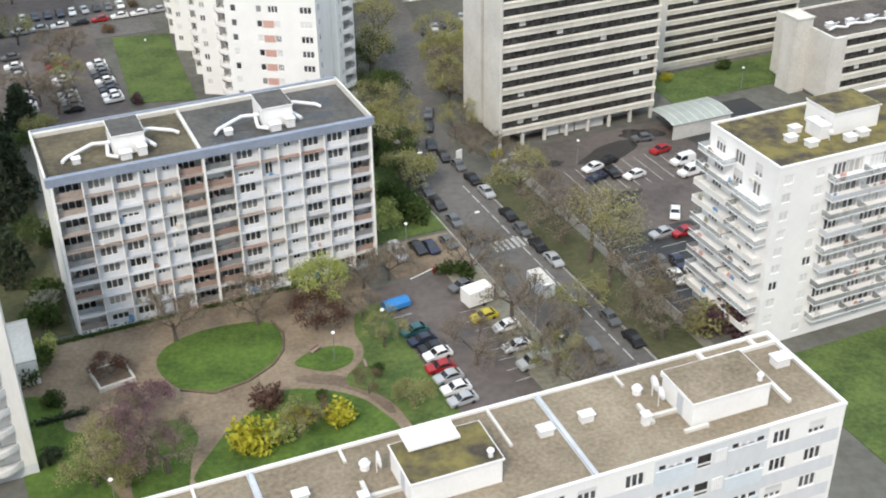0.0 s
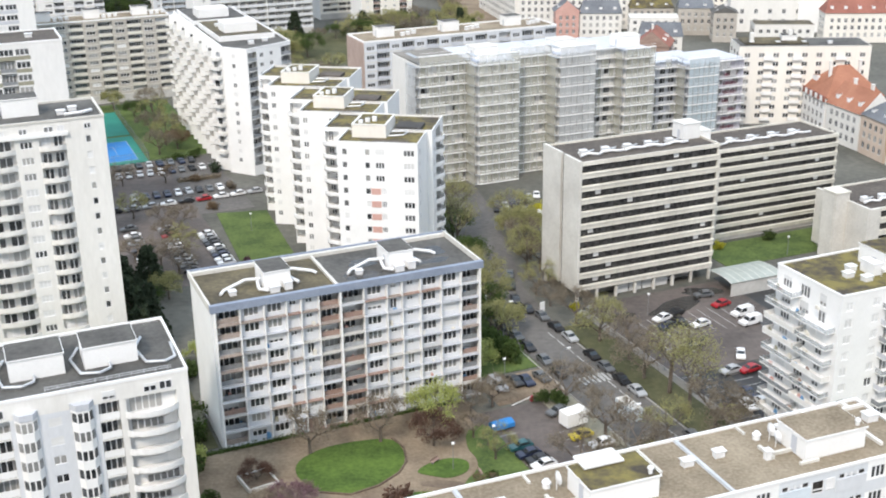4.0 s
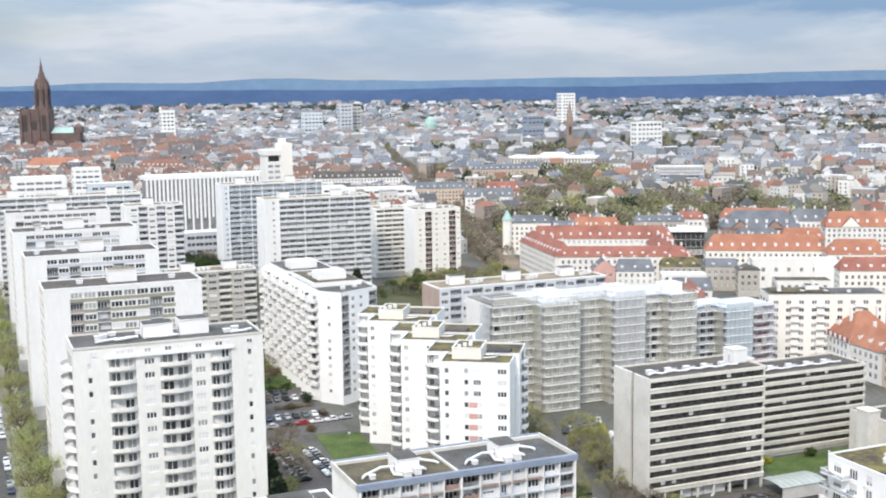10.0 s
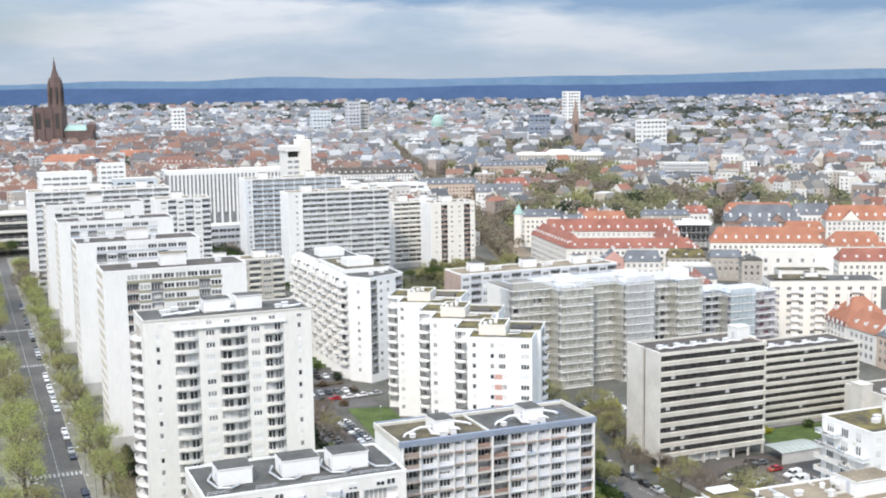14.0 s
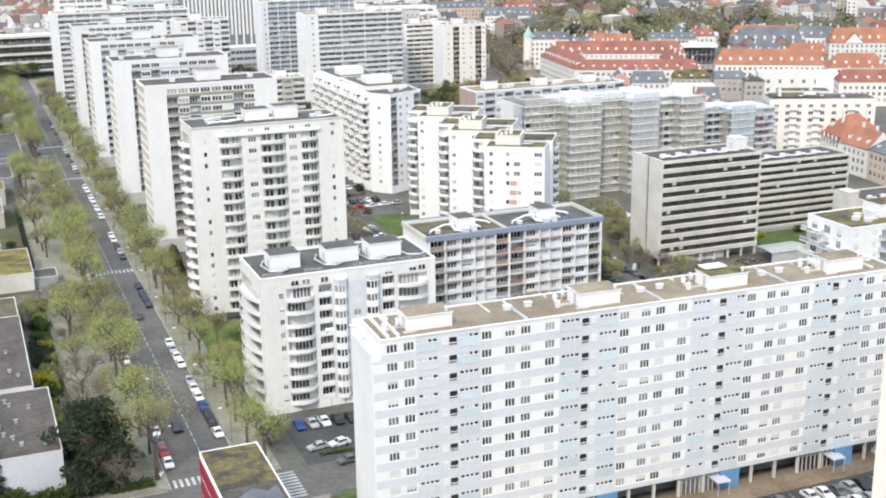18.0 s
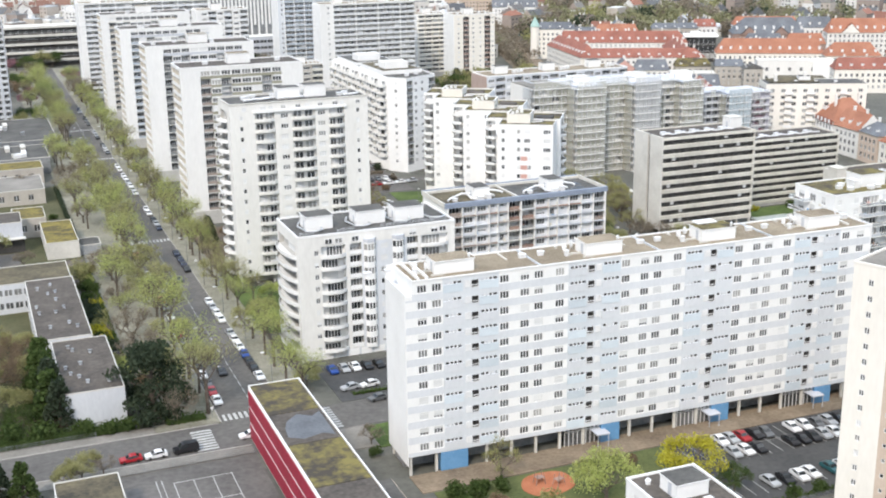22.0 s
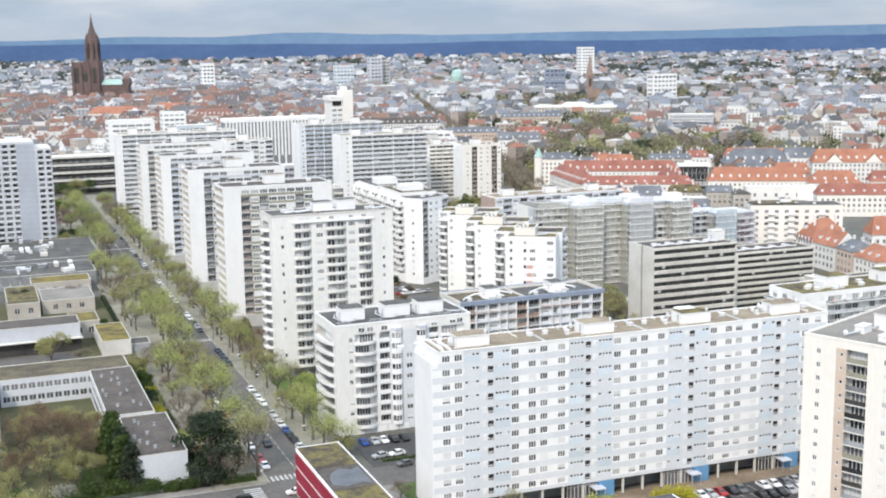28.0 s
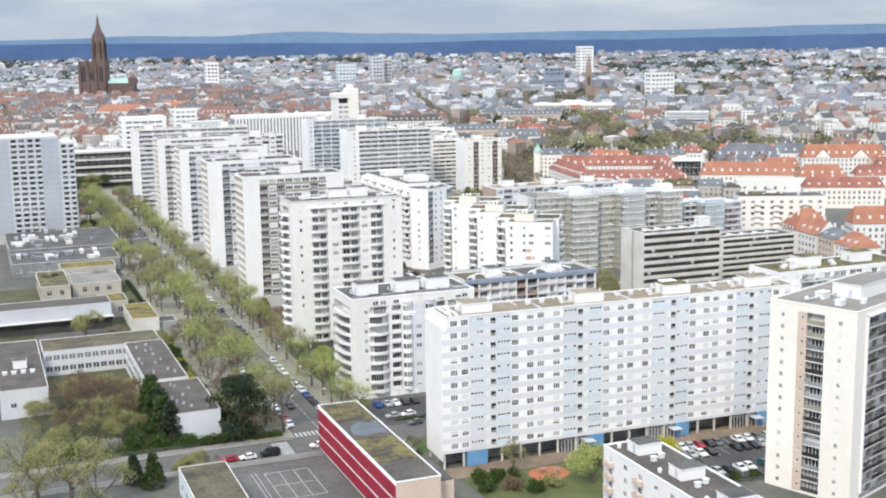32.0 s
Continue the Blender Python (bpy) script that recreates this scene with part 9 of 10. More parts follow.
hedge(31.0, 43.5, 337.0, 338.2, 1.2, "clipped hedge before the tennis courts")
hedge(-1.5, 6.0, 136.2, 137.4, 1.0, "dark hedge beside the path", "dark")


# ---------- street furniture ----------
def street_lamp(u, v, h, arm, turn, label="tall grey street lamp with a curved arm", group="street lamps"):
    t = thing("street_lamp", label, "street lamp", at(u, v, 0.05, turn), group)
    b = Build()
    b.tube((0, 0, 0), (0, 0, h * 0.8), 0.11, 0.08, 7)
    pts = [(0, 0, h * 0.8), (arm * 0.15, 0, h * 0.92), (arm * 0.5, 0, h), (arm, 0, h)]
    for p, q in zip(pts, pts[1:]):
        b.tube(p, q, 0.07, 0.06, 6)
    part("pole", b, t, "lampmetal")
    c = Build()
    c.box(arm - 0.1, arm + 0.7, -0.16, 0.16, h - 0.08, h + 0.1)
    part("lamp_head", c, t, "duct")


for i in range(13):
    street_lamp(-66.0, 110 + 26 * i, 9.0, 2.2, 0)
    street_lamp(-50.2, 118 + 26 * i, 7.5, 1.6, 180)
for v in (128, 152, 176):
    street_lamp(70.0, v, 8.0, 1.4, 0)


def globe_lamp(u, v, h=4.2):
    t = thing("garden_lamp", "slim garden lamp with a white globe", "lamp", at(u, v, 0.05), "garden lamps")
    b = Build()
    b.tube((0, 0, 0), (0, 0, h), 0.07, 0.05, 7)
    part("pole", b, t, "lampmetal")
    g = Build()
    for k in range(4):
        z0, z1 = h + 0.5 * k / 4, h + 0.5 * (k + 1) / 4
        r0, r1 = (math.sin(math.pi * (k + q) / 4) * 0.3 + 0.02 for q in (0, 1))
        g.tube((0, 0, z0), (0, 0, z1), r0, r1, 10)
    part("globe", g, t, "white_clean")


for u, v in ((40.5, 134.0), (49.0, 136.5), (61.8, 158.6), (70.4, 140.0), (69.6, 119.6), (5.8, 116.0), (103.0, 174.0), (91.6, 150.0), (40.0, 262.0), (-8.0, 108.0), (9.0, 158.5), (152.0, 190.0), (-3.0, 138.5)):
    globe_lamp(u, v, 4.6)


def small_things():
    # site cabin, skip, tent and planters in the lot and garden
    t = thing("site_cabin", "pale blue roofless site cabin beside the street", "cabin", at(76.2, 138.0, 0.05))
    for q in ((-1.2, 1.2, -2.6, -2.5), (-1.2, 1.2, 2.5, 2.6), (-1.2, -1.1, -2.5, 2.5), (1.1, 1.2, -2.5, 2.5)):
        b = Build()
        b.box(*q, 0, 2.4)
        part("wall", b, t, "bluepanel")
    r = Build()
    r.box(-1.15, 1.15, -2.55, 2.55, 2.4, 2.5)
    part("roof", r, t, "concrete_pale")
    t = thing("box_trailer", "white box trailer parked beside rubbish", "trailer", at(65.4, 138.6, 0.05, 8))
    b = Build()
    b.box(-2.2, 2.2, -1.3, 1.3, 0.7, 3.2)
    part("box", b, t, "white_clean")
    w = Build()
    w.tube((0.6, -1.2, 0.35), (0.6, 1.2, 0.35), 0.35, 0.35, 12)
    part("wheel_axle", w, t, "tyre")
    t = thing("covered_trailer", "trailer under a blue tarpaulin beside the parking lot", "trailer", at(53.6, 142.8, 0.05, 5))
    b = Build()
    b.prism([(-2.0, -1.1), (2.0, -1.1), (2.0, 1.1), (-2.0, 1.1)], 0.5, 1.3)
    b.gable(-2.0, 2.0, -1.1, 1.1, 1.3, 1.7, 0, 0, True, 0, 0)
    part("tarpaulin", b, t, "courtblue")
    w = Build()
    w.tube((0, -0.9, 0.25), (0, 0.9, 0.25), 0.25, 0.25, 10)
    part("wheel_axle", w, t, "tyre")
    t = thing("planter_bed", "square concrete planter round a purple tree", "planter", at(10.3, 143.4, 0.05, 8))
    b = Build()
    for a in ((-2.6, 2.6, -2.6, -2.3), (-2.6, 2.6, 2.3, 2.6), (-2.6, -2.3, -2.3, 2.3), (2.3, 2.6, -2.3, 2.3)):
        b.box(*a, 0, 0.7)
    part("rim", b, t, "concrete_pale")
    s = Build()
    s.box(-2.3, 2.3, -2.3, 2.3, 0, 0.5)
    part("earth", s, t, "soil")
    for u, v, tn in ((38.6, 137.2, 30), (44.0, 131.0, 80), (8.6, 135.0, 10)):
        t = thing("bench", "plain wooden garden bench on the path", "bench", at(u, v, 0.05, tn), "garden benches")
        b = Build()
        b.box(-0.9, 0.9, -0.25, 0.2, 0.4, 0.47)
        part("seat", b, t, "brown")
        b = Build()
        b.box(-0.9, 0.9, 0.2, 0.26, 0.5, 0.9)
        part("backrest", b, t, "brown")
        for x in (-0.7, 0.7):
            b = Build()
            b.box(x - 0.05, x + 0.05, -0.2, 0.2, 0, 0.4)
            part("leg", b, t, "lampmetal")
    t = thing("barrier", "red and white barrier pole at the car park gate", "barrier", at(63.0, 149.8, 0.05, 18))
    b = Build()
    b.box(-0.2, 0.2, -0.2, 0.2, 0, 1.1)
    part("post", b, t, "red")
    b = Build()
    b.box(-5.0, -0.2, -0.05, 0.05, 0.85, 0.97)
    part("pole", b, t, "white_clean")
    t = thing("advert_panel", "small white advertising panel at the kerb", "sign", at(82.8, 183.5, 0.05, 20))
    b = Build()
    b.box(-0.7, 0.7, -0.1, 0.1, 0.7, 2.9)
    part("panel", b, t, "white_clean")
    b = Build()
    b.box(-0.12, 0.12, -0.08, 0.08, 0, 0.7)
    part("post", b, t, "lampmetal")
    t = thing("advert_panel", "white triangular street sign beside the crossing", "sign", at(-66.4, 104.4, 0.17, 20))
    b = Build()
    b.tube((0, 0, 0), (0, 0, 2.6), 0.05, 0.05, 6)
    part("post", b, t, "lampmetal")
    b = Build()
    b.face([(-0.5, -0.06, 2.4), (0.5, -0.06, 2.4), (0, -0.06, 1.5)])
    b.face([(-0.5, 0.0, 2.4), (0, 0.0, 1.5), (0.5, 0.0, 2.4)])
    part("panel", b, t, "white_clean")
    for k, (u, v) in enumerate(((-17.0, 51.0), (-14.0, 49.0))):
        t = thing("play_frame", "wooden climbing frame on orange clay", "play equipment", at(u, v, 0.16, 20 * k))
        for x in (-0.9, 0.9):
            for y in (-0.7, 0.7):
                b = Build()
                b.tube((x, y, 0), (x * 0.7, y * 0.7, 2.2), 0.07, 0.07, 6)
                part("post", b, t, "brown")
        b = Build()
        b.box(-0.8, 0.8, -0.6, 0.6, 1.2, 1.3)
        part("platform", b, t, "brown")
    for u, v, n in ((111.5, 239.5, 6),):
        for i in range(n):
            t = thing("dome_tent", "pale arched shelter in the yard", "shelter", at(u + 2.4 * i, v - 0.9 * i, 0.05, -18), "arched shelters")
            b = Build()
            for q in range(6):
                a0, a1 = math.pi * q / 6, math.pi * (q + 1) / 6
                b.face([(1.2 * math.cos(a0), -2.5, 1.9 * math.sin(a0)), (1.2 * math.cos(a0), 2.5, 1.9 * math.sin(a0)), (1.2 * math.cos(a1), 2.5, 1.9 * math.sin(a1)), (1.2 * math.cos(a1), -2.5, 1.9 * math.sin(a1))])
            part("cover", b, t, "concrete_pale")
    w = Build()
    w.box(109, 125, 233.6, 233.8, 0, 1.9)
    single("site_hoarding", w, "bandblue", "pale blue site hoarding beside the shelters", "fence", at(0, 0))


small_things()


def mesh_fence(u0, v0, u1, v1, h, label, n_rail=2, mat="lampmetal"):
    t = thing("fence", label, "fence", at(0, 0))
    L = math.hypot(u1 - u0, v1 - v0)
    n = max(2, int(L / 5))
    for i in range(n + 1):
        k = i / n
        b = Build()
        x, y = u0 + (u1 - u0) * k, v0 + (v1 - v0) * k
        b.box(x - 0.05, x + 0.05, y - 0.05, y + 0.05, 0, h)
        part("post", b, t, mat)
    for j in range(n_rail):
        b = Build()
        z = h * (j + 1) / n_rail - 0.1
        b.tube((u0, v0, z), (u1, v1, z), 0.04, 0.04, 5)
        part("rail", b, t, mat)


mesh_fence(-88.6, 84.5, -62.2, 84.5, 1.6, "grey metal fence along the school yard", 4)
mesh_fence(-130, 104.4, -90, 104.4, 1.2, "grey metal fence before the hedge", 3)
mesh_fence(-78.6, 104, -78.6, 260, 1.8, "dark mesh fence along the school", 3)
mesh_fence(12, 57 - 30.5, 60, 57 - 30.5, 1.0, "low grey railing beside the parking lot", 3)
mesh_fence(11.9, 338.9, 27.6, 338.9, 3.0, "green mesh fence round the tennis courts", 4)
mesh_fence(27.7, 339, 27.7, 408, 3.0, "green mesh fence beside the tennis courts", 4)


# ---------- school buildings ----------
window_block("school_building", "low school wing with dark flat roof and vents", "school", at(-97.8, 142.6), 12.0, 49.0, 8.6, "slabband", "brownroof", 3.6, 4.0, 2.6, 1.6, "school wings", house=False)
window_block("school_building", "low school wing with blank pale end wall", "school", at(-95.0, 109.4), 12.0, 33.0, 8.0, "slabband", "brownroof", 3.6, 5.5, 1.6, 1.2, "school wings", house=False, front=False)
window_block("school_building", "two-storey school wing with rows of small windows", "school", at(-123.0, 192.5), 37.0, 17.0, 8.0, "slabband", "oldroof", 3.6, 2.4, 1.8, 1.6, "school wings", house=False)
window_block("school_building", "white school wing with outside stair", "school", at(-137.0, 150.0), 13.0, 60.0, 8.2, "slabband", "brownroof", 3.8, 6.0, 1.4, 1.2, "school wings")
hall = window_block("school_building", "white two-storey school hall, dark panel for shade below", "school", at(-136.0, 254.0), 41.0, 14.0, 9.5, "greywall", "brownroof", 4.4, 9.0, 1.6, 1.0, "school wings", house=False)
# dark panel added for the shade under the overhanging upper floor
b = Build()
b.box(-0.3, 41.2, -0.25, 0.0, 0, 4.6)
part("base_wall", b, hall, "darkwall")
b = Build()
b.box(-1.0, 41.6, -2.2, 0.0, 4.6, 4.9)
part("porch_roof", b, hall, "concrete_pale")
window_block("school_building", "pale pavilion with mossy yellow-green roof", "school", at(-89.2, 240.5), 9.6, 28.0, 5.2, "concrete_pale", "greenroof", 4.6, 9.0, 1.6, 2.0, "school wings", house=False)
window_block("school_building", "pavilion with mossy yellow-green roof behind the hall", "school", at(-97.0, 270.0), 10.0, 16.0, 6.4, "taupe", "greenroof", 4.6, 4.0, 1.6, 2.0, "school wings", house=False)
window_block("school_building", "low taupe pavilion with grey flat roof", "school", at(-104.0, 318.0), 20.0, 26.0, 5.4, "taupe", "paving", 4.6, 5.0, 1.6, 2.0, "school wings", house=False)
window_block("school_building", "low pavilion with two green roofs", "school", at(-106.0, 354.0), 24.0, 15.0, 6.0, "taupe", "greenroof", 4.6, 5.0, 1.6, 2.0, "school wings", house=False)
halls = [None, None]
halls[0] = window_block("school_building", "low grey hall with dark roof and skylights", "school", at(-126.0, 372.0), 48.0, 30.0, 6.5, "railglass", "bitumen", 3.6, 4.0, 2.4, 1.6, "school wings", house=False)
halls[1] = window_block("school_building", "large dark-roofed hall beyond the school", "school", at(-126.0, 410.0), 54.0, 60.0, 7.0, "railglass", "bitumen", 4.0, 4.0, 2.4, 1.8, "school wings", house=False)
window_block("school_building", "low building with a mossy brown square roof", "school", at(-117.0, 314.0), 12.0, 36.0, 6.0, "taupe", "mossroof", 4.6, 5.0, 1.6, 2.0, "school wings", house=False)
window_block("shed", "small dark flat-roofed shed beside the school fence", "shed", at(-79.4, 242.0), 6.4, 9.0, 3.0, "railglass", "bitumen", 2.4, 2.0, 1.0, 1.0, house=False)
window_block("school_building", "small low building with mossy roof and white rim", "school", at(-100.0, 40.0), 11.0, 34.2, 6.0, "bluepanel", "oldroof", 3.0, 6.0, 1.6, 1.2, "school wings", house=False)
window_block("pavilion", "low white flat-roofed pavilion in the garden", "pavilion", at(-11.6, 146.4), 12.5, 11.0, 4.0, "white_clean", "concrete_pale", 3.6, 4.0, 2.0, 1.2, house=False)
rng = random.Random(19)
for i in range(46):
    u, v, z = (rng.uniform(2, 40), rng.uniform(3, 26), 6.5) if i % 3 == 0 else (rng.uniform(4, 46), rng.uniform(4, 56), 7.0)
    b = Build()
    w, d = rng.choice(((0.8, 0.8), (3.2, 0.9), (0.9, 4.0), (1.6, 1.6)))
    b.box(-w, w, -d, d, 0, 1.4)
    b.box(-w - 0.1, w + 0.1, -d - 0.1, d + 0.1, 1.4, 1.5)
    part("skylight", b, halls[i % 3 != 0], rng.choice(("duct", "greywall", "concrete_pale", "railglass")), m=MOVE((u, v, z)))
rng = random.Random(9)
for u0, u1, v0, v1, z, n in ((-96.5, -87.5, 146, 188, 8.7, 12), (-93.6, -84.5, 112, 140, 8.1, 9)):
    for i in range(n):
        t = thing("roof_cowl", "small pale roof cowl on the school roof", "roof vent", at(rng.uniform(u0, u1), rng.uniform(v0, v1), z), "school roof cowls")
        b = Build()
        s = 0.3
        b.box(-s, s, -s, s, 0, 0.5)
        part("curb", b, t, "greywall")
        b = Build()
        b.box(-s - 0.1, s + 0.1, -s - 0.1, s + 0.1, 0.5, 0.7)
        part("lid", b, t, "railglass")


# ---------- middle distance ----------
def uv_dir(a, b):
    return math.degrees(math.atan2(b[1] - a[1], b[0] - a[0])), math.hypot(b[0] - a[0], b[1] - a[1])


def wing(a, b, width, H, wall, roofm, rise_h, label, group="", hip=3.0, chimneys=3, name="town_house", category="house"):
    """A house along the line a to b, its front on the right of that line."""
    turn, L = uv_dir(a, b)
    return window_block(name, label, category, at(a[0], a[1], 0, turn), L, width, H, wall, roofm, 3.2, 3.0, 1.2, 1.7, group, "pitched", rise_h, hip, True, False, chimneys)


PERIM = "red-roofed perimeter block"
wing((231, 491), (294, 460), 11, 15.5, "offwhite", "redtile", 5.0, "cream perimeter block with steep red tiled roof", PERIM, 6, 6)
wing((242, 560), (230, 493), 12, 15.5, "offwhite", "redtile", 7.0, "cream side wing with steep red tiled roof", PERIM, 6, 4)
wing((291, 461), (314, 516), 12, 15.5, "offwhite", "redtile", 6.0, "cream end wing with red tiled roof and white chimneys", PERIM, 6, 4)
wing((246, 558), (320, 518), 12, 17.0, "offwhite", "redtile", 7.0, "cream rear wing with steep red tiled roof", PERIM, 6, 8)
corner_school = wing((260, 614), (284, 601), 13, 20, "cream", "slate", 4.5, "cream corner school with slate roof and turret", "", 4)
b = Build()
b.tube((0, 0, 0), (0, 0, 22.0), 3.0, 3.0, 10)
turret = part("turret", b, corner_school, "cream")
b = Build()
b.tube((0, 0, 22.0), (0, 0, 23.0), 3.5, 3.0, 10)
b.tube((0, 0, 23.0), (0, 0, 28.5), 3.0, 0.1, 10)
part("turret_cap", b, turret, "copper")
wing((284, 601), (298, 594), 12, 18, "white", "slate", 3.0, "white house joined to the corner school", "", 2, 2)
wing((301, 604), (328, 590), 12, 16, "offwhite", "orangetile", 6.0, "house with orange tiled roof beside the school", "", 3, 4)
wing((338, 620), (346, 635), 16, 15, "taupe", "slate", 7.0, "tan gabled house with slate roof", "", 0, 2)
wing((353, 614), (382, 599), 12, 16, "taupe", "slate", 3.5, "tan tenements with slate mansard roof", "", 2, 5)
wing((385, 611), (400, 603), 12, 16, "white", "redtile", 5.0, "white house with a brownish red roof", "", 2, 2)
wing((410, 618), (417, 634), 12, 14, "white", "slate", 6.5, "white gabled house with dark roof beside the park", "", 0, 2)
wing((428, 622), (470, 600), 12, 14, "white", "orangetile", 6.0, "long white house with orange roof at the park", "", 3)
glazed = window_block("glass_hall", "dark glazed modern hall under a white roof slab", "hall", at(341, 551, 0, -28), 19, 14, 16, "darkwall", "concrete_pale", 4.6, 3.0, 2.8, 3.2, house=False)
b = Build()
b.box(-1.5, 20.5, -1.8, 14.5, 16.3, 17.4)
b.box(3, 9, 4, 9, 17.4, 19.4)
part("roof_slab", b, glazed, "white_clean")
wing((328, 498), (384, 465), 16, 12, "cream", "orangetile", 8.5, "long cream hall with orange tiled roof", "", 5, 4)
brick_hall = wing((381, 556), (424, 533), 22, 16.0, "brown", "slate", 10.0, "brick hall with a broad grey slate roof", "", 9, 0)
for x in (11.0, 32.0):
    g = Build()
    g.face([(x - 5.5, -0.6, 15.5), (x + 5.5, -0.6, 15.5), (x, -0.6, 20.5)], 1)
    g.face([(x - 6.2, -0.9, 15.4), (x, -0.9, 20.9), (x, 9.0, 20.9)])
    g.face([(x + 6.2, -0.9, 15.4), (x, 9.0, 20.9), (x, -0.9, 20.9)])
    part("brick_gable", g, brick_hall, ["slate", "brown"])
wing((366, 520), (386, 509), 9, 15.5, "brown", "slate", 4.5, "low annex with grey slate roof and dormers", "", 2, 2)
wing((388, 508), (410, 496), 10, 13.5, "brown", "orangetile", 6.5, "brick house with small orange roofs", "", 3, 3)
white_long = window_block("town_house", "long low white building with flat roof", "house", at(316, 440, 0, -28), 43, 12, 14.5, "offwhite", "concrete_pale", 4.6, 6.4, 1.5, 2.0, house=False)
b = Build()
b.box(31.0, 42.6, -1.2, 10, 0, 13.4)
part("stair_bay", b, white_long, "white_clean")
wing((424, 545), (446, 532), 14, 19, "white", "slate", 7.0, "white house with dark mansard roof", "", 3, 4)
gable_row = wing((430, 519), (484, 490), 15, 17.5, "offwhite", "orangetile", 9.0, "cream house row with broad orange roof and white gables", "", 4, 5)
for x in (15.0, 42.0):
    g = Build()
    g.face([(x - 6, -0.5, 17.3), (x + 6, -0.5, 17.3), (x, -0.5, 23.5)], 1)
    g.face([(x - 6.6, -0.8, 17.2), (x, -0.8, 23.9), (x, 8.0, 23.9)])
    g.face([(x + 6.6, -0.8, 17.2), (x, 8.0, 23.9), (x, -0.8, 23.9)])
    part("white_gable", g, gable_row, ["orangetile", "cream"])
wing((366, 442), (394, 427), 14, 14, "cream", "orangetile", 7.5, "cream house with hipped orange roof and dormers", "", 6, 2)
wing((337, 399), (380, 377), 12, 13, "cream", "redtile", 6.0, "cream row house with red tiled roof", "", 3, 4)
wing((398, 424), (436, 404), 13, 15, "cream", "redtile", 6.5, "cream town house with red roof")
wing((440, 452), (480, 430), 13, 16, "white", "redtile", 6.5, "white town house with red roof")
wing((236, 463), (246, 459), 11, 12, "salmon", "slate", 5.0, "row house with brick front and slate dormers", "", 0, 2)
wing((247, 460), (264, 451), 11, 11, "offwhite", "slate", 5.5, "old house with grey slate roof", "", 2, 3)
window_block("town_house", "low pale house with flat roof terrace", "house", at(262, 441, 0, -28), 22, 12, 10.5, "offwhite", "concrete_pale", 3.2, 3.4, 1.4, 1.5, house=False)
wing((274, 460), (292, 451), 11, 11.5, "taupe", "mossroof", 4.0, "old house with mossy grey roof", "", 2, 2)
wing((290, 444), (304, 436), 11, 12.5, "taupe", "slate", 3.5, "tan tenement with grey roof", "", 1, 2)
window_block("town_house", "low house with mossy flat roof terrace", "house", at(306, 408, 0, -28), 26, 12, 9.0, "offwhite", "oldroof", 3.2, 3.4, 1.4, 1.5, house=False)
wing((294, 422), (303, 417), 12, 13, "taupe", "bitumen", 2.5, "tan house with low dark roof", "", 1, 1)
wing((241, 399), (256, 390), 11, 11, "offwhite", "slate", 5.0, "plaster house with dark slate roof", "", 1, 2)
wing((237, 371), (247, 383), 14, 11.5, "brown", "redtile", 6.0, "brick house with red roof behind scaffolds", "", 0, 1)
corner_house = wing((236, 291), (231, 272.5), 20, 12.5, "white", "orangetile", 8.5, "white corner house with hipped orange roof and red dormer band", "", 8, 2)
b = Build()
b.box(0.0, 19.16, -0.35, 0.0, 11.2, 13.2)
band = part("mansard_band", b, corner_house, "redtile")
for q in range(5):
    b = Build()
    b.box(1.4 + 3.7 * q, 2.8 + 3.7 * q, -0.6, -0.3, 11.4, 13.0)
    part("dormer_window", b, band, "frame")
wing((231, 271.5), (229, 254), 12, 11.5, "offwhite", "orangetile", 6.5, "pale terraced house with orange tiled roof", "", 0, 2)
wing((229, 253.5), (226.5, 240), 12, 12.0, "pinkwall", "slate", 4.0, "pink terraced house with slate mansard roof", "", 3, 2)
wing((226.5, 239), (224, 222), 13, 10.5, "cream", "orangetile", 6.0, "cream house with hipped orange roof", "", 5, 2)
wing((262, 268), (300, 252), 13, 13.0, "white", "orangetile", 8.0, "white row house with orange roof and dormers", "", 3)
wing((255, 232), (292, 216), 12, 11.5, "brown", "orangetile", 6.0, "brick house with orange tiled roof", "", 2)

# observatory in the park
for u, v, r, z in ((437, 700, 7.0, 9.0), (424, 676, 4.0, 7.0), (446, 668, 4.2, 7.0)):
    t = thing("observatory", "round pale observatory with grey metal dome in the park", "observatory", at(u, v), "park observatory domes")
    b = Build()
    b.tube((0, 0, 0), (0, 0, z), r * 0.95, r * 0.95, 16)
    part("drum", b, t, "offwhite")
    b = Build()
    for k in range(5):
        a0, a1 = k * 0.314, (k + 1) * 0.314
        b.tube((0, 0, z + r * math.sin(a0)), (0, 0, z + r * math.sin(a1)), r * math.cos(a0), max(0.05, r * math.cos(a1)), 16)
    part("dome", b, t, "greywall")

# university: tower, slatted block and low white halls
u_tower = thing("university_tower", "slim cream tower with a taller stair shaft and dark top opening", "tower", at(126, 690))
b = Build()
b.box(0, 9.2, 0, 18, 0, 59.5)
b.box(0, 1.0, 0, 18, 59.5, 63.5)
b.box(8.4, 9.2, 0, 18, 59.5, 63.5)
b.box(-0.9, 9.2, -0.9, 18.6, 63.5, 67.0)
part("shaft", b, u_tower, "offwhite")
b = Build()
b.box(9.2, 16.6, -1.2, 14, 0, 71)
b.box(9.8, 13.0, 1.0, 9.0, 71, 74)
part("stair_shaft", b, u_tower, "cream")
b = Build()
b.box(1.0, 8.4, 2.5, 16.5, 59.5, 63.5)
part("head_recess", b, u_tower, "darkwall")
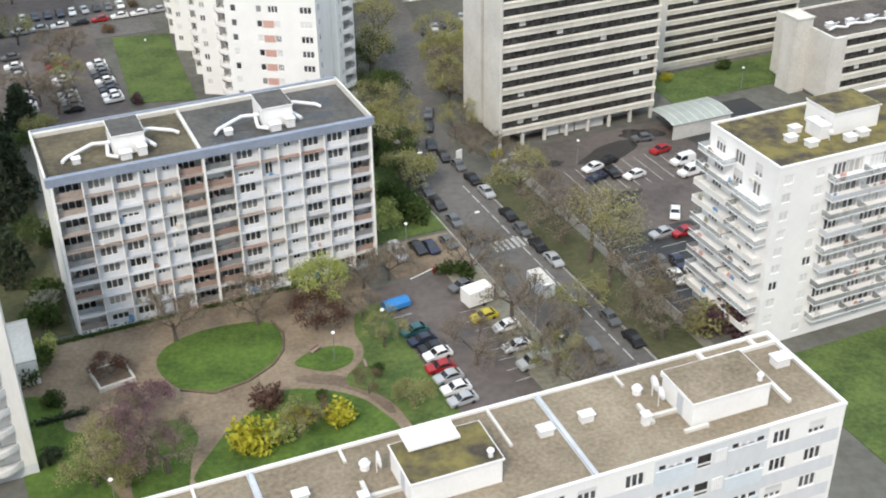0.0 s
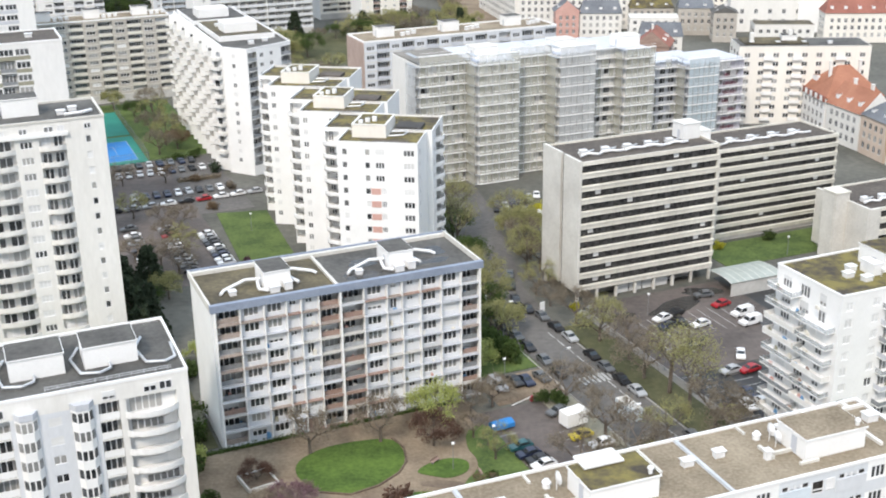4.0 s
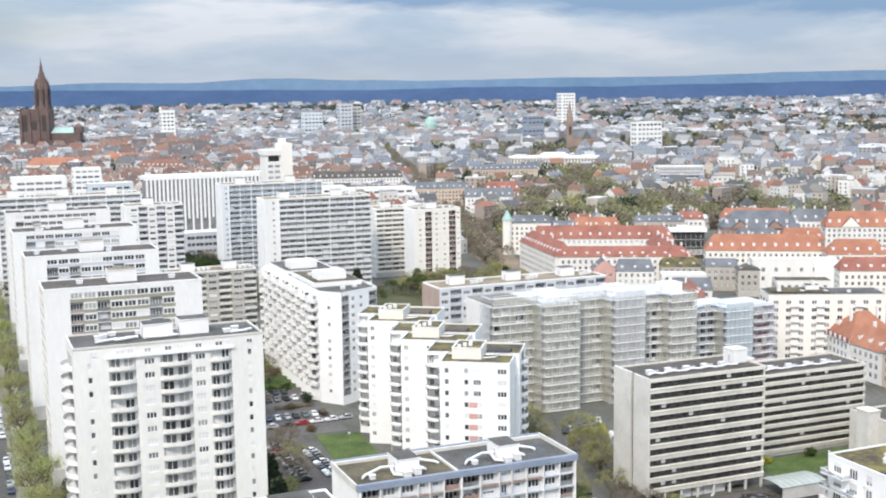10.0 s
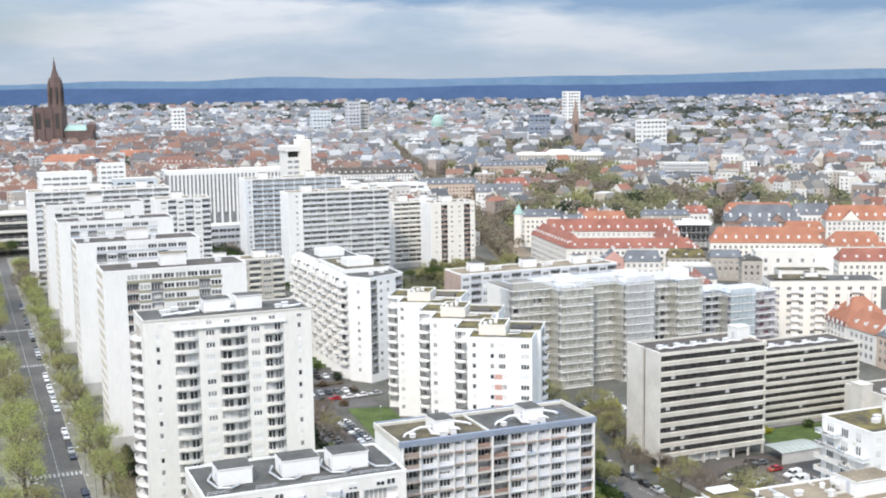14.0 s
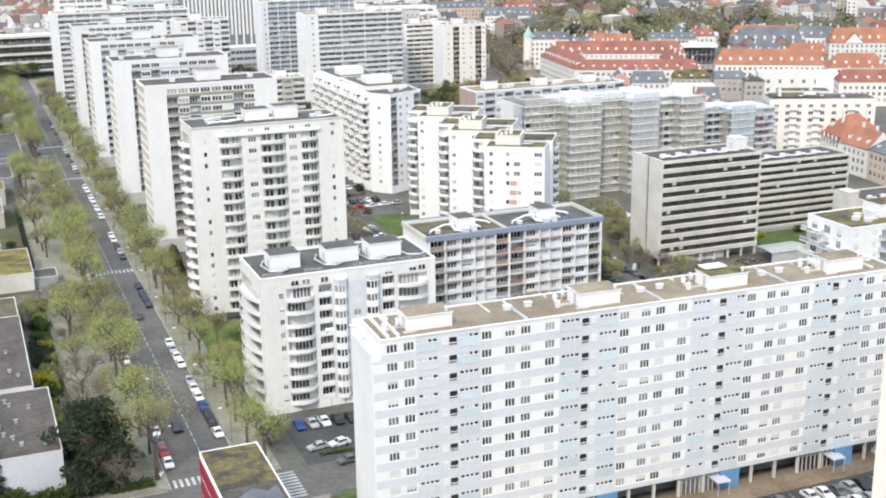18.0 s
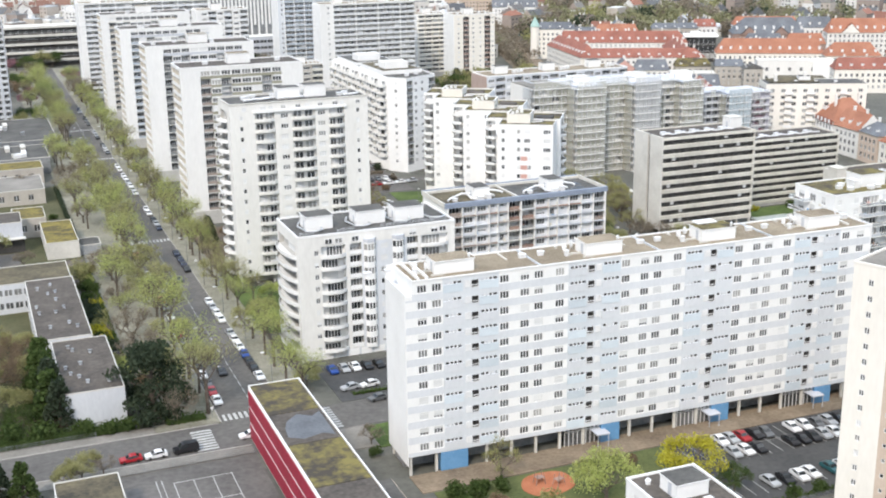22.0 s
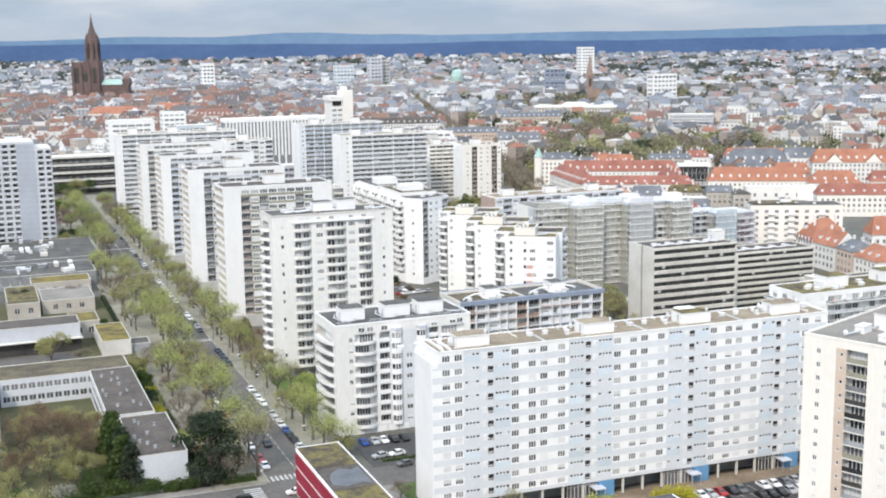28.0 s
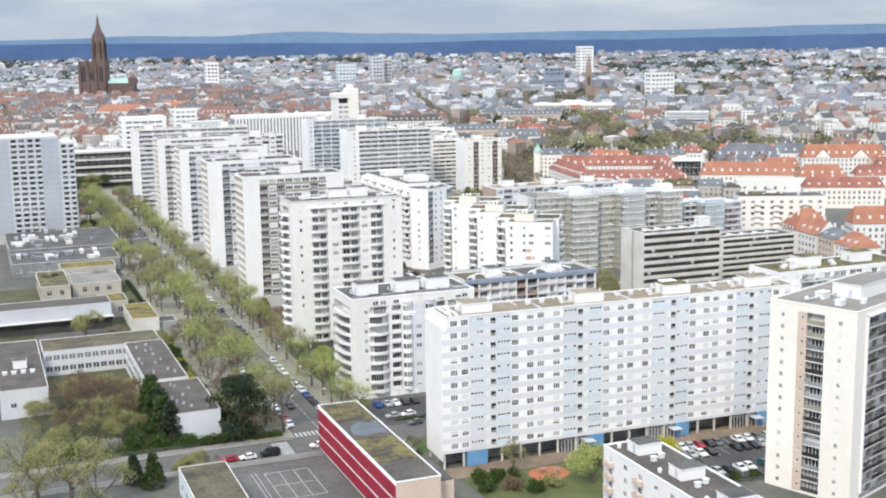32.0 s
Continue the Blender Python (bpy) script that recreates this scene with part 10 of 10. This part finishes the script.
for k in range(15):
    b = Build()
    b.box(0.8, 4.0, -0.08, 0.02, 4.0 + 3.7 * k, 5.6 + 3.7 * k)
    b.box(5.2, 8.4, -0.08, 0.02, 4.0 + 3.7 * k, 5.6 + 3.7 * k)
    part("window_strip", b, u_tower, "railglass")
t = thing("university_block", "long white block with tall vertical slats", "university", at(57, 745))
b = Build()
b.box(0, 92, 0.6, 15, 0, 48.5)
part("window_wall", b, t, "railglass")
b = Build()
b.box(-0.5, 92.5, -0.2, 15.2, 46.8, 49.6)
part("roof_edge", b, t, "white_clean")
for i in range(34):
    b = Build()
    x = 0.4 + i * 2.72
    b.box(x, x + 1.35, -0.2, 0.6, 12 + 8 * (i % 2 == 0), 46.8)
    part("slat", b, t, "white_clean")
window_block("university_block", "pale blue low university wing", "university", at(20, 742), 29, 14, 46.0, "bluepanel", "concrete_pale", 4.0, 5.0, 3.6, 1.4, house=False)
window_block("university_block", "white university hall with long windows", "university", at(-24, 800), 36, 20, 48, "white_clean", "concrete_pale", 4.0, 6.0, 5.0, 1.6, house=False)
window_block("university_block", "white office slab with small windows", "university", at(14, 770), 18, 14, 55, "white_clean", "concrete_pale", 3.6, 4.0, 3.0, 1.4, house=False)
window_block("university_block", "dark glazed low building beside the avenue", "university", at(-78, 735), 52, 20, 27, "darkwall", "concrete_pale", 4.0, 5.0, 4.4, 1.8, house=False)
bands = thing("university_terrace", "white floor bands of the glazed building at the avenue's end", "university", at(-78, 735))
for k in range(5):
    b = Build()
    b.box(-1.5, 53.5, -2.0, 0.0, 3.5 + 5.6 * k, 4.9 + 5.6 * k)
    part("floor_band", b, bands, "concrete_pale")
window_block("university_block", "dark low glazed building behind the trees", "university", at(62, 640), 24, 16, 22, "greywall", "concrete_pale", 4.0, 5.0, 4.4, 1.8, house=False)


# ---------- churches ----------
def spire(b, x, y, z0, z1, r, k=0, sides=8):
    b.tube((x, y, z0), (x, y, z1), r, 0.05, sides, k)


def cathedral():
    m = at(84.5, 2000, 18.0, -GRID + 4)
    t = thing("cathedral", "dark pink sandstone cathedral with one tall openwork spire", "cathedral", m)
    b = Build()
    b.box(-34, 13, -14, 14, 0, 66)
    for x in (-34, -20, -6, 9):
        b.box(x - 1.2, x + 3.2, -16, -14, 0, 60)
        b.box(x, x + 1.6, -15.4, -14, 60, 70)
    part("west_front", b, t, "sandstone")
    g = Build()
    g.tube((-11, -15.2, 40), (-11, -14, 40), 7, 7, 16)
    g.box(-30, -23, -14.3, -14, 30, 56)
    g.box(1, 8, -14.3, -14, 30, 56)
    part("window_opening", g, t, "darkwall")
    s = Build()
    s.tube((0, 0, 66), (0, 0, 104), 12.5, 11, 8)
    for i in range(4):
        a = math.pi / 4 + i * math.pi / 2
        s.tube((12.5 * math.cos(a), 12.5 * math.sin(a), 60), (12.0 * math.cos(a), 12.0 * math.sin(a), 101), 3.0, 2.6, 6)
        spire(s, 12.0 * math.cos(a), 12.0 * math.sin(a), 101, 112, 2.6, 0, 6)
    part("tower", s, t, "sandstone")
    o = Build()
    for i in range(8):
        a = math.pi / 8 + i * math.pi / 4
        o.box(11.6 * math.cos(a) - 1.2, 11.6 * math.cos(a) + 1.2, 11.6 * math.sin(a) - 1.2, 11.6 * math.sin(a) + 1.2, 72, 98)
    part("belfry_opening", o, t, "darkwall")
    p = Build()
    p.tube((0, 0, 104), (0, 0, 112), 11, 8.5, 8)
    p.tube((0, 0, 112), (0, 0, 126), 7.6, 4.0, 8)
    p.tube((0, 0, 126), (0, 0, 141), 3.2, 1.3, 8)
    p.tube((0, 0, 141), (0, 0, 149.5), 1.0, 0.15, 8)
    for i in range(8):
        a = i * math.pi / 4
        spire(p, 9 * math.cos(a), 9 * math.sin(a), 106, 117, 1.5, 0, 5)
    part("spire", p, t, "sandstone")
    n = Build()
    n.box(13, 60, -11, 11, 0, 27)
    n.box(13, 60, -20, 20, 0, 15)
    part("nave", n, t, "sandstone")
    r = Build()
    r.gable(13, 50, -11, 11, 27, 36, 0, 0, True, 3)
    part("nave_roof", r, t, "copper")
    c = Build()
    c.tube((56, 0, 27), (56, 0, 36), 9, 8, 8)
    spire(c, 56, 0, 36, 43, 8.5)
    part("crossing_tower", c, t, "sandstone")


cathedral()


def twin_church():
    t = thing("church", "pink sandstone church with twin spires and slate roof", "church", at(775, 1490, 8.0, -GRID))
    b = Build()
    b.box(12, 48, 0, 18, 0, 26)
    b.box(26, 38, -6, 24, 0, 24)
    part("nave", b, t, "churchstone")
    r = Build()
    r.gable(12, 48, 0, 18, 26, 38, 0, 0, True, 0)
    r.gable(26, 38, -6, 24, 24, 36, 0, 0, False, 0)
    part("nave_roof", r, t, "slate")
    for y in (1, 12):
        s = Build()
        s.box(4, 12, y, y + 8, 0, 46)
        spire(s, 8, y + 4, 46, 79, 5.2)
        for dx, dy in ((4.5, 0.5), (11.5, 0.5), (4.5, 7.5), (11.5, 7.5)):
            spire(s, dx, y + dy, 46, 54, 0.9, 0, 5)
        part("spire", s, t, "churchstone")
        o = Build()
        o.box(6.2, 9.8, y - 0.1, y + 0.02, 30, 42)
        part("belfry_opening", o, t, "darkwall")


twin_church()
t = thing("palace", "pale stone palace with a long colonnade and low roof", "palace", at(575, 1265, 6.0, -35))
b = Build()
b.box(0, 108, 0.8, 30, 0, 14)
part("wall", b, t, "taupe")
b = Build()
b.box(-1, 109, -1, 31, 14, 16.5)
part("cornice", b, t, "offwhite")
b = Build()
b.gable(34, 74, 2, 28, 16.5, 21.5, 0, 0, True, 8)
b.box(4, 20, 4, 24, 16.5, 18)
b.box(88, 104, 4, 24, 16.5, 18)
part("roof", b, t, "concrete_pale")
for i in range(27):
    c = Build()
    c.tube((3 + i * 3.9, 0, 2), (3 + i * 3.9, 0, 14), 0.8, 0.7, 8)
    part("column", c, t, "offwhite")
wing((362, 872), (392, 862), 13, 18, "brown", "redtile", 7, "red brick house with tiled roof beside the park", "", 4)
wing((330, 840), (366, 824), 14, 16, "white", "slate", 7, "white gabled house with dark roof", "", 0)
wing((300, 900), (352, 880), 16, 20, "pinkwall", "slate", 5, "long stone building on the avenue", "", 4)
window_block("office_block", "grey glazed office beside the park", "office building", at(606, 978, 0, -32), 46, 22, 24, "greywall", "concrete_pale", 3.6, 4.0, 3.4, 2.2, house=False)
wing((24, 1497), (84, 1457), 26, 20, "offwhite", "orangetile", 9, "long old building with orange tiled roof", "", 6, 0)
wing((125, 1607), (187, 1564), 24, 19, "offwhite", "orangetile", 8, "long old building with pale orange roof", "", 6, 0)
wing((141, 1418), (195, 1382), 30, 17, "offwhite", "oldtilebrown", 9, "broad hall with brown tiled roof", "", 12, 0)
t = thing("domed_church", "distant church with a green copper dome", "church", at(768, 2000, 9.0, 0))
b = Build()
b.box(-14, 14, -14, 14, 0, 26)
part("base", b, t, "brown")
b = Build()
b.tube((0, 0, 26), (0, 0, 36), 12, 12, 12)
b.tube((0, 0, 36), (0, 0, 44), 12, 9, 12)
b.tube((0, 0, 44), (0, 0, 49), 9, 3, 12)
part("dome", b, t, "copper")
for lab, u, v, L, D, H, wl in (("distant white tower with dark glass bands", 1222, 2330, 34, 24, 74, "white_clean"), ("distant round white tower block", 300, 2150, 24, 24, 62, "white_clean"), ("distant grey office tower", 640, 2150, 26, 20, 66, "greywall"), ("distant dark office tower", 668, 2170, 22, 20, 60, "soffit"), ("distant pale office block", 560, 2120, 36, 20, 52, "bluepanel"), ("distant white apartment blocks", 905, 1500, 44, 20, 44, "white_clean"), ("distant dark office block", 820, 1700, 30, 20, 50, "bandblue")):
    x, y = to_xy(u, v)
    window_block("office_tower", lab, "tower block", at(u, v, rise(y) - 1), L, D, H, wl, "concrete_pale", 7.0, 7.0, 4.5, 3.0, house=False)


# ---------- the town to the horizon ----------
def town():
    rng_c = random.Random(2024)
    near_walls, far_walls, roofs, flats, panes, roofs_far, roofs_old, woods = Build(), Build(), Build(), Build(), Build(), Build(), Build(), Build()
    green, brown, dark, spring = Build(), Build(), Build(), Build()

    def blocked(u, v):
        if u < 214 and v < 640 and u > -150:
            return True
        if 195 < u < 345 and 425 < v < 625:
            return True
        if 205 < u < 480 and 215 < v < 470:
            return True
        if 300 < u < 470 and 430 < v < 640:
            return True
        if -170 < u < 160 and 620 < v < 835:
            return True
        if 540 < u < 700 and 1150 < v < 1310:
            return True
        if 765 < u < 855 and 1470 < v < 1530:
            return True
        if 596 < u < 660 and 935 < v < 1000:
            return True
        if 15 < u < 200 and 1380 < v < 1640 and abs(v - 1500 + 0.66 * (u - 20)) < 20:
            return True
        d = abs((u - 248) * 0.9593 - (v - 606) * 0.2824)          # the far avenue
        if 600 < v < 1700 and d < 16:
            return True
        return 30 < u < 190 and 1960 < v < 2050

    def park(u, v):
        """How leafy a place is: a park beyond the red roofs, others by noise."""
        k = noise.noise((u * 0.0028 + 5, v * 0.0022, 2.0))
        p = 0.31 + 0.65 * max(0.0, k)
        if 620 < v < 1200 and 268 + (v - 606) * 0.3 < u < 560 + (v - 620) * 0.12:
            p = 0.86 if v < 800 else 0.74
        if 900 < v < 1900 and u > 450:
            p += 0.10
        if 520 < u < 900 and 820 < v < 1010:
            p = 0.6
        if v > 1000 and u > 620 and abs(v - 1500 - 0.25 * (u - 800)) < 110:
            p = 0.85
        x, y = u * math.cos(radians(GRID)) - v * math.sin(radians(GRID)), u * math.sin(radians(GRID)) + v * math.cos(radians(GRID))
        if v > 2350:
            p = 0.18 + 0.9 * max(0.0, noise.noise((u * 0.0016, v * 0.005, 9.0)))
        if (2800 < y < 3350 and 0.09 < x / y < 0.25) or (1900 < y < 2520 and 0.155 < x / y < 0.262) or (2290 < y < 2700 and 0.26 < x / y < 0.40):
            p = 0.8
        if y > 3650 and x < 350 and noise.noise((x * 0.001, y * 0.006, 4.0)) > -0.1:
            p = 0.7
        return p

    def crown(b, x, y, z, r, h, n, size):
        for _ in range(n):
            d = Vector((rng_c.gauss(0, 1), rng_c.gauss(0, 1), rng_c.gauss(0, 1))).normalized()
            p = Vector((x, y, z + h * 0.55)) + Vector((d.x * r, d.y * r, d.z * h * 0.45)) * rng_c.uniform(0.55, 1.0)
            a = (d + Vector((rng_c.gauss(0, 0.5), rng_c.gauss(0, 0.5), rng_c.gauss(0, 0.5)))).normalized()
            q = a.orthogonal().normalized()
            w = a.cross(q)
            s = size * rng_c.uniform(0.6, 1.2)
            b.face([tuple(p - q * s), tuple(p + w * s * 0.7), tuple(p + q * s), tuple(p - w * s * 0.7)])

    y = 330.0
    while y < 4460:
        cell = 17.0 + max(0.0, y - 500) * 0.0062
        x = -0.47 * (y + 330)
        while x < 0.47 * (y + 330):
            px, py = x + rng_c.uniform(-0.3, 0.3) * cell, y + rng_c.uniform(-0.3, 0.3) * cell
            x += cell
            c, s = math.cos(radians(GRID)), math.sin(radians(GRID))
            u, v = px * c + py * s, -px * s + py * c
            if blocked(u, v):
                continue
            z = rise(py) - 0.3
            lp = park(u, v)
            if rng_c.random() < lp:
                if rng_c.random() < 0.16 and lp < 0.9:
                    continue
                r = rng_c.uniform(0.3, 0.5) * cell * (0.9 if py < 900 else 1.0)
                h = rng_c.uniform(8, 15) if py < 1500 else rng_c.uniform(9, 14)
                kind = rng_c.random()
                b = brown if kind < 0.40 else (green if kind < 0.76 else (spring if kind < 0.79 else dark))
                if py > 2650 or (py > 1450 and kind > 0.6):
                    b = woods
                n = 120 if py < 1000 else (34 if py < 1800 else 10)
                if lp > 0.73 and v < 1250 and u < 900:
                    r, h, n = rng_c.uniform(0.42, 0.66) * cell, rng_c.uniform(13, 21), 170
                    b = brown if kind < 0.42 else (green if kind < 0.80 else (spring if kind < 0.88 else dark))
                    crown(b, px + rng_c.uniform(-9, 9), py + rng_c.uniform(-9, 9), z, r * 0.8, h * 0.8, 90, r * 0.12)
                crown(b, px, py, z, r, h, n, r * (0.13 if n > 99 else (0.24 if py < 1800 else 0.5)))
                continue
            if rng_c.random() < 0.10:
                continue
            ang = radians(GRID + 30 * round(2.2 * noise.noise((u * 0.0035, v * 0.0035, 7))) + rng_c.choice((0, 90)) + rng_c.uniform(-5, 5))
            L, D = cell * rng_c.uniform(0.62, 0.98), cell * rng_c.uniform(0.42, 0.62)
            flat = rng_c.random() < (0.26 if v < 1500 else (0.45 if v < 2100 else 0.62)) or (u < 60 and v > 640 and v < 1000)
            old_town = 1050 < v < 2100 and u < 420
            if old_town:
                flat = rng_c.random() < 0.1
            H = rng_c.uniform(9, 17) if not flat else rng_c.uniform(8, 21)
            if py > 2300:
                H = rng_c.uniform(5, 12)
                if flat:
                    L *= rng_c.uniform(0.9, 1.9)
                    H = rng_c.uniform(5, 9)
            ca, sa = math.cos(ang), math.sin(ang)

            def at_xy(a, b):
                return px + a * ca - b * sa, py + a * sa + b * ca

            cs = [at_xy(-L / 2, -D / 2), at_xy(L / 2, -D / 2), at_xy(L / 2, D / 2), at_xy(-L / 2, D / 2)]
            # houses farther off take the haze-tinted wall palette
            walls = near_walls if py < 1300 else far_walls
            n = len(walls.v)
            walls.v.extend([(a, b, z) for a, b in cs] + [(a, b, z + H) for a, b in cs])
            for i in range(4):
                j = (i + 1) % 4
                walls.f.append((n + i, n + j, n + 4 + j, n + 4 + i))
                walls.m.append(0)
            if flat:
                n = len(flats.v)
                flats.v.extend([(a, b, z + H) for a, b in cs] + [(a, b, z + H + 0.7) for a, b in cs])
                flats.f.extend([(n + 4, n + 5, n + 6, n + 7)] + [(n + i, n + (i + 1) % 4, n + 4 + (i + 1) % 4, n + 4 + i) for i in range(4)])
                flats.m.extend([0] * 5)
                if rng_c.random() < 0.6:
                    q = [at_xy(a, b) for a, b in ((-2.5, -1.5), (2.5, -1.5), (2.5, 2), (-2.5, 2))]
                    flats.prism(q, z + H + 0.7, z + H + 3.2)
            else:
                rh = D * rng_c.uniform(0.38, 0.62)
                hip = rng_c.choice((0, 0, D * 0.35))
                e = 0.4
                lo = [at_xy(-L / 2, -D / 2 - e), at_xy(L / 2, -D / 2 - e), at_xy(L / 2, D / 2 + e), at_xy(-L / 2, D / 2 + e)]
                ra, rb = at_xy(-L / 2 + hip, 0), at_xy(L / 2 - hip, 0)
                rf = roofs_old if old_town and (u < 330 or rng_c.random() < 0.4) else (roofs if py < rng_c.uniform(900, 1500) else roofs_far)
                n = len(rf.v)
                rf.v.extend([(a, b, z + H - 0.1) for a, b in lo] + [(*ra, z + H + rh), (*rb, z + H + rh)])
                rf.f.extend([(n, n + 1, n + 5, n + 4), (n + 2, n + 3, n + 4, n + 5)])
                rf.m.extend([0, 0])
                if hip:
                    rf.f.extend([(n + 3, n, n + 4), (n + 1, n + 2, n + 5)])
                    rf.m.extend([0, 0])
                else:
                    for tri in (((lo[3]), (lo[0]), ra), ((lo[1]), (lo[2]), rb)):
                        walls.face([(*tri[0], z + H - 0.1), (*tri[1], z + H - 0.1), (*tri[2], z + H + rh)])
                for _ in range(2 if py < 1300 else 1):
                    q = rng_c.uniform(-0.35, 0.35) * L
                    o = [at_xy(q - 0.6, -0.5), at_xy(q + 0.6, -0.5), at_xy(q + 0.6, 0.5), at_xy(q - 0.6, 0.5)]
                    walls.prism(o, z + H + rh * 0.5, z + H + rh + 1.5)
            if py < 1500:
                wsz = 1.2 + max(0, py - 800) * 0.0012
                for sgn, along in ((-1, L), (1, L)):
                    k = int(along / (2.9 + wsz))
                    for fl in range(int(H / 3.4)):
                        for i in range(k):
                            a = -along / 2 + (i + 0.5) * along / k
                            off = sgn * (D / 2 + 0.06)
                            p0, p1 = at_xy(a - wsz / 2, off), at_xy(a + wsz / 2, off)
                            if sgn > 0:
                                p0, p1 = p1, p0
                            zz = z + 1.2 + fl * 3.4
                            panes.face([(*p0, zz), (*p1, zz), (*p1, zz + 1.5), (*p0, zz + 1.5)])
        y += cell * 0.86
    # trees along the far avenue
    for i in range(230):
        k = i / 230
        u, v = 248 + 315 * k, 606 + 1070 * k
        for side in (-9, 0, 9):
            uu, vv = u + side * 0.96 + rng_c.uniform(-2, 2), v - side * 0.28
            px, py = to_xy(uu, vv)
            crown(brown, px, py, rise(py), 3.2, rng_c.uniform(7, 11), 26 if k < 0.5 else 14, 0.9)
    # bare trees massed on both sides where the far avenue begins
    for i in range(120):
        k = rng_c.random()
        side = rng_c.choice((-1, 1))
        u, v = 206 + 60 * k + side * rng_c.uniform(9, 22 if side < 0 else 14), 540 + 190 * k
        if 250 < u and 585 < v < 625:
            continue
        px, py = to_xy(u, v)
        b = brown if rng_c.random() < 0.75 else (green if rng_c.random() < 0.7 else dark)
        crown(b, px, py, rise(py), rng_c.uniform(3.0, 4.6), rng_c.uniform(9, 14), 120, 0.62)
    single("town_walls", far_walls, "townwall_far", "plastered walls of the distant town, dulled in colour for haze", "town", kind="stuff")
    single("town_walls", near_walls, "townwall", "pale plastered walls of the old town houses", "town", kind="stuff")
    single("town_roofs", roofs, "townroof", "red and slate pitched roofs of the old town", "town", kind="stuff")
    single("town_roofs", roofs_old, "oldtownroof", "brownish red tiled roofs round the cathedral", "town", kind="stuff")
    single("town_trees", woods, LEAF["distant"], "woods and tree rows in the distant town, haze-tinted", "trees", kind="stuff")
    single("town_roofs", roofs_far, "townroof_far", "grey and brown roofs of the distant town, haze-tinted", "town", kind="stuff")
    single("town_flat_roofs", flats, "townflat", "pale flat roofs among the houses", "town", kind="stuff")
    single("town_windows", panes, "townglass", "small dark windows of the town houses", "town", kind="stuff")
    single("town_trees", brown, LEAF["brown"], "bare brown trees between the houses", "trees", kind="stuff")
    single("town_trees", green, LEAF["park"], "olive spring trees between the houses", "trees", kind="stuff")
    single("town_trees", spring, LEAF["olive"], "light green trees between the houses", "trees", kind="stuff")
    single("town_trees", dark, LEAF["dark"], "dark conifers between the houses", "trees", kind="stuff")


town()


# ---------- white halls and stone blocks between the university tower and the old town ----------
window_block("university_block", "low white university hall with flat roof", "university", at(232, 900, 1.0, -8), 74, 22, 21, "white_clean", "concrete_pale", 5.0, 7.0, 5.0, 1.6, house=False)
window_block("university_block", "white flat-roofed lecture hall", "university", at(196, 870, 1.0, -8), 40, 24, 26, "white_clean", "concrete_pale", 5.0, 8.0, 5.6, 1.6, house=False)
wing((248, 1010), (330, 985), 24, 24, "white", "brownroof", 6.0, "white hall with a long brown-grey pitched roof", "", 3, 0)
wing((430, 1120), (470, 1190), -18, 22, "pinkwall", "slate", 6.0, "stone apartment house row along the far avenue", "", 4)
wing((440, 1070), (505, 1050), 18, 22, "pinkwall", "slate", 5.0, "pale stone apartment houses beside the far avenue", "", 4)
